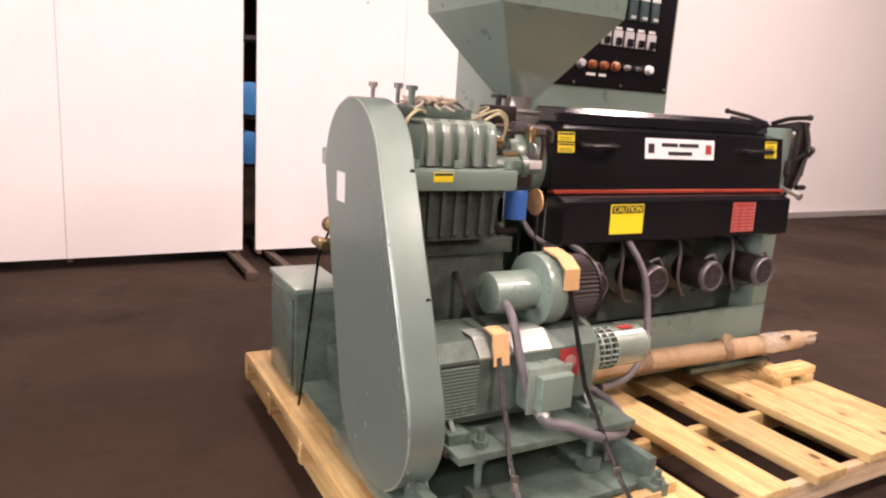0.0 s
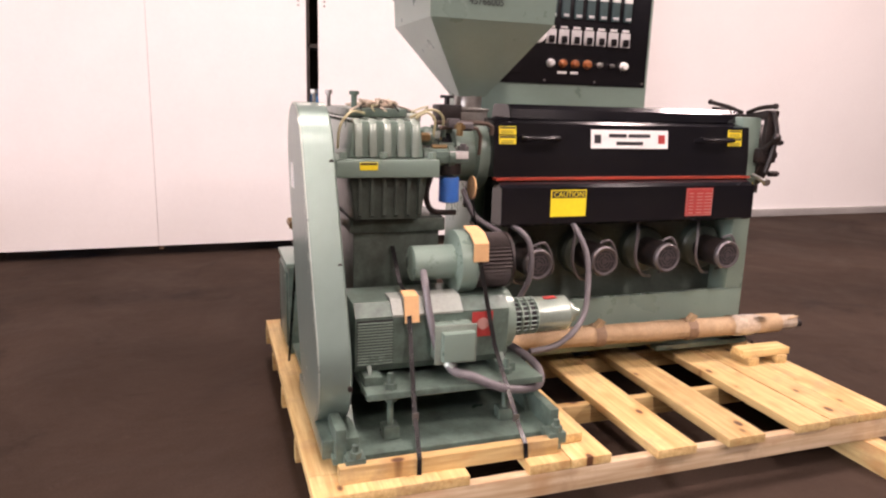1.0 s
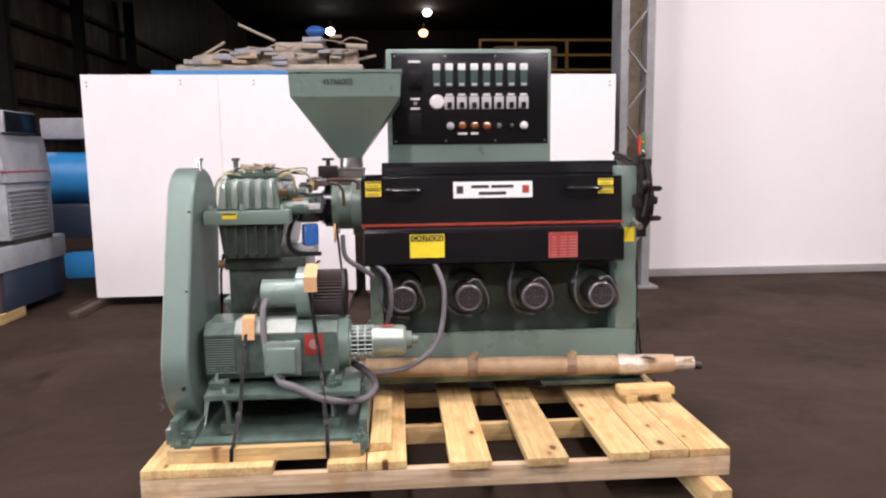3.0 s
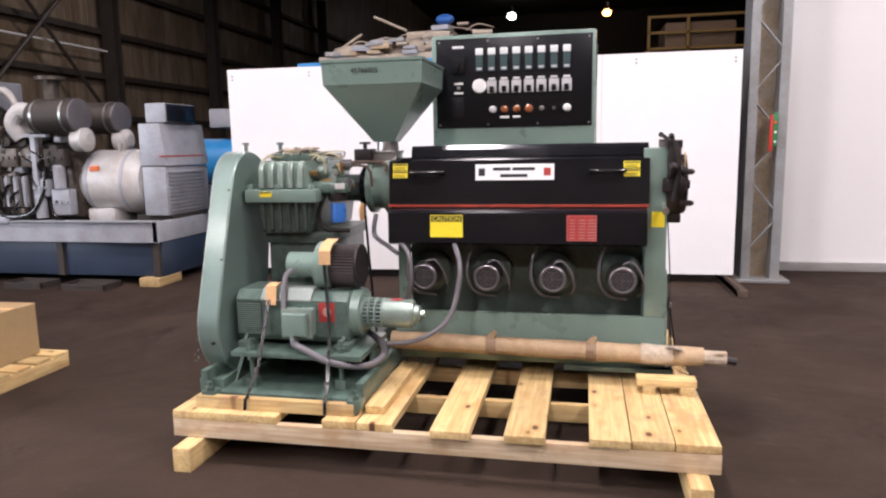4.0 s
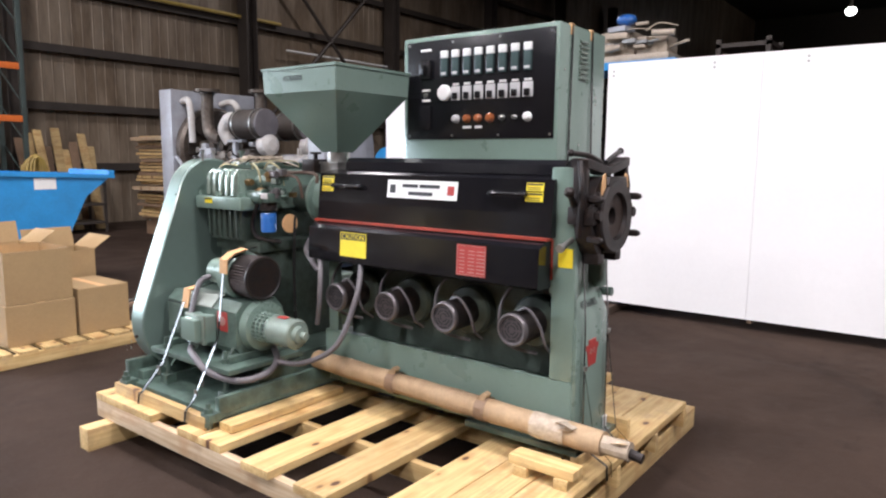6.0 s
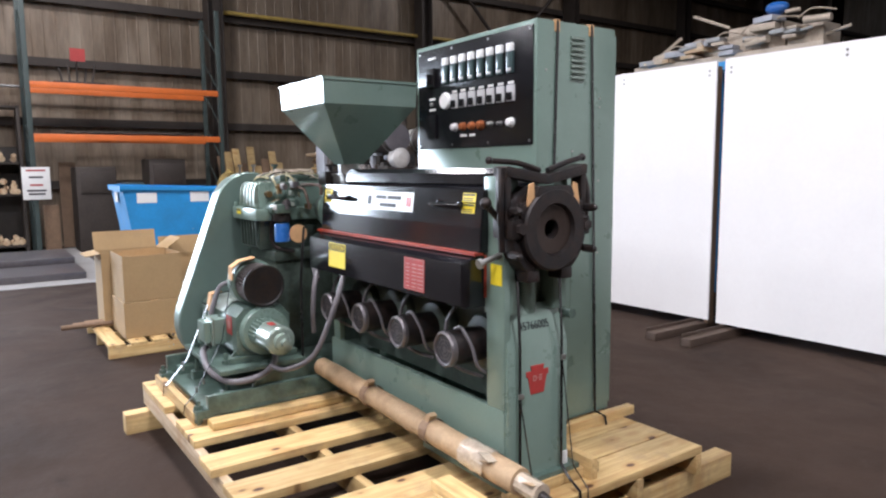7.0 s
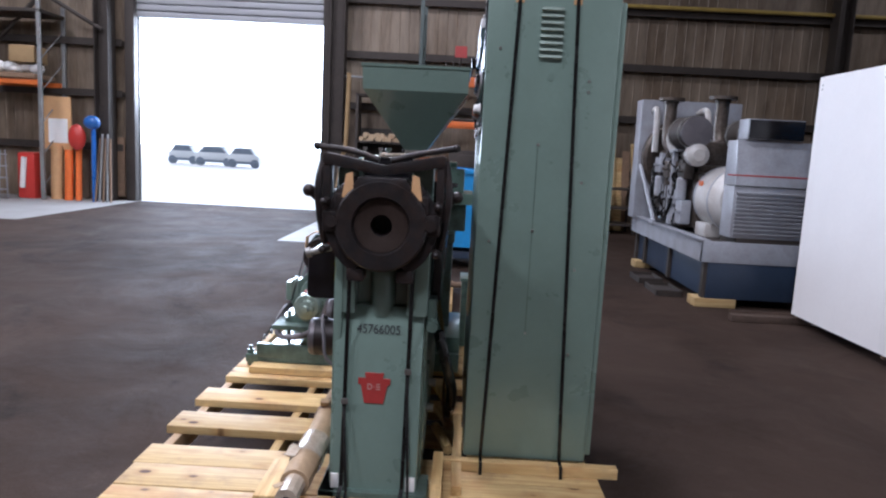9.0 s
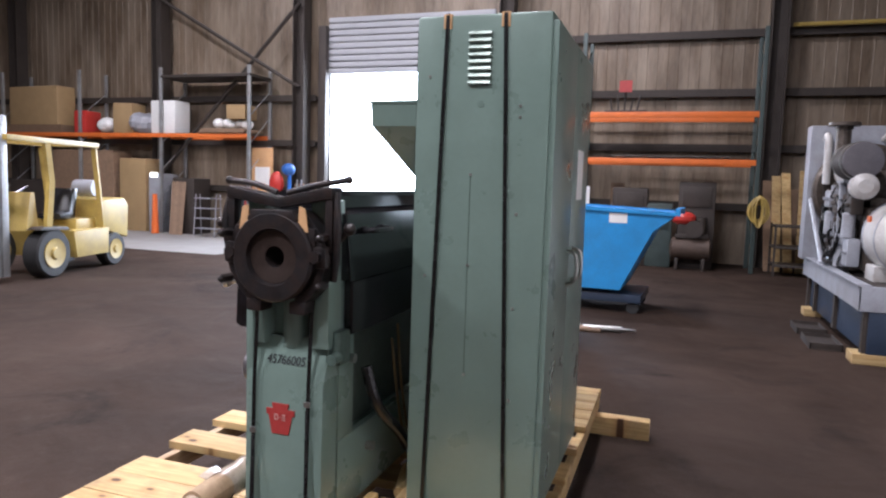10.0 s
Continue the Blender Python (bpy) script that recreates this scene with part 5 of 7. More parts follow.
for k in range(15):
    bm = B()
    z = 0.565 + k * 0.0112
    box(bm, 0.955, 1.085, MY0 - 0.008, MY0 + 0.002, z, z + 0.0052)
    part("louvre", bm, GREEN, body, smooth=False)
bm = B()
box(bm, 0.953, 1.087, MY0 - 0.0022, MY0 + 0.001, 0.56, 0.735)
part("vent_opening", bm, INK, body)
for x in (0.97, 1.50):
    bm = B()
    box(bm, x, x + 0.07, MY0 - 0.05, MY1 + 0.03, 0.50, 0.535, 0.004)
    prism(bm, [(MY0 - 0.04, 0.52), (MY0 + 0.03, 0.52), (MY0 + 0.03, 0.60)], "x", x + 0.02, x + 0.035)
    part("motor_foot", bm, GREEN_D, mot)
bm = B()
lathe(bm, [(1.55, 0.135), (1.60, 0.125), (1.61, 0.085)], (0, 1.80, 0.66), "x", 32)
part("end_bell", bm, GREEN, mot)
bm = B()
lathe(bm, [(1.60, 0.062), (1.71, 0.062)], (0, 1.775, 0.665), "x", 28)
part("fan_core", bm, INK, mot)
for k in range(22):
    a = 2 * math.pi * k / 22
    bm = B()
    c, s = 0.074 * math.cos(a), 0.074 * math.sin(a)
    tube(bm, [(1.605, 1.775 + c, 0.665 + s), (1.712, 1.775 + c, 0.665 + s)], 0.0032, 5, 1)
    part("cage_bar", bm, GREEN, mot)
bm = B()
for x in (1.608, 1.642, 1.676, 1.712):
    lathe(bm, [(x - 0.003, 0.070), (x - 0.003, 0.078), (x + 0.003, 0.078), (x + 0.003, 0.070)], (0, 1.775, 0.665), "x", 28)
part("cage_ring", bm, GREEN, mot)
bm = B()
lathe(bm, [(1.715, 0.05), (1.716, 0.076), (1.86, 0.074), (1.872, 0.066), (1.875, 0.045), (1.90, 0.042), (1.905, 0.02), (1.93, 0.018), (1.932, 0.0)], (0, 1.775, 0.665), "x", 32)
part("silver_blower", bm, RIB, mot, "silver-green tachometer housing")
bm = B()
box(bm, 1.755, 1.81, 1.745, 1.775, 0.7385, 0.7425)
part("red_sticker", bm, RED, mot)
bm = B()
box(bm, 1.400, 1.485, MY0 - 0.0022, MY0 + 0.001, 0.638, 0.738)
part("red_notice", bm, RED, body, "red notice sticker")
bm = B()
cyl(bm, (1.445, MY0 - 0.0038, 0.690), (1.445, MY0 + 0.001, 0.690), 0.024, seg=16)
part("pale_emblem", bm, PINK, body)
# junction box
bm = B()
box(bm, 1.235, 1.385, 1.588, 1.654, 0.575, 0.712, 0.006)
prism(bm, [(1.248, 0.588), (1.372, 0.588), (1.372, 0.70), (1.248, 0.70)], "y", 1.535, 1.576, 0.012)
jb = part("junction_box", bm, GREEN, mot, "pale green junction box")
bm = B()
box(bm, 1.228, 1.392, 1.575, 1.588, 0.568, 0.719, 0.004)
part("cover_flange", bm, RIB, jb)
bm = B()
tube(bm, [(1.28, 1.60, 0.58), (1.30, 1.56, 0.545), (1.36, 1.53, 0.53), (1.50, 1.52, 0.47), (1.66, 1.58, 0.44), (1.72, 1.70, 0.46), (1.68, 1.80, 0.50), (1.58, 1.85, 0.55)], 0.017, 12)
part("conduit", bm, CONDUIT, mot, "grey flexible conduit")
bm = B()
cyl(bm, (1.275, 1.605, 0.585), (1.30, 1.57, 0.55), 0.022, seg=12)
part("conduit_gland", bm, ALU, mot)

# forced-air blower on top of the motor
fb = thing("blower_unit", (1.4, 1.82, 0.79), "green motor blower with a black pleated intake filter", "blower")
FB = (1.80, 0.905)
bm = B()
lathe(bm, [(1.19, 0.05), (1.195, 0.068), (1.36, 0.068), (1.365, 0.05)], (0, FB[0], FB[1]), "x", 28)
part("motor", bm, GREEN, fb)
bm = B()
lathe(bm, [(1.36, 0.09), (1.365, 0.125), (1.43, 0.125), (1.44, 0.11)], (0, FB[0], FB[1]), "x", 36)
box(bm, 1.365, 1.43, FB[0] - 0.02, FB[0] + 0.12, 0.79, 0.90, 0.004)
part("scroll", bm, GREEN, fb)
bm = B()
star = []
for k in range(88):
    a = 2 * math.pi * k / 88
    rad_ = 0.110 if k % 2 else 0.099
    star.append((FB[0] + rad_ * math.cos(a), FB[1] + rad_ * math.sin(a)))
prism(bm, star, "x", 1.442, 1.582)
part("pleated_filter", bm, FILTER, fb, "dark pleated filter", smooth=False)
bm = B()
lathe(bm, [(1.578, 0.112), (1.590, 0.112), (1.593, 0.105), (1.588, 0.098), (1.586, 0.0)], (0, FB[0], FB[1]), "x", 36)
part("filter_cap", bm, CAST, fb)
bm = B()
tube(bm, [(1.225, 1.735, 0.885), (1.215, 1.68, 0.86), (1.22, 1.635, 0.76), (1.235, 1.605, 0.66), (1.245, 1.60, 0.62)], 0.014, 10)
part("conduit", bm, CONDUIT, fb, "grey flexible conduit")


# ---- lagged barrel lying along the stand ----
lag = thing("lagged_pipe", (2.6, 2.05, 0.42), "long pipe wrapped in brown paper and tape", "pipe")
A0, A1 = Vector((1.66, 2.088, 0.432)), Vector((3.33, 2.068, 0.408))
bm = B()
rng = random.Random(3)
path = [A0.lerp(A1, k / 16) for k in range(17)]
rings = []
axis = (A1 - A0).normalized()
sidev = axis.cross(Vector((0, 0, 1))).normalized()
for k, p in enumerate(path):
    ring = []
    r = 0.050 + rng.uniform(-0.002, 0.003)
    for j in range(20):
        a = 2 * math.pi * j / 20
        ring.append(bm.verts.new(p + (sidev * math.cos(a) + Vector((0, 0, 1)) * math.sin(a)) * (r + rng.uniform(-0.0012, 0.0012))))
    rings.append(ring)
for a, b in zip(rings, rings[1:]):
    for k in range(20):
        bm.faces.new((a[k], a[(k + 1) % 20], b[(k + 1) % 20], b[k]))
bm.faces.new(rings[0])
bm.faces.new(rings[-1])
bmesh.ops.recalc_face_normals(bm, faces=bm.faces)
part("wrapping", bm, LAG, lag)
for f, mat, nm, lab in ((0.34, WOOD_OLD, "paper_band", ""), (0.66, WOOD_OLD, "paper_band", ""), (0.86, FOIL, "tape_band", "clear glossy tape")):
    bm = B()
    p = A0.lerp(A1, f)
    n = 12
    rings = []
    for i in range(5):
        q = p + axis * (0.02 * (i - 2) * (2.0 if mat is FOIL else 0.7))
        rings.append([bm.verts.new(q + (sidev * math.cos(2 * math.pi * j / 20) + Vector((0, 0, 1)) * math.sin(2 * math.pi * j / 20)) * (0.0535 + rng.uniform(0, 0.006))) for j in range(20)])
    for a, b in zip(rings, rings[1:]):
        for k in range(20):
            bm.faces.new((a[k], a[(k + 1) % 20], b[(k + 1) % 20], b[k]))
    part(nm, bm, mat, lag, lab)
    if mat is not FOIL:
        bm = B()
        prism(bm, [(p.x - 0.03, p.z + 0.048), (p.x + 0.01, p.z + 0.085), (p.x + 0.03, p.z + 0.075), (p.x + 0.01, p.z + 0.045)], "y", p.y - 0.03, p.y + 0.005)
        part("torn_flap", bm, LAG, lag)
bm = B()
q = A1
tube(bm, [q - axis * 0.02, q + axis * 0.05, q + axis * 0.11], 0.038, 12, 3)
part("film_end", bm, FOIL, lag, "crumpled clear film")
rng_f = random.Random(8)
for k in range(7):
    bm = B()
    b0 = q + axis * rng_f.uniform(-0.22, 0.08) + Vector((0, rng_f.uniform(-0.04, 0.02), rng_f.uniform(0.015, 0.045)))
    tube(bm, [b0, b0 + Vector((rng_f.uniform(0.02, 0.05), -0.012, 0.012)), b0 + Vector((rng_f.uniform(0.05, 0.10), -0.02, rng_f.uniform(-0.01, 0.02)))], 0, 4, 3, flat=(rng_f.uniform(0.02, 0.05), 0.002))
    part("torn_film", bm, FOIL if k % 2 else LAG, lag)
bm = B()
tube(bm, [q + axis * 0.06, q + axis * 0.16 + Vector((0, 0, -0.015))], 0.020, 10, 1)
part("pipe_end", bm, CAST, lag, "dark screw tip")


# ---- straps ----
def strap(name, pts, w=0.014, label="black plastic strapping drawn tight", turn_flat=None):
    bm = B()
    tube(bm, pts, 0, 4, 1, flat=(w, 0.0025))
    return solid(name, bm, RUBBER, label, "strap", "straps")


def corner_card(x0, x1, y0, y1, z0, z1, label="tan cardboard edge protector under a strap", turn=0):
    bm = B()
    box(bm, x0, x1, y0, y1, z0, z1, 0.002)
    return solid("edge_protector", bm, CARDB_E, label, "edge protector", "edge protectors")


# over the motor
strap("strap", [(1.165, 2.02, 0.98), (1.15, 1.80, 0.83), (1.148, 1.655, 0.805), (1.142, 1.632, 0.76), (1.13, 1.50, 0.45), (1.118, 1.385, 0.318), (1.115, 1.372, 0.315), (1.113, 1.365, 0.26)], 0.017)
strap("strap", [(1.46, 1.86, 1.05), (1.435, 1.73, 1.015), (1.43, 1.675, 0.94), (1.475, 1.60, 0.62), (1.515, 1.43, 0.36), (1.52, 1.378, 0.315), (1.522, 1.37, 0.26)], 0.017)
for x, y, z in ((1.128, 1.482, 0.425), (1.509, 1.452, 0.385)):
    bm = B()
    box(bm, x - 0.012, x + 0.012, y - 0.010, y - 0.002, z - 0.014, z + 0.014, 0.001)
    solid("strap_buckle", bm, STEEL, "small steel strapping buckle over the pallet edge", "buckle", "strap buckles")
bm = B()
prism(bm, [(1.648, 0.815), (1.70, 0.822), (1.70, 0.828), (1.640, 0.822), (1.622, 0.725), (1.628, 0.723)], "x", 1.125, 1.18)
solid("edge_protector", bm, CARDB_E, "tan cardboard edge protector on the motor", "edge protector", "edge protectors")
bm = B()
prism(bm, [(1.675, 0.93), (1.669, 0.93), (1.672, 1.0), (1.72, 1.032), (1.80, 1.046), (1.80, 1.040), (1.722, 1.026), (1.678, 0.996)], "x", 1.405, 1.465)
solid("edge_protector", bm, CARDB_E, "tan cardboard edge protector on the blower", "edge protector", "edge protectors")
# down the end column, under the die clamp
for y, s in ((2.205, -1), (2.425, 1)):
    strap("strap", [(3.118, y, 1.30), (3.150, y, 1.10), (3.168, y, 0.84), (3.176, y - 0.004, 0.33), (3.225, y - 0.01, 0.29), (3.297, y - 0.02, 0.262), (3.30, y - 0.02, 0.2)])
    bm = B()
    box(bm, 3.172, 3.180, y - 0.012, y + 0.012, 0.70 + 0.06 * s, 0.72 + 0.06 * s, 0.001)
    solid("strap_buckle", bm, STEEL, "small steel strapping buckle on the column", "buckle", "strap buckles")
    strap("strap", [(3.175, y - 0.002, 0.69 + 0.06 * s), (3.22, y + 0.02, 0.33), (3.296, y + 0.025, 0.262), (3.30, y + 0.025, 0.2)], 0.010)
# round the cabinet
for ya, yb in ((2.765, 2.718), (2.985, 3.045)):
    strap("strap", [(CX0, ya, CZ1 + 0.004), (CX1 + 0.003, ya, CZ1 + 0.004), (CX1 + 0.006, ya, CZ1 - 0.02), (CX1 + 0.012, yb, 0.30), (2.852, yb, 0.292), (2.862, yb, 0.25)])
    bm = B()
    box(bm, CX1 - 0.03, CX1 + 0.004, ya - 0.016, ya + 0.016, CZ1 - 0.05, CZ1 + 0.003, 0.002)
    solid("edge_protector", bm, CARDB_E, "tan cardboard edge protector on the cabinet's top", "edge protector", "edge protectors")
# behind the gearbox and beside the guard
strap("strap", [(0.87, 2.40, 1.02), (0.84, 2.44, 0.9), (0.80, 2.52, 0.26)])
strap("strap", [(1.53, 2.06, 1.2), (1.56, 2.02, 0.9), (1.60, 2.0, 0.4)])
bm = B()
lathe(bm, [(1.52, 0.0), (1.522, 0.05), (1.528, 0.05), (1.53, 0.0)], (0, 2.03, 1.165), "x", 20)
solid("edge_protector", bm, CARDB_E, "round tan cardboard pad under a strap", "edge protector", "edge protectors")
for x, y, z in ((1.128, 1.478, 0.405), (1.502, 1.487, 0.42)):
    bm = B()
    box(bm, x - 0.009, x + 0.009, y - 0.006, y + 0.004, z - 0.014, z + 0.014, 0.001)
    solid("strap_buckle", bm, STEEL, "small steel strapping buckle", "buckle", "strap buckles")

# hoses and wires lying between the stand and the cabinet
rng = random.Random(31)
for k in range(2):
    bm = B()
    x = 2.55 + 0.06 * k
    tube(bm, [(x, 2.50, 0.95 - 0.05 * k), (x + 0.05, 2.545 + rng.uniform(0, 0.03), 0.7), (x - 0.05, 2.55, 0.45), (x - 0.2, 2.56, 0.285), (x - 0.5, 2.54, 0.27)], 0.006, 6, 5)
    solid("loose_wire", bm, BRASS, "brown wire hanging behind the machine stand", "wire", "loose wires")
bm = B()
tube(bm, [(2.9, 2.52, 0.85), (2.88, 2.56, 0.70), (2.72, 2.585, 0.55), (2.55, 2.58, 0.40), (2.3, 2.57, 0.28)], 0.022, 10)
solid("black_hose", bm, RUBBER, "thick black hose behind the machine stand", "hose")
for k in range(3):
    bm = B()
    tube(bm, [(1.95 + 0.25 * k, 2.52, 0.275), (2.2 + 0.25 * k, 2.585, 0.275)], 0.022, 8, 1)
    solid("timber_offcut", bm, WOOD_X, "pine offcut lying on the pallet", "timber", "offcuts")
# levers and bolts on the rear of the stand
for k, (x, z) in enumerate(((2.98, 0.90), (2.80, 0.50), (2.55, 0.52))):
    bm = B()
    cyl(bm, (x, mirror_y(SY) - 0.005, z), (x, mirror_y(SY) + 0.03, z), 0.018, seg=12)
    part("stand_bolt", bm, STEEL, ext)

# small valves and fittings crowding the oil pump
rng = random.Random(41)
for k in range(18):
    bm = B()
    x, y, z = rng.uniform(1.27, 1.50), rng.uniform(1.93, 2.14), rng.uniform(1.30, 1.47)
    s_ = rng.uniform(0.010, 0.022)
    if k % 3 == 0:
        cyl(bm, (x - s_ * 1.6, y, z), (x + s_ * 1.6, y, z), s_, seg=6)
    elif k % 3 == 1:
        cyl(bm, (x, y, z - s_ * 1.5), (x, y, z + s_ * 1.5), s_ * 0.8, seg=10)
        cyl(bm, (x, y, z), (x, y, z + s_), s_ * 1.3, seg=6)
    else:
        box(bm, x - s_ * 1.4, x + s_ * 1.4, y - s_, y + s_, z - s_, z + s_, 0.003)
    part("pump_fitting", bm, (BRASS, GREEN_D, DARKSTEEL, ALU)[k % 4], ext)
bm = B()
box(bm, 1.385, 1.465, 1.930, 1.934, 1.295, 1.325, 0.001)
part("pale_tag", bm, CREAM_GEN, ext, "pale paper tag")
# wires over the gearbox top and down its side
for k in range(6):
    bm = B()
    x = 0.99 + 0.05 * k
    tube(bm, [(x, 2.0, 1.475), (x + rng.uniform(-0.04, 0.08), 2.06, 1.488 + rng.uniform(0, 0.014)), (x + rng.uniform(0.0, 0.15), 2.2, 1.492), (1.35, 2.25, 1.46)], 0.0035, 6, 4)
    part("sensor_wire", bm, (BEIGE, RUBBER, TUBE_Y)[k % 3], ext)


# ---- generator set behind ----
gen = thing("generator_set", (-3.6, 5.8, 0), "grey diesel generator set on a dark blue tank skid", "generator")
GX0, GX1, GY0, GY1 = -5.05, -1.95, 5.25, 6.6
bm = B()
box(bm, GX0 + 0.1, GX1, GY0 + 0.08, GY1 - 0.08, 0.10, 0.50, 0.01)
part("fuel_tank", bm, DARKBLUE, gen, "dark blue base tank")
for x in (GX0 + 0.12, -4.45, -3.3, GX1 - 0.1):
    bm = B()
    box(bm, x, x + 0.08, GY0 + 0.04, GY0 + 0.085, 0.10, 0.50)
    part("tank_rib", bm, STEEL_D, gen, smooth=False)
for y in (GY0, GY1 - 0.08):
    bm = B()
    prism(bm, [(y, 0.50), (y + 0.08, 0.50), (y + 0.08, 0.745), (y - 0.03, 0.745), (y - 0.03, 0.73), (y, 0.73)], "x", GX0, GX1)
    part("skid_rail", bm, GREY_GEN, gen, smooth=False)
bm = B()
box(bm, GX1 - 0.06, GX1 + 0.01, GY0, GY1, 0.50, 0.73, 0.006)
part("end_rail", bm, GREY_GEN, gen)
bm = B()
box(bm, GX0, GX0 + 0.30, GY0 - 0.08, GY1 + 0.02, 0.72, 2.45, 0.02)
rad = part("radiator_housing", bm, GREY_GEN, gen)
bm = B()
lathe(bm, [(0.0, 0.60), (0.10, 0.60), (0.14, 0.56), (0.13, 0.52), (0.05, 0.0)], (GX0 + 0.30, 5.82, 1.62), "x", 40)
part("fan_shroud", bm, ENGINE, rad)
for k in range(8):
    bm = B()
    a = 2 * math.pi * k / 8
    prism(bm, [(5.82 + 0.1 * math.cos(a), 1.62 + 0.1 * math.sin(a)), (5.82 + 0.5 * math.cos(a - 0.15), 1.62 + 0.5 * math.sin(a - 0.15)), (5.82 + 0.5 * math.cos(a + 0.2), 1.62 + 0.5 * math.sin(a + 0.2))], "x", GX0 + 0.44, GX0 + 0.455)
    part("fan_blade", bm, STEEL_D, gen, smooth=False)
bm = B()
tube(bm, [(GX0 + 0.30, GY0 - 0.03, 1.50), (GX0 + 1.05, GY0 + 0.02, 0.76)], 0.028, 8, 1)
box(bm, GX0 + 0.97, GX0 + 1.17, GY0 - 0.02, GY0 + 0.1, 0.70, 0.78, 0.01)
part("brace_rod", bm, GREY_GEN, gen)
# engine block
bm = B()
box(bm, -4.45, -3.45, 5.45, 6.15, 0.72, 1.30, 0.04)
box(bm, -4.35, -3.25, 5.55, 6.05, 1.28, 1.55, 0.05)
box(bm, -3.5, -3.05, 5.5, 6.1, 0.75, 1.45, 0.05)
part("engine_block", bm, ENGINE, gen, "oily grey-brown engine block")
# side of the engine: pale pump and filter housings, dark hoses, a row of covers, a finned cooler
for x0, x1, z0, z1, d, mat, nm in ((-4.30, -4.02, 1.42, 1.62, 0.16, GREY_GEN, "oil_cooler"), (-3.98, -3.74, 1.36, 1.58, 0.13, ENGINE, "rocker_cover"), (-3.70, -3.44, 1.36, 1.58, 0.13, ENGINE, "rocker_cover"), (-3.40, -3.12, 1.36, 1.56, 0.12, STEEL_D, "rocker_cover"),
                                   (-4.02, -3.62, 0.92, 1.24, 0.11, GREY_GEN, "fuel_pump"), (-3.56, -3.36, 1.02, 1.22, 0.14, GREY_GEN, "starter_bracket"), (-4.42, -4.12, 0.80, 1.12, 0.10, STEEL_D, "water_pump"), (-3.34, -3.10, 0.80, 1.10, 0.12, GREY_GEN, "flywheel_housing")):
    bm = B()
    box(bm, x0, x1, 5.46 - d, 5.47, z0, z1, 0.022)
    for q in range(3):
        xx = x0 + (x1 - x0) * (q + 0.5) / 3
        cyl(bm, (xx, 5.46 - d, (z0 + z1) / 2), (xx, 5.44 - d, (z0 + z1) / 2), 0.022, seg=8)
    part(nm, bm, mat, gen)
for k in range(7):
    bm = B()
    box(bm, -4.0 + 0.06 * k, -3.975 + 0.06 * k, 5.33, 5.37, 0.90, 1.26)
    part("cooler_fin", bm, GREY_GEN if k % 2 else STEEL_D, gen, smooth=False)
for x, z in ((-4.18, 1.25), (-3.5, 0.92), (-3.22, 1.26)):
    bm = B()
    lathe(bm, [(z - 0.16, 0.03), (z - 0.15, 0.065), (z + 0.10, 0.065), (z + 0.12, 0.05)], (x, 5.36, 0), "z", 18)
    part("filter_can", bm, GREY_GEN, gen, "pale filter can")
bm = B()
box(bm, -3.52, -3.46, 5.30, 5.36, 1.15, 1.72)
box(bm, -3.62, -3.30, 5.29, 5.37, 1.70, 1.73)
part("cleaner_bracket", bm, GREY_GEN, gen, smooth=False)
rng = random.Random(21)
for k in range(46):
    bm = B()
    x, z = rng.uniform(-4.5, -3.1), rng.uniform(0.80, 1.78)
    s_ = rng.uniform(0.025, 0.07)
    if k % 3 == 0:
        cyl(bm, (x, 5.46, z), (x, 5.40 - rng.uniform(0.03, 0.09), z), s_ * 0.6, seg=12)
    elif k % 3 == 1:
        box(bm, x - s_, x + s_, 5.38 - rng.uniform(0, 0.06), 5.47, z - s_ * 0.7, z + s_ * 0.7, 0.010)
    else:
        tube(bm, [(x, 5.40, z), (x + rng.uniform(-0.15, 0.15), 5.30, z - rng.uniform(0.05, 0.25)), (x + rng.uniform(-0.35, 0.35), 5.40, z - rng.uniform(0.1, 0.4))], rng.uniform(0.008, 0.018), 7, 5)
    part("engine_fitting", bm, (ENGINE, STEEL_D, RUBBER, ENGINE, GREY_GEN, RUBBER)[k % 6], gen)
for pts, r in (([(-4.1, 5.36, 0.95), (-3.95, 5.28, 0.80), (-3.6, 5.28, 0.82), (-3.42, 5.30, 1.05), (-3.40, 5.36, 1.4)], 0.022), ([(-4.5, 5.36, 1.5), (-4.3, 5.30, 1.3), (-4.28, 5.30, 1.0), (-4.1, 5.34, 0.86)], 0.03)):
    bm = B()
    tube(bm, pts, r, 10, 6)
    part("coolant_hose", bm, RUBBER, gen, "black rubber hose")
for x, zt in ((-4.28, 2.42), (-3.72, 2.42)):
    for y in (5.45,) if x < -4 else (5.95,):
        bm = B()
        tube(bm, [(x + 0.3, y, 1.75), (x + 0.08, y, 1.80), (x, y, 1.95), (x, y, 2.38)], 0.085, 14, 5)
        cyl(bm, (x, y, 2.36), (x, y, zt - 0.02), 0.10, seg=20)
        cyl(bm, (x, y, zt - 0.02), (x, y, zt + 0.02), 0.175, seg=24)
        part("exhaust_pipe", bm, ENGINE, gen, "sooty exhaust stack with a cap flange")
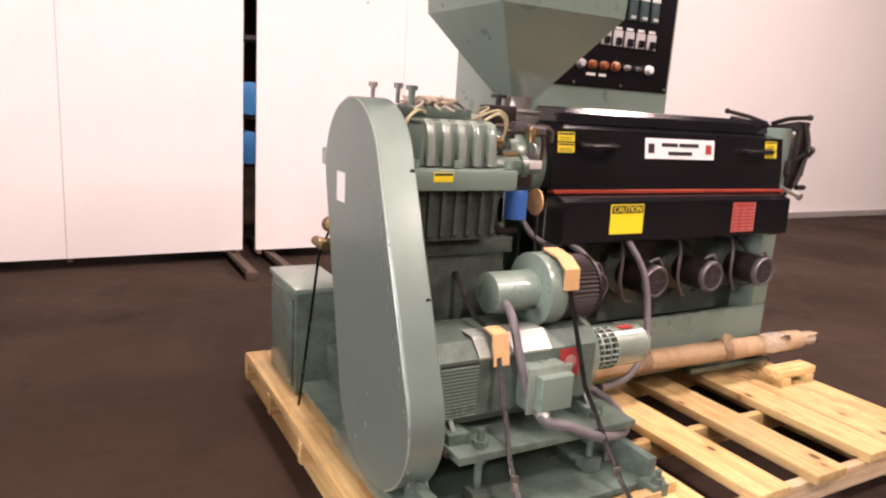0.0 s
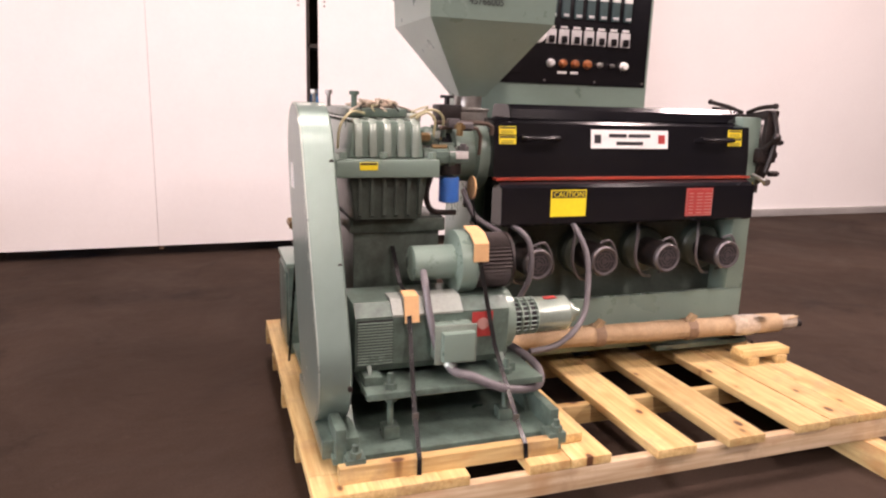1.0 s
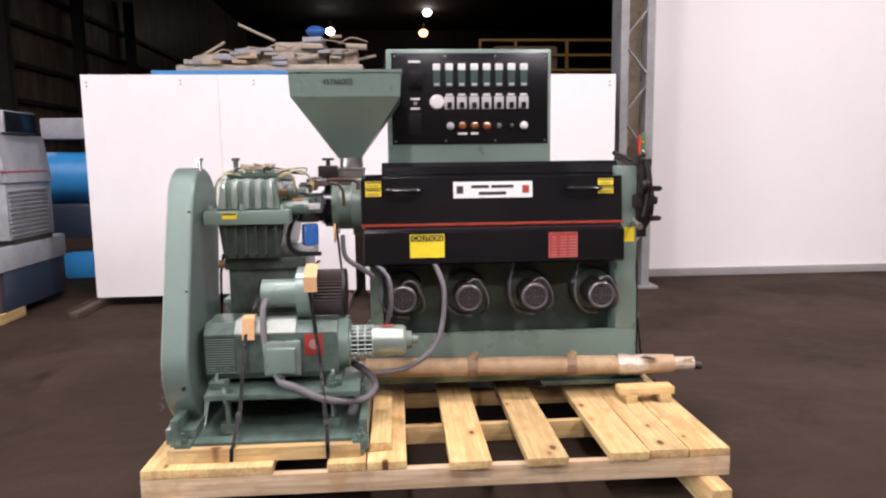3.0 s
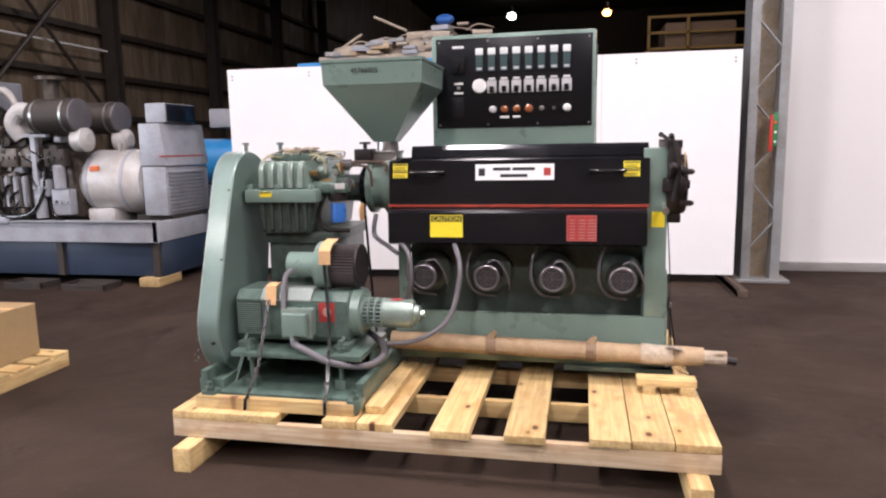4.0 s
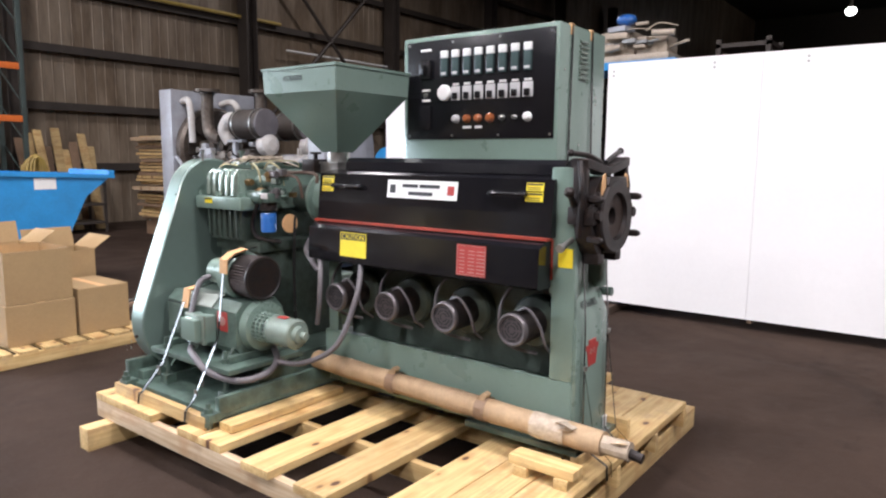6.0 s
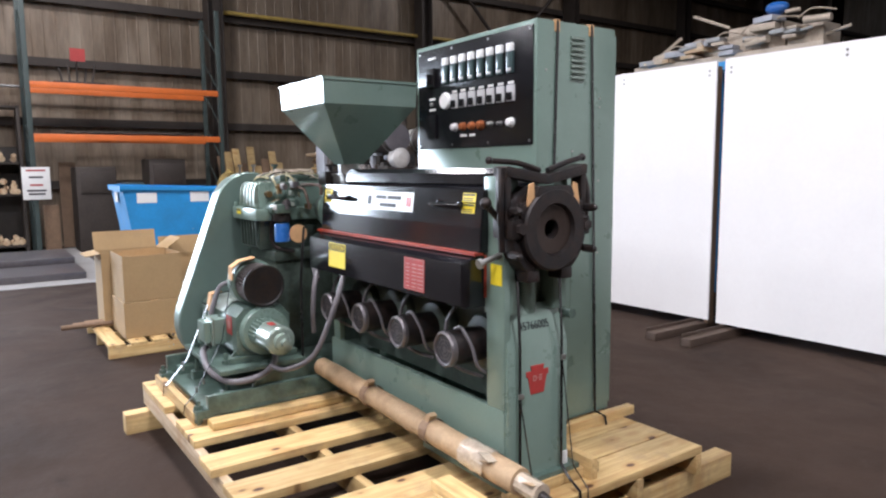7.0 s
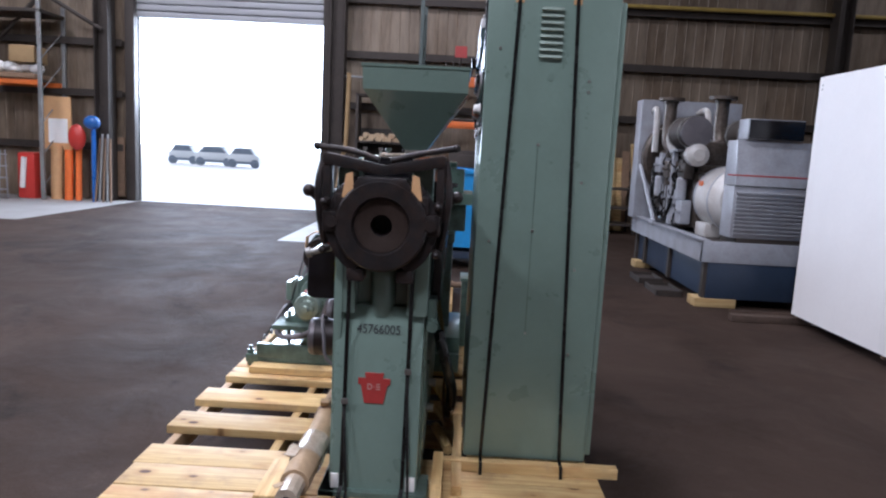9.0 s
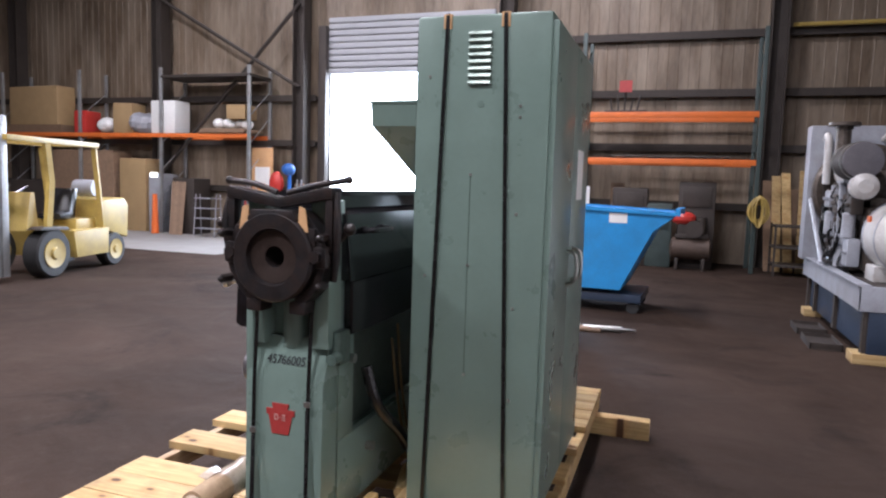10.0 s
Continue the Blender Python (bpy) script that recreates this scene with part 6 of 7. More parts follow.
for y0 in (5.38, 6.1):
    bm = B()
    lathe(bm, [(-3.52, 0.09), (-3.5, 0.16), (-3.44, 0.195), (-2.92, 0.195), (-2.90, 0.18)], (0, y0, 1.93), "x", 28)
    part("air_cleaner", bm, STEEL_D, gen, "dark drum air cleaner")
    bm = B()
    lathe(bm, [(-2.925, 0.19), (-2.89, 0.19), (-2.885, 0.17), (-2.885, 0.0)], (0, y0, 1.93), "x", 28)
    part("cleaner_cap", bm, CONDUIT, gen, "grey end cap")
    for xx in (-3.38, -3.0):
        bm = B()
        lathe(bm, [(xx - 0.015, 0.19), (xx - 0.015, 0.203), (xx + 0.015, 0.203), (xx + 0.015, 0.19)], (0, y0, 1.93), "x", 28)
        part("clamp_band", bm, STEEL, gen)
    bm = B()
    tube(bm, [(-3.48, y0, 1.95), (-3.66, y0, 2.0), (-3.78, y0, 1.86), (-3.72, y0 + 0.05, 1.7)], 0.10, 14, 5)
    part("intake_elbow", bm, CREAM_GEN, gen, "cream intake elbow")
    bm = B()
    lathe(bm, [(-2.98, 0.0), (-2.98, 0.13), (-2.84, 0.135), (-2.80, 0.07), (-2.80, 0.0)], (0, y0 + 0.02, 1.66), "x", 20)
    part("turbo_housing", bm, CREAM_GEN, gen)
bm = B()
box(bm, -4.5, -3.4, 5.6, 6.0, 1.5, 1.85, 0.06)
for k in range(5):
    cyl(bm, (-4.4 + 0.22 * k, 5.62, 1.70), (-4.4 + 0.22 * k, 5.42, 1.66), 0.06, seg=16)
part("manifold", bm, ENGINE, gen, "brown exhaust manifold")
bm = B()
tube(bm, [(GX0 + 0.30, 5.35, 2.28), (GX0 + 0.45, 5.34, 2.30), (GX0 + 0.52, 5.34, 2.15), (GX0 + 0.54, 5.34, 1.7)], 0.045, 12, 5)
part("coolant_pipe", bm, CREAM_GEN, gen)
bm = B()
tube(bm, [(GX0 + 0.30, 6.0, 2.28), (GX0 + 0.6, 6.0, 2.30), (GX0 + 0.75, 6.0, 2.1), (GX0 + 0.8, 6.0, 1.7)], 0.045, 12, 5)
part("coolant_pipe", bm, CREAM_GEN, gen)
# alternator and control housing
bm = B()
lathe(bm, [(-3.10, 0.10), (-3.08, 0.32), (-2.98, 0.38), (-2.48, 0.38), (-2.32, 0.30), (-2.28, 0.0)], (0, 5.82, 1.16), "x", 36)
box(bm, -3.0, -2.65, 5.5, 6.1, 0.70, 0.86, 0.02)
alt = part("alternator", bm, CREAM_GEN, gen, "cream rounded alternator")
for x in (-2.96, -2.50):
    bm = B()
    lathe(bm, [(x - 0.02, 0.375), (x - 0.02, 0.386), (x + 0.02, 0.386), (x + 0.02, 0.375)], (0, 5.82, 1.16), "x", 36)
    part("flange_ring", bm, GREY_GEN, alt)
bm = B()
box(bm, -2.90, -2.78, 5.458, 5.475, 1.30, 1.36, 0.003)
part("sticker", bm, ORANGE_P, alt, "small orange sticker")
bm = B()
tube(bm, [(-2.66, 5.7, 1.50), (-2.66, 5.7, 1.62), (-2.60, 5.7, 1.62), (-2.60, 5.7, 1.50)], 0.015, 8, 1)
part("lifting_eye", bm, CREAM_GEN, gen)
bm = B()
box(bm, -2.26, -1.960, 5.52, 6.42, 0.78, 1.34, 0.015)
lo = part("control_housing", bm, GREY_GEN, gen, "light grey louvred control housing")
bm = B()
prism(bm, [(-2.27, 1.35), (-1.940, 1.35), (-2.000, 1.83), (-2.27, 1.83)], "y", 5.52, 6.42, 0.012)
part("control_box_top", bm, GREY_GEN, gen)
bm = B()
box(bm, -2.22, -1.960, 5.60, 6.2, 1.84, 2.06, 0.012)
part("switch_box", bm, GREY_GEN, gen)
bm = B()
box(bm, -1.958, -1.945, 5.61, 6.19, 1.85, 2.05, 0.004)
part("dark_window", bm, PANEL, gen)
for k in range(11):
    bm = B()
    z = 0.84 + k * 0.044
    prism(bm, [(-1.962, z), (-1.935, z - 0.004), (-1.940, z - 0.024), (-1.962, z - 0.02)], "y", 5.55, 6.28)
    part("louvre", bm, GREY_GEN, lo, smooth=False)
bm = B()
box(bm, -1.976, -1.950, 5.44, 6.34, 1.45, 1.465)
part("red_stripe", bm, RED, gen, "thin red stripe")
bm = B()
box(bm, GX0 + 0.2, GX1, GY0 + 0.2, GY1 - 0.2, 0.66, 0.70)
part("deck", bm, STEEL_D, gen)
bm = B()
box(bm, -2.43, -1.96, 5.6, 6.35, 0.70, 0.78)
part("housing_base", bm, STEEL_D, gen)
for x in (-4.8, -2.2):
    bm = B()
    box(bm, x, x + 0.25, GY0 - 0.03, GY0 + 0.42, 0.0, 0.10, 0.008)
    solid("timber_block", bm, WOOD, "pale timber block under the generator skid", "timber", "blocks under the generator")
for x, w in ((-3.75, 0.5), (-3.0, 0.55)):
    tray = thing("drip_tray", (x, 5.1, 0), "shallow rusty steel drip tray on the floor", "tray", "drip trays")
    bm = B()
    box(bm, x, x + w, 4.95, 5.25, 0.03, 0.035)
    for a in ((x, x + 0.01, 4.95, 5.25), (x + w - 0.01, x + w, 4.95, 5.25), (x, x + w, 4.95, 4.96), (x, x + w, 5.24, 5.25)):
        box(bm, *a, 0.0, 0.07)
    part("pan", bm, STEEL_D, tray, smooth=False)

# blue compressor and beige machinery behind the screens
cmp_ = thing("blue_tank", (-2.6, 8.0, 0), "blue horizontal tank on legs behind the white screens", "tank")
bm = B()
lathe(bm, [(-3.4, 0.2), (-3.35, 0.34), (-1.7, 0.34), (-1.65, 0.2)], (0, 8.2, 1.35), "x", 28)
part("shell", bm, BLUE_BIN, cmp_)
for x in (-3.1, -2.0):
    bm = B()
    box(bm, x, x + 0.1, 7.95, 8.45, 0, 1.1)
    part("leg", bm, STEEL_D, cmp_, smooth=False)
bm = B()
box(bm, -3.1, -2.0, 7.9, 8.5, 0.55, 1.0, 0.03)
part("lower_body", bm, DARKBLUE, cmp_)
bm = B()
box(bm, -2.75, -1.9, 7.9, 8.5, 1.85, 2.12, 0.02)
part("grey_bin", bm, GREY_GEN, cmp_)
bm = B()
box(bm, -2.6, -2.2, 7.9, 8.3, 0.0, 0.35, 0.05)
solid("small_blue_motor", bm, BLUE_BIN, "small blue pump motor on the floor", "pump")

mc = thing("beige_machine", (0.2, 8.1, 0), "blue frame carrying beige machine parts and cables", "machine")
bm = B()
box(bm, -1.25, 1.55, 7.75, 8.5, 2.60, 2.70, 0.01)
for x in (-1.15, 0.15, 1.42):
    box(bm, x, x + 0.12, 7.8, 7.92, 0, 2.6)
    box(bm, x, x + 0.12, 8.35, 8.47, 0, 2.6)
part("blue_frame", bm, BLUE_BIN, mc, "blue painted steel frame")
rng = random.Random(5)
bm = B()
box(bm, -0.95, 1.45, 7.80, 8.45, 2.70, 2.78, 0.02)
part("bed", bm, BEIGE, mc)
for x0, x1, z1 in ((0.05, 0.62, 3.0), (0.65, 0.98, 2.95), (1.0, 1.38, 3.0), (-0.1, 0.1, 2.95), (0.3, 0.95, 3.08)):
    bm = B()
    box(bm, x0, x1, 7.85 + rng.uniform(0, 0.1), 8.3, 2.76, z1, 0.02)
    part("unit", bm, BEIGE, mc)
bm = B()
lathe(bm, [(2.78, 0.30), (2.86, 0.32), (2.90, 0.30), (2.93, 0.2)], (-0.5, 8.1, 0), "z", 28)
part("turntable", bm, BEIGE, mc)
for k in range(34):
    bm = B()
    x = rng.uniform(-0.75, 1.35)
    top = 2.84 + 0.30 * max(0.0, min(1.0, (x + 0.6) / 1.3))
    s_ = rng.uniform(0.03, 0.09)
    z = rng.uniform(2.79, top)
    if k % 3 == 0:
        cyl(bm, (x - s_, 7.80, z), (x + s_ * 2, 7.80 + rng.uniform(-0.04, 0.1), z + rng.uniform(-0.03, 0.03)), s_ * 0.45, seg=12)
    else:
        box(bm, x - s_ * 1.6, x + s_ * 1.6, 7.76, 7.98, z - s_ * 0.4, z + s_ * 0.4, 0.006, turn=rng.uniform(-12, 12))
    part("fitting", bm, (BEIGE, BEIGE, GREY_GEN, STEEL_G, WOOD_P)[k % 5], mc)
for k in range(6):
    bm = B()
    x = -0.5 + 0.33 * k
    tube(bm, [(x, 7.85, 2.9 + 0.03 * k), (x + 0.16, 7.82, 2.97 + 0.03 * k), (x + rng.uniform(0.2, 0.45), 7.9, 2.93 + 0.03 * k)], 0.009, 6, 4)
    part("cable", bm, BEIGE, mc)
for a, b in (((-0.75, 7.95, 2.85), (-0.35, 7.95, 3.08)), ((-0.15, 7.9, 3.3), (0.3, 7.95, 3.1)), ((1.3, 8, 2.85), (1.62, 8.0, 2.92))):
    bm = B()
    tube(bm, [a, b], 0.018, 8, 1)
    part("arm", bm, BEIGE, mc)
bm = B()
ball(bm, (0.83, 8.0, 3.23), 0.13, 1.0, 0.7, 0.55)
cyl(bm, (0.83, 8.0, 3.0), (0.83, 8.0, 3.2), 0.03, seg=12)
part("blue_cap", bm, BLUE, mc)

# ---- blue tipping bin ----
binn = thing("tipping_bin", (-3.7, 2.9, 0), "bright blue steel self-tipping bin on castors", "bin")
MB = Matrix.Translation((-3.56, 2.05, 0)) @ Matrix.Rotation(radians(-3), 4, "Z")


def turned(bm, m=None):
    bmesh.ops.transform(bm, matrix=m or MB, verts=bm.verts)
    return bm


bm = B()
prism(bm, [(0.0, 1.33), (1.57, 1.28), (1.28, 1.05), (0.92, 0.30), (0.15, 0.30)], "x", -1.08, 0.0)
part("hopper_body", turned(bm), BLUE_BIN, binn)
bm = B()
for a in ((-1.10, 0.02, -0.03, 0.03), (-1.10, 0.02, 1.53, 1.59)):
    box(bm, *a, 1.28, 1.34)
for x in (-1.11, 0.0):
    prism(bm, [(-0.03, 1.30), (1.59, 1.25), (1.59, 1.29), (-0.03, 1.35)], "x", x - 0.01, x + 0.03)
part("rim", turned(bm), BLUE_BIN, binn)
bm = B()
box(bm, -1.05, -0.05, 0.05, 1.18, 0.14, 0.24, 0.01)
part("base_frame", turned(bm), DARKBLUE, binn)
for x in (-1.0, -0.12):
    for y in (0.12, 1.08):
        bm = B()
        cyl(bm, (x - 0.03, y, 0.075), (x + 0.03, y, 0.075), 0.075, seg=18)
        part("castor", turned(bm), TYRE, binn)
for y in (0.15, 0.75):
    bm = B()
    box(bm, -0.001, 0.003, y, y + 0.22, 1.14, 1.26)
    part("sticker", turned(bm), WHITE, binn, "white sticker")
bm = B()
box(bm, -0.7, -0.45, -0.003, 0.002, 1.14, 1.26)
part("sticker", turned(bm), WHITE, binn, "white sticker")
bm = B()
tube(bm, [(-2.31, 2.69, 0.032), (-2.37, 3.10, 0.032)], 0.032, 14, 1)
cyl(bm, (-2.37, 3.09, 0.032), (-2.39, 3.25, 0.032), 0.018, 0.012, seg=10)
solid("spare_screw", bm, STEEL, "short steel shaft lying on the floor", "shaft")

# ---- cardboard boxes on a small pallet ----
sp = thing("box_pallet", (-1.5, 2.0, 0), "pale timber pallet under cardboard boxes", "pallet")
for k in range(7):
    bm = B()
    y = 1.40 + k * 0.172
    box(bm, -2.05, -0.89, y, y + 0.13, 0.095, 0.115, 0.002)
    part("slat", bm, WOOD_X, sp)
for x in (-2.04, -1.5, -0.93):
    bm = B()
    box(bm, x, x + 0.04, 1.40, 2.56, 0.005, 0.095, 0.002)
    part("stringer", bm, WOOD, sp)


def carton(x0, x1, y0, y1, z0, z1, open_top, label, flaps=True):
    ob = thing("cardboard_box", ((x0 + x1) / 2, (y0 + y1) / 2, z0), label, "box", "cardboard boxes")
    bm = B()
    if open_top:
        t = 0.005
        for a in ((x0, x0 + t, y0, y1), (x1 - t, x1, y0, y1), (x0 + t, x1 - t, y0, y0 + t), (x0 + t, x1 - t, y1 - t, y1)):
            w_ = B()
            box(w_, *a, z0, z1)
            part("carton_wall", w_, CARDB, ob, smooth=False)
        box(bm, x0 + t, x1 - t, y0 + t, y1 - t, z0, z0 + t)
    else:
        box(bm, x0, x1, y0, y1, z0, z1, 0.006)
    part("carton", bm, CARDB, ob, smooth=False)
    if open_top and not flaps:
        bm = B()
        box(bm, x0 + 0.008, x1 - 0.008, y0 + 0.008, y1 - 0.008, z1 - 0.14, z1 - 0.13)
        part("packed_sheet", bm, CARDB_E, ob, smooth=False)
    elif open_top:
        for pts, ax, a0, a1 in (([(y1, z1), (y1 + 0.14, z1 + 0.10), (y1 + 0.14, z1 + 0.105), (y1, z1 + 0.006)], "x", x0, x1),
                                ([(y0, z1), (y0 - 0.12, z1 - 0.02), (y0 - 0.12, z1 - 0.015), (y0, z1 + 0.006)], "x", x0, x1),
                                ([(x0, z1), (x0 - 0.05, z1 + 0.17), (x0 - 0.045, z1 + 0.17), (x0 + 0.005, z1)], "y", y0, y1)):
            bm = B()
            prism(bm, pts, ax, a0, a1)
            part("flap", bm, CARDB, ob, smooth=False)
    else:
        bm = B()
        box(bm, x0 + 0.003, x1 - 0.003, (y0 + y1) / 2 - 0.03, (y0 + y1) / 2 + 0.03, z1, z1 + 0.0008)
        part("tape", bm, CARDB_E, ob)
    return ob


carton(-1.62, -1.05, 1.56, 2.05, 0.116, 0.42, False, "brown cardboard box on the pallet")
carton(-1.60, -1.06, 1.57, 2.04, 0.425, 0.81, True, "open brown cardboard box stacked on another", False)
carton(-1.58, -1.04, 2.07, 2.47, 0.116, 0.48, False, "low brown cardboard box on the pallet")
carton(-2.02, -1.66, 1.50, 2.05, 0.116, 0.78, True, "open cardboard box with raised flaps")
carton(-2.02, -1.64, 2.08, 2.5, 0.116, 0.70, True, "open cardboard box with raised flaps beside the stack")
for k in range(3):
    bm = B()
    tube(bm, [(-1.68 - 0.05 * k, 1.15 + 0.1 * k, 0.15), (-1.62 - 0.05 * k, 2.95 - 0.1 * k, 0.15)], 0.022, 8, 1)
    solid("steel_bar", bm, WOOD_OLD, "rusty steel bar lying across the pallet", "bar", "rusty bars")

# ---- pallet rack on the west wall ----
def rack(y0, y1, x, levels, top, mat_up, label, depth=1.05, mid=()):
    ob = thing("pallet_rack", (x - depth / 2, (y0 + y1) / 2, 0), label, "rack")
    for y in (y0, y1, *mid):
        for xx in (x, x - depth):
            bm = B()
            box(bm, xx - 0.07, xx, y - 0.04, y + 0.04, 0, top, 0.004)
            part("upright", bm, mat_up, ob)
        z = 0.3
        while z < top - 0.8:
            bm = B()
            tube(bm, [(x - 0.03, y, z), (x - depth + 0.03, y, z + 0.7)], 0.015, 6, 1)
            part("side_brace", bm, mat_up, ob)
            z += 0.7
    for z in levels:
        for xx in (x + 0.005, x - depth + 0.05):
            bm = B()
            box(bm, xx - 0.045, xx, y0 + 0.04, y1 - 0.04, z - 0.055, z + 0.055, 0.004)
            part("beam", bm, ORANGE, ob, "orange rack beam")
    return ob


rack(1.62, 5.0, -9.2, (2.14, 3.06), 4.7, RACK_G, "dark pallet rack with two orange beam levels")
bm = B()
for k in range(7):
    tube(bm, [(-9.5 - 0.08 * k, 2.2 + 0.1 * k, 2.24), (-9.5 - 0.08 * k, 4.5 - 0.05 * k, 2.24)], 0.025, 7, 1)
solid("pipe_lengths", bm, STEEL_D, "dark pipe lengths lying on the rack", "pipe", kind="stuff")
for y0, y1, z1, mat, nm, lb in ((2.3, 3.0, 1.6, STEEL_D, "dark_cabinet", "dark steel cabinet under the rack"), (3.0, 3.5, 1.3, RACK_G, "dark_machine", "dark machine stored under the rack"), (3.6, 4.3, 1.75, STEEL_D, "welding_unit", "dark welding unit under the rack")):
    bm = B()
    box(bm, -10.1, -9.4, y0, y1, 0, z1, 0.03)
    box(bm, -9.4, -9.37, y0 + 0.08, y1 - 0.08, z1 - 0.5, z1 - 0.1, 0.01)
    solid(nm, bm, mat, lb, "equipment")
comp = thing("air_compressor", (-9.3, 3.9, 0), "old brown air compressor with a red motor cover", "compressor")
bm = B()
lathe(bm, [(3.48, 0.10), (3.52, 0.22), (4.22, 0.22), (4.26, 0.10)], (-9.25, 0, 0.42), "y", 24)
part("tank", bm, RUST, comp)
for y in (3.62, 4.12):
    bm = B()
    box(bm, -9.45, -9.05, y - 0.03, y + 0.03, 0.0, 0.24, 0.006)
    part("foot", bm, STEEL_D, comp)
bm = B()
ball(bm, (-9.25, 3.72, 1.02), 0.19, 1.0, 1.25, 0.75)
part("motor_cover", bm, RED_P, comp, "red motor cover")
bm = B()
box(bm, -9.4, -9.1, 3.58, 4.18, 0.63, 0.72, 0.01)
cyl(bm, (-9.25, 4.05, 0.70), (-9.25, 4.05, 1.05), 0.10, seg=18)
cyl(bm, (-9.05, 3.92, 0.82), (-9.02, 3.92, 0.82), 0.17, seg=24)
box(bm, -9.35, -9.15, 3.62, 3.84, 0.70, 0.92, 0.02)
part("pump", bm, STEEL_D, comp)
bm = B()
for k in range(5):
    tube(bm, [(-9.4, 2.2 + 0.12 * k, 3.12), (-9.42, 2.15 + 0.15 * k, 3.4 + 0.08 * (k % 3))], 0.02, 6, 1)
box(bm, -9.7, -9.3, 2.05, 2.9, 3.11, 3.16, 0.01)
solid("tool_stand", bm, STEEL_D, "dark tool stand on the upper beam", "tool stand")
bm = B()
box(bm, -9.30, -9.29, 2.33, 2.58, 3.52, 3.75)
solid("pink_sign", bm, RED, "faded red sign on the tool stand", "sign", smooth=False)
sg = thing("notice_sign", (-9.15, 1.62, 1.3), "white notice board with red bars hung on the rack", "sign")
bm = B()
box(bm, -9.17, -9.155, 1.42, 1.86, 1.02, 1.60, 0.004)
part("board", bm, WHITE, sg)
for z, w, m_ in ((1.54, 0.30, RED), (1.42, 0.22, INK), (1.28, 0.2, RED), (1.18, 0.3, INK), (1.12, 0.26, INK)):
    bm = B()
    box(bm, -9.156, -9.153, 1.64 - w / 2, 1.64 + w / 2, z - 0.016, z + 0.016)
    part("text_bar", bm, m_, sg)

# wooden shelf with stubs, leaning pole
sh = thing("stub_shelf", (-10.35, 0.85, 0), "dark shelf rack filled with pale round timber ends", "shelf")
for y in (0.18, 1.5):
    bm = B()
    box(bm, -10.6, -10.1, y - 0.03, y + 0.03, 0, 2.75, 0.004)
    part("side", bm, STEEL_D, sh)
for z in (0.12, 1.08, 1.68, 2.72):
    bm = B()
    box(bm, -10.6, -10.1, 0.18, 1.5, z - 0.02, z + 0.02, 0.003)
    part("shelf_board", bm, STEEL_D, sh)
bm = B()
box(bm, -10.64, -10.602, 0.15, 1.53, 0.0, 2.0)
part("back_panel", bm, ROOF, sh, smooth=False)
rng = random.Random(9)
bm = B()
for z, n in ((0.14, 30), (1.10, 52), (1.70, 34)):
    for k in range(n):
        y, r = rng.uniform(0.28, 1.42), rng.uniform(0.035, 0.06)
        zz = z + r + rng.choice((0, 0.09, 0.18) if 0.5 < z < 1.5 else (0, 0, 0.08))
        cyl(bm, (-10.45, y, zz), (-10.06 - rng.uniform(0, 0.1), y, zz), r, seg=10)
solid("timber_stubs", bm, WOOD_P, "pale stubby bar ends lying on the shelves", "stubs", kind="stuff")
bm = B()
tube(bm, [(-10.15, -0.30, 0.05), (-10.3, -0.15, 1.3), (-10.25, -0.08, 1.6), (-10.35, -0.06, 3.2)], 0.05, 10, 5)
solid("leaning_tube", bm, CARDB, "long cardboard tube leaning on the siding", "tube")
bm = B()
box(bm, -10.6, -10.55, 2.15, 2.45, 0.0, 1.7)
solid("leaning_board", bm, WOOD_OLD, "tall brown board leaning on the siding", "board")
bm = B()
box(bm, -9.6, -9.5, 1.75, 2.0, 0.0, 0.9, 0.01, turn=12)
solid("leaning_board", bm, WOOD_OLD, "short brown board leaning beside the rack", "board")
for k in range(9):
    bm = B()
    y = 5.3 + k * 0.17
    h = rng.uniform(1.6, 2.2)
    tube(bm, [(-9.7 - rng.uniform(0, 0.2), y + rng.uniform(-0.1, 0.1), 0), (-10.35, y, h)], 0, 4, 1, flat=(0.17, 0.025))
    solid("leaning_plank", bm, WOOD_OLD if k % 3 == 0 else WOOD, "plank leaning on the siding", "plank", "leaning planks")
bm = B()
rng_h = random.Random(77)
for k in range(16):
    ry, rz = rng_h.uniform(0.05, 0.21), rng_h.uniform(0.14, 0.29)
    cx, cz = -9.188 + 0.018 * k, 1.22 + rng_h.uniform(-0.03, 0.03)
    tube(bm, [(cx, 5.05 + ry * math.sin(2 * math.pi * q / 18), cz + rz * math.cos(2 * math.pi * q / 18)) for q in range(19)], 0.016, 6, 1)
solid("hose_coil", bm, FORK_Y, "coil of yellow hose hung on the rack upright", "hose")
cart = thing("steel_cart", (-9.3, 5.8, 0), "low dark steel shelf cart", "cart")
for z in (0.2, 0.55, 0.95):
    bm = B()
    box(bm, -9.7, -9.0, 5.35, 6.3, z - 0.02, z + 0.02, 0.004)
    part("shelf", bm, STEEL_D, cart)
for x in (-9.7, -9.05):
    for y in (5.35, 6.26):
        bm = B()
        box(bm, x, x + 0.04, y, y + 0.04, 0, 1.0)
        part("post", bm, STEEL_D, cart, smooth=False)
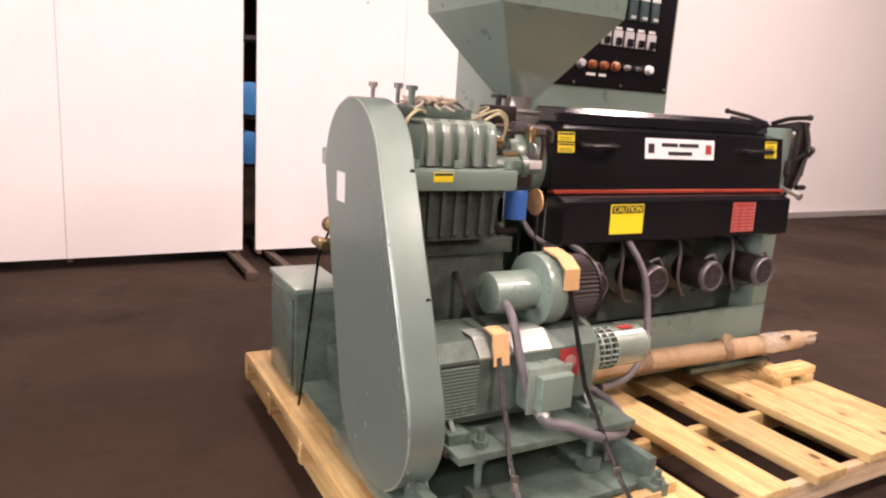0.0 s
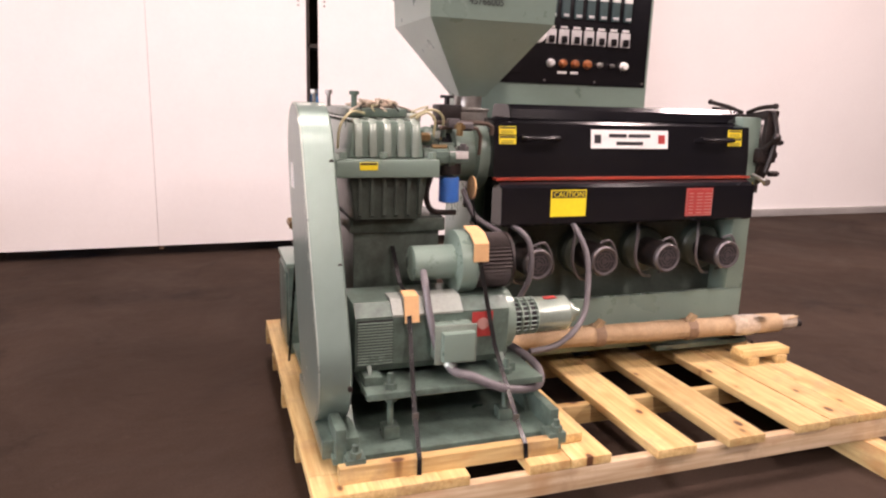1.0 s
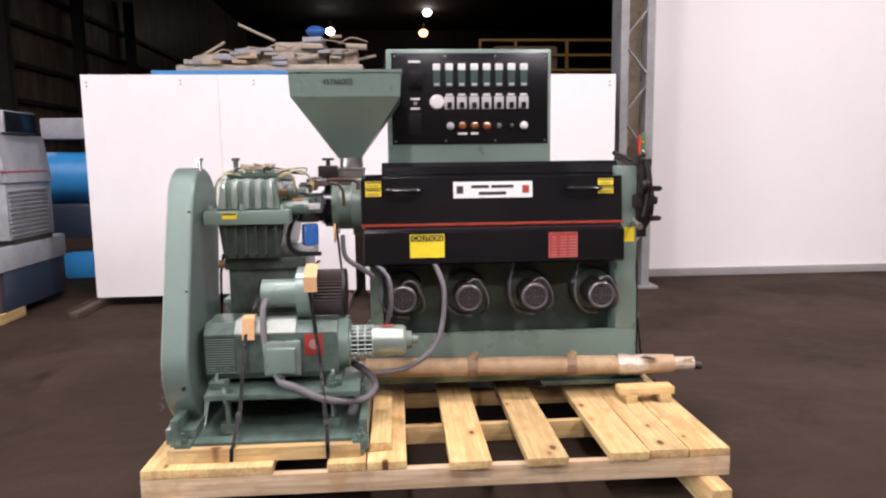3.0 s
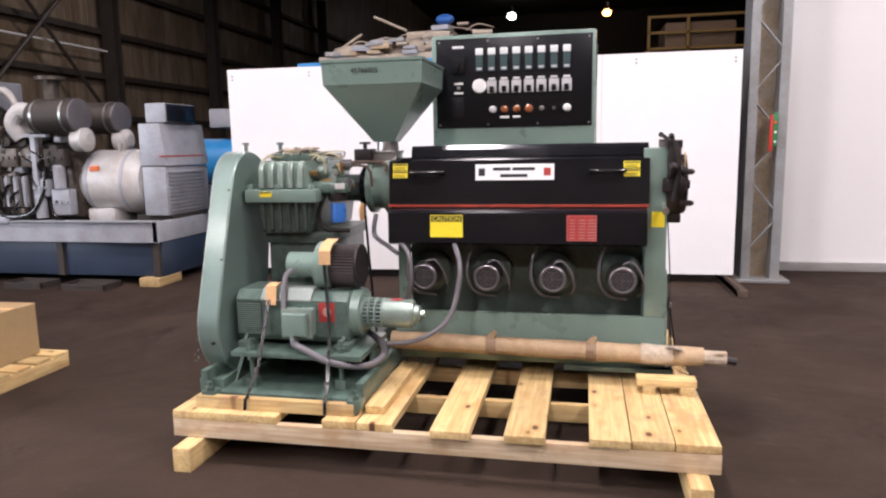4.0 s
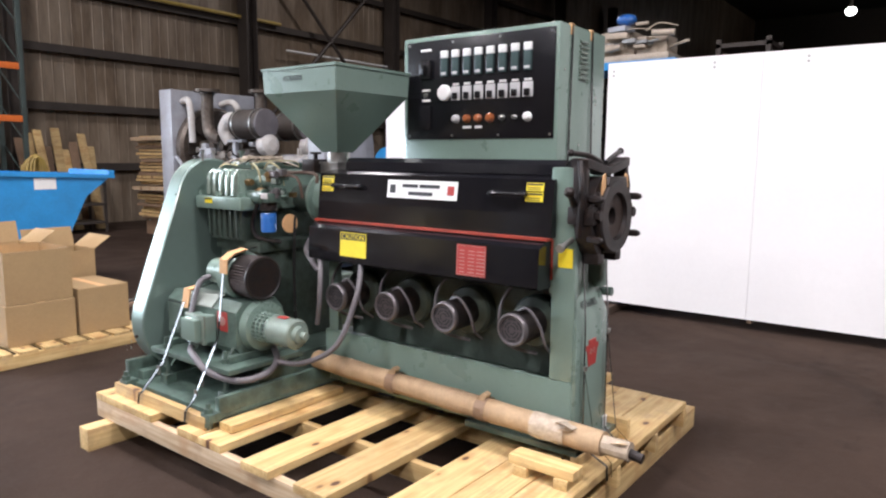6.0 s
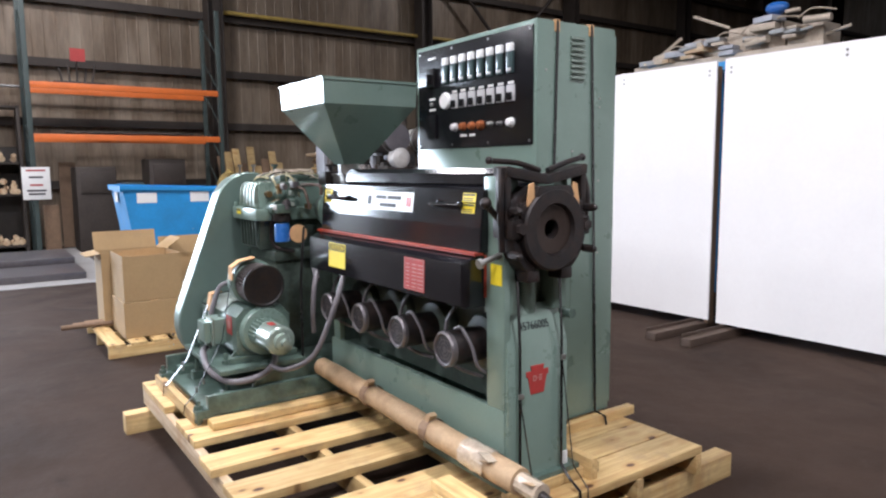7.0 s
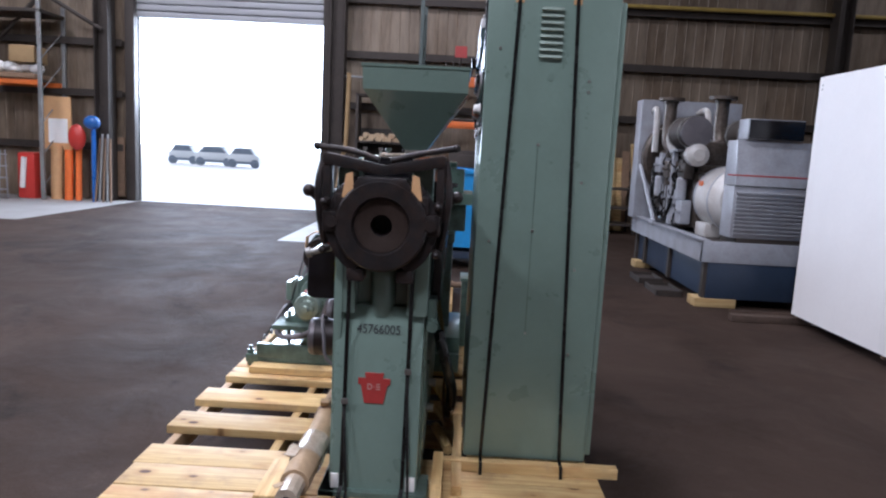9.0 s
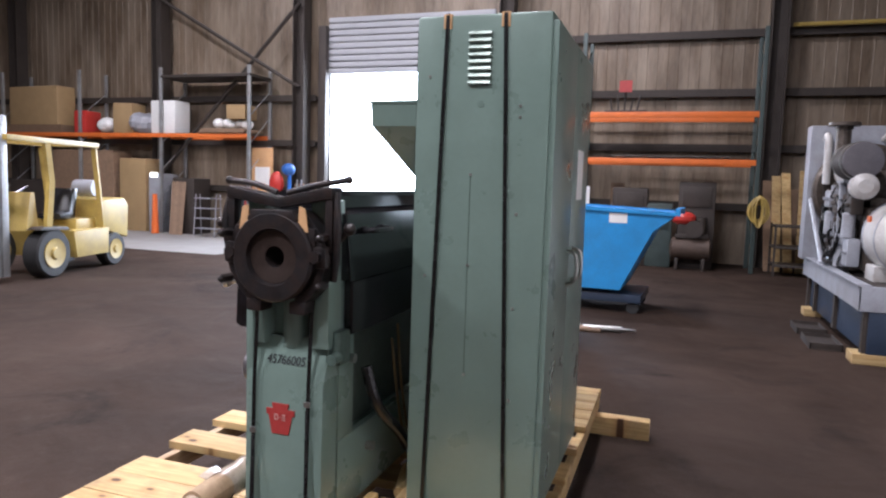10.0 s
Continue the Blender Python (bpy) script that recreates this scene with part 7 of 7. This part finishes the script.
# stacked lumber far left of the generator
lm = thing("lumber_stack", (-6.5, 7.0, 0), "stack of yellow lumber beyond the generator", "lumber")
rng_l = random.Random(12)
for k in range(24):
    z = 0.30 + k * 0.062 + (0.10 if k > 8 else 0.0)
    bm = B()
    e = rng_l.uniform(0, 0.5)
    prism(bm, [(-8.4 + e * 0.4, z), (-5.85 - e, z + rng_l.uniform(-0.03, 0.03)), (-5.85 - e, z + 0.045), (-8.4 + e * 0.4, z + 0.045)], "y", 6.55 + rng_l.uniform(0, 0.12), 7.5)
    part("board", bm, WOOD_X if k % 4 else WOOD_OLD, lm, smooth=False)
for z in (0.86, 1.78):
    bm = B()
    prism(bm, [(-8.3, z), (-5.9, z + 0.02), (-5.75, z + 0.10), (-8.3, z + 0.06)], "y", 6.45, 7.45)
    part("loose_sheet", bm, WOOD_P, lm, "pale warped sheet", smooth=False)
for y in (6.7, 7.3):
    bm = B()
    box(bm, -8.3, -6.1, y, y + 0.1, 0.0, 0.3)
    part("bearer", bm, WOOD_OLD, lm, smooth=False)

# floor mat with dark plates
bm = B()
box(bm, -10.2, -5.3, -0.30, 2.3, 0.0, 0.006)
solid("floor_sheet", bm, CONCRETE, "pale sheet lying on the floor by the door", "sheet", smooth=False)
for x0, x1, z in ((-7.9, -5.75, 0.006), (-8.3, -6.9, 0.10)):
    bm = B()
    box(bm, x0, x1, 0.25, 1.9, z, z + 0.095, 0.01)
    solid("steel_plate", bm, DARKSTEEL, "grey steel plate stacked on the floor sheet", "plate", "steel plates")
bm = B()
ball(bm, (-8.7, 0.6, 0.08), 0.16, 1.4, 1, 0.5)
solid("white_bag", bm, WHITE, "crumpled white bag on the floor sheet", "bag")

# ---- beside the roller door ----
def stand_tube(x, y, r, h, mat, name, label, lean=0.0):
    bm = B()
    cyl(bm, (x, y, 0), (x - 0.05, y + lean, h), r, seg=14)
    return solid(name, bm, mat, label, name.replace("_", " ").split()[-1])


stand_tube(-10.2, -6.75, 0.13, 1.25, CARDB_E, "cardboard_tube", "tan cardboard tube standing by the rack")
stand_tube(-10.1, -6.42, 0.09, 1.15, ORANGE_P, "orange_post", "orange plastic post standing by the rack")
stand_tube(-10.15, -6.22, 0.07, 1.2, ORANGE_P, "orange_post", "orange plastic post by the column")
bm = B()
box(bm, -10.4, -10.0, -7.55, -7.15, 0.0, 1.05, 0.05)
solid("red_drum_cart", bm, RED_P, "red fire cart by the rack", "cart")
bm = B()
cyl(bm, (-9.97, -7.42, 0.25), (-9.97, -7.36, 0.95), 0.06, seg=14)
solid("white_cylinder", bm, WHITE, "white cylinder on the red cart", "cylinder")
bm = B()
box(bm, -10.3, -10.26, -7.05, -6.42, 1.15, 2.35, 0.004)
solid("notice_board", bm, CARDB_E, "tan notice board with white papers hung on the rack", "notice board")
bm = B()
box(bm, -10.257, -10.253, -6.95, -6.5, 1.3, 1.85)
solid("white_papers", bm, WHITE, "white papers on the tan notice board", "papers", smooth=False)
bm = B()
ball(bm, (-10.1, -6.2, 1.45), 0.2, 0.7, 1, 1.5)
solid("red_jacket", bm, RED_P, "red bundle hung on the column", "bundle")
bm = B()
ball(bm, (-10.1, -5.85, 1.8), 0.16, 0.8, 1.2, 1.0)
cyl(bm, (-10.1, -5.82, 0), (-10.15, -5.85, 1.7), 0.05, seg=10)
solid("blue_broom", bm, BLUE, "blue-headed broom leaning on the column", "broom")
for k in range(5):
    bm = B()
    tube(bm, [(-10.0, -5.75 + 0.09 * k, 0), (-10.35, -5.8 + 0.06 * k, 1.45 + 0.1 * (k % 2))], 0.025, 7, 1)
    solid("leaning_pole", bm, STEEL_G if k % 2 else WOOD_OLD, "pole leaning by the roller door", "pole", "leaning poles")
bm = B()
cyl(bm, (-10.6, -0.5, 0.75), (-10.6, -0.5, 1.35), 0.09, seg=16)
cyl(bm, (-10.6, -0.5, 1.35), (-10.6, -0.5, 1.45), 0.04, seg=10)
solid("fire_extinguisher", bm, RED_P, "red fire extinguisher beside the door", "extinguisher")
bm = B()
box(bm, -10.78, -10.74, -5.65, -5.42, 0.1, 1.5, 0.004)
solid("brown_board", bm, WOOD_OLD, "brown board leaning by the door jamb", "board")

# long rack south of the door with goods
rk = rack(-15.3, -6.85, -9.8, (2.62,), 4.4, STEEL_G, "grey pallet rack with an orange beam and goods", depth=0.95, mid=(-9.6, -12.4))
bm = B()
box(bm, -10.75, -9.8, -9.6, -6.8, 4.12, 4.2, 0.01)
part("top_deck", bm, STEEL_D, rk)
rng = random.Random(17)
bm = B()
box(bm, -10.6, -9.75, -8.3, -6.95, 2.70, 2.80, 0.01)
solid("goods_pallet", bm, WOOD_OLD, "old pallet on the rack", "pallet")
for k, (y0, y1, z0, z1, mat, nm, lb) in enumerate((
        (-8.1, -7.0, 2.80, 3.05, WHITE, "white_sacks", "white plastic sacks on a pallet"),
        (-7.6, -7.05, 3.05, 3.42, CARDB, "carton", "brown carton on white sacks"),
        (-10.0, -9.2, 2.68, 3.55, WHITE, "white_container", "white plastic container on the rack"),
        (-11.3, -10.7, 2.68, 3.5, CARDB, "carton", "tan carton on the rack"),
        (-11.9, -11.4, 2.68, 3.1, WHITE, "white_bucket", "white bucket on the rack"),
        (-12.7, -12.3, 2.68, 3.3, RED_P, "red_crate", "faded red crate on the rack"),
        (-15.2, -13.2, 2.9, 4.0, CARDB, "crate", "large tan crate on the rack"),
        (-10.55, -10.2, 2.68, 3.2, GREY_GEN, "grey_case", "grey case on the rack"))):
    bm = B()
    if nm in ("white_sacks", "white_bucket", "grey_case"):
        for q in range(5):
            yy = y0 + (y1 - y0) * (q + 0.5) / 5
            ball(bm, (-10.2 + rng.uniform(-0.1, 0.2), yy, (z0 + z1) / 2 + rng.uniform(-0.02, 0.05)), (z1 - z0) * 0.5, 1.2, max(1.0, (y1 - y0) / (z1 - z0) * 0.3), rng.uniform(0.8, 1.1), 12)
    else:
        box(bm, -10.5, -9.9, y0, y1, z0, z1, 0.03, turn=rng.uniform(-6, 6))
    solid(nm, bm, mat, lb, nm.split("_")[-1])
bm = B()
box(bm, -10.55, -9.85, -15.25, -13.1, 2.68, 2.9)
solid("goods_pallet", bm, WOOD_OLD, "old pallet under a crate", "pallet")
for y0, y1, z1, mat, nm, lb in ((-13.5, -11.3, 2.2, WOOD_OLD, "brown_crate", "brown plywood crate beneath the rack"), (-11.1, -10.2, 2.0, CARDB, "tan_cabinet", "tan cabinet beneath the rack"),
                                (-10.1, -9.7, 1.6, GREY_GEN, "grey_stand", "grey equipment stand beneath the rack"), (-15.2, -13.8, 1.3, STEEL_D, "dark_drums", "dark drums beneath the rack"), (-9.3, -8.6, 1.5, STEEL_D, "dark_machine", "dark machine beneath the rack")):
    bm = B()
    box(bm, -10.6, -9.9, y0, y1, 0, z1, 0.04)
    solid(nm, bm, mat, lb, nm.split("_")[-1])
bm = B()
box(bm, -9.85, -9.80, -9.95, -9.75, 1.5, 1.62)
solid("work_light", bm, LAMP_W, "small lit work light on the rack", "lamp", smooth=False)
bm = B()
cyl(bm, (-9.6, -9.62, 0), (-9.6, -9.62, 1.05), 0.10, 0.06, seg=14)
solid("orange_cone", bm, ORANGE_P, "orange traffic post beneath the rack", "cone")
st = thing("step_stool", (-9.5, -7.9, 0), "small grey step ladder by the rack", "steps")
for k in range(4):
    bm = B()
    box(bm, -9.75, -9.45 + 0.0 * k, -8.25, -7.6, 0.2 + 0.26 * k, 0.225 + 0.26 * k, 0.004)
    part("tread", bm, GREY_GEN, st)
for y in (-8.25, -7.62):
    bm = B()
    tube(bm, [(-9.45, y, 0), (-9.55, y, 1.1)], 0.016, 7, 1)
    tube(bm, [(-9.75, y, 0), (-9.7, y, 1.1)], 0.016, 7, 1)
    part("rail", bm, GREY_GEN, st)
for k in range(4):
    bm = B()
    tube(bm, [(-9.6, -9.1 + 0.1 * k, 0), (-9.9, -9.25 + 0.12 * k, 1.4)], 0, 4, 1, flat=(0.09, 0.03))
    solid("leaning_plank", bm, WOOD_OLD, "pale plank leaning under the rack", "plank", "leaning planks")

# ---- forklift ----
fk = thing("forklift", (-3.2, -5.7, 0), "faded yellow forklift truck with an overhead guard", "forklift")
MF = Matrix.Translation((-2.40, -5.02, 0)) @ Matrix.Rotation(radians(13.7), 4, "Z") @ Matrix.Diagonal((1.08, -1, 1, 1))


def fpart(name, bm, mat, parent=None, label="", smooth=True):
    turned(bm, MF)
    bmesh.ops.reverse_faces(bm, faces=bm.faces)
    return part(name, bm, mat, parent or fk, label, smooth)


def fwheel(x, y, r, w):
    bm = B()
    lathe(bm, [(-w / 2, r * 0.62), (-w / 2, r * 0.92), (-w / 2 + 0.03, r), (w / 2 - 0.03, r), (w / 2, r * 0.92), (w / 2, r * 0.62)], (x, y, r), "y", 32)
    wh = fpart("tyre", bm, TYRE, label="worn black tyre")
    bm = B()
    lathe(bm, [(-w / 2 + 0.02, r * 0.60), (-w / 2 - 0.012, r * 0.60), (-w / 2 - 0.006, r * 0.52), (-w / 2 - 0.004, r * 0.25), (-w / 2 - 0.03, r * 0.2), (-w / 2 - 0.03, 0.0)], (x, y, r), "y", 28)
    fpart("rim", bm, FORK_Y, wh, "yellow wheel rim")


fwheel(-0.02, 0.14, 0.36, 0.25)
fwheel(-0.02, 1.02, 0.36, 0.25)
fwheel(-1.55, 0.16, 0.28, 0.2)
fwheel(-1.55, 1.0, 0.28, 0.2)
bm = B()
prism(bm, [(-1.30, 0.24), (-0.52, 0.24), (-0.45, 0.66), (-1.32, 0.66)], "y", 0.02, 1.12, 0.02)
fpart("chassis", bm, FORK_Y)
bm = B()
prism(bm, [(-1.95, 0.45), (-1.25, 0.62), (-1.25, 1.12), (-1.86, 1.14), (-1.98, 1.02)], "y", 0.08, 1.06, 0.05)
fpart("counterweight", bm, FORK_Y, label="pale yellow counterweight")
bm = B()
box(bm, -1.25, -0.75, 0.2, 0.95, 0.64, 0.82, 0.03)
fpart("engine_cover", bm, FORK_Y)
bm = B()
prism(bm, [(-0.95, 0.82), (-0.60, 0.82), (-0.60, 0.90), (-0.82, 0.94), (-0.92, 1.30), (-1.02, 1.30)], "y", 0.35, 0.82, 0.03)
fpart("driver_seat", bm, BLACK, label="black driver's seat")
bm = B()
prism(bm, [(-0.32, 0.68), (0.30, 0.72), (0.20, 0.76), (-0.30, 0.74)], "y", 0.0, 0.30, 0.01)
prism(bm, [(-0.32, 0.68), (0.30, 0.72), (0.20, 0.76), (-0.30, 0.74)], "y", 0.85, 1.15, 0.01)
fpart("mudguard", bm, STEEL_D)
bm = B()
prism(bm, [(0.05, 0.70), (0.30, 0.70), (0.20, 1.25), (0.12, 1.25)], "y", 0.2, 0.95, 0.02)
fpart("dash", bm, FORK_Y)
bm = B()
tube(bm, [(0.05, 0.6, 1.2), (-0.25, 0.6, 1.32)], 0.02, 8, 1)
fpart("steering_column", bm, BLACK)
for y in (0.12, 1.02):
    bm = B()
    tube(bm, [(-0.02, y, 0.72), (-0.10, y, 1.4), (-0.02, y, 2.0)], 0, 4, 1, flat=(0.07, 0.09))
    fpart("front_post", bm, FORK_Y, smooth=False)
    bm = B()
    tube(bm, [(-1.28, y, 0.72), (-1.10, y, 1.95)], 0, 4, 1, flat=(0.07, 0.06))
    fpart("rear_post", bm, FORK_Y, smooth=False)
bm = B()
for y in (0.08, 1.0):
    box(bm, -1.18, 0.75, y, y + 0.07, 1.96, 2.04, 0.01)
fpart("overhead_guard", bm, FORK_Y)
for k in range(7):
    bm = B()
    box(bm, -1.15 + k * 0.27, -1.10 + k * 0.27, 0.12, 1.03, 1.97, 2.03)
    fpart("guard_bar", bm, FORK_Y, smooth=False)
for y in (0.32, 0.78):
    bm = B()
    box(bm, 0.52, 0.64, y - 0.05, y + 0.05, 0.08, 2.3, 0.01)
    box(bm, 0.66, 0.76, y - 0.03, y + 0.03, 0.08, 2.2, 0.01)
    fpart("mast_rail", bm, STEEL_G, label="grey steel mast rail")
bm = B()
for z in (0.4, 1.2, 2.1):
    box(bm, 0.54, 0.62, 0.3, 0.8, z, z + 0.1)
fpart("mast_crosshead", bm, STEEL_D, smooth=False)
for y in (0.25, 0.75):
    bm = B()
    box(bm, 0.78, 0.83, y, y + 0.1, 0.06, 0.6, 0.005)
    box(bm, 0.80, 1.85, y, y + 0.1, 0.05, 0.09, 0.005)
    fpart("fork", bm, STEEL_D)
bm = B()
cyl(bm, (-1.55, 0.4, 1.3), (-1.55, 0.75, 1.3), 0.14, seg=18)
fpart("gas_bottle", bm, GREY_GEN)

# yellow gantry far off, lamps hung in the dark hall
gt = thing("yellow_gantry", (6.4, 20, 0), "yellow steel gantry platform far back in the hall", "gantry")
bm = B()
for z in (4.2, 4.65, 5.1):
    box(bm, 4.5, 9.0, 20, 20.08, z, z + 0.07)
part("rail", bm, GANTRY_Y, gt, smooth=False)
for x in (4.5, 5.6, 7.2, 8.9):
    bm = B()
    box(bm, x, x + 0.08, 20, 20.1, 0, 5.1)
    part("post", bm, GANTRY_Y, gt, smooth=False)
bm = B()
box(bm, 4.5, 9.0, 20.1, 22, 4.18, 4.27)
part("deck", bm, STEEL_D, gt, smooth=False)
bm = B()
box(bm, 5.0, 7.0, 20.2, 22, 4.27, 5.0, 0.1)
solid("brown_crate", bm, WOOD_OLD, "brown crate on the gantry", "crate")
for (x, y, z, mat) in ((-2.9, 53.8, 11.45, LAMP_G), (4.3, 53.3, 11.24, LAMP_O), (4.6, 53.0, 13.0 - 0.3, LAMP_G)):
    hl = thing("hall_lamp", (x, y, z), "bright round hall lamp hung far back under the roof", "lamp", "hall lamps")
    bm = B()
    ball(bm, (x, y, z), 0.34, 1, 1, 0.8)
    part("globe", bm, mat, hl)
    bm = B()
    cyl(bm, (x, y, z + 0.2), (x, y, z + 0.75 if z < 12 else z + 0.28), 0.12, seg=10)
    part("housing", bm, STEEL_D, hl)

# blue drums on a dark frame seen through the gap between the screens
dr = thing("drum_stand", (1.95, 8.9, 0), "dark frame with blue drums behind the screens", "drum stand")
bm = B()
for x in (1.72, 2.3):
    box(bm, x, x + 0.06, 8.7, 8.76, 0, 3.0)
    box(bm, x, x + 0.06, 9.3, 9.36, 0, 3.0)
for z in (0.55, 1.15, 2.1, 2.9):
    box(bm, 1.72, 2.36, 8.7, 9.36, z, z + 0.05)
part("frame", bm, STEEL_D, dr, smooth=False)
for z in (0.80, 1.40):
    bm = B()
    lathe(bm, [(8.62, 0.14), (8.63, 0.20), (9.28, 0.20), (9.3, 0.14)], (2.05, 0, z), "y", 24)
    part("drum", bm, BLUE_BIN, dr, "blue drum")
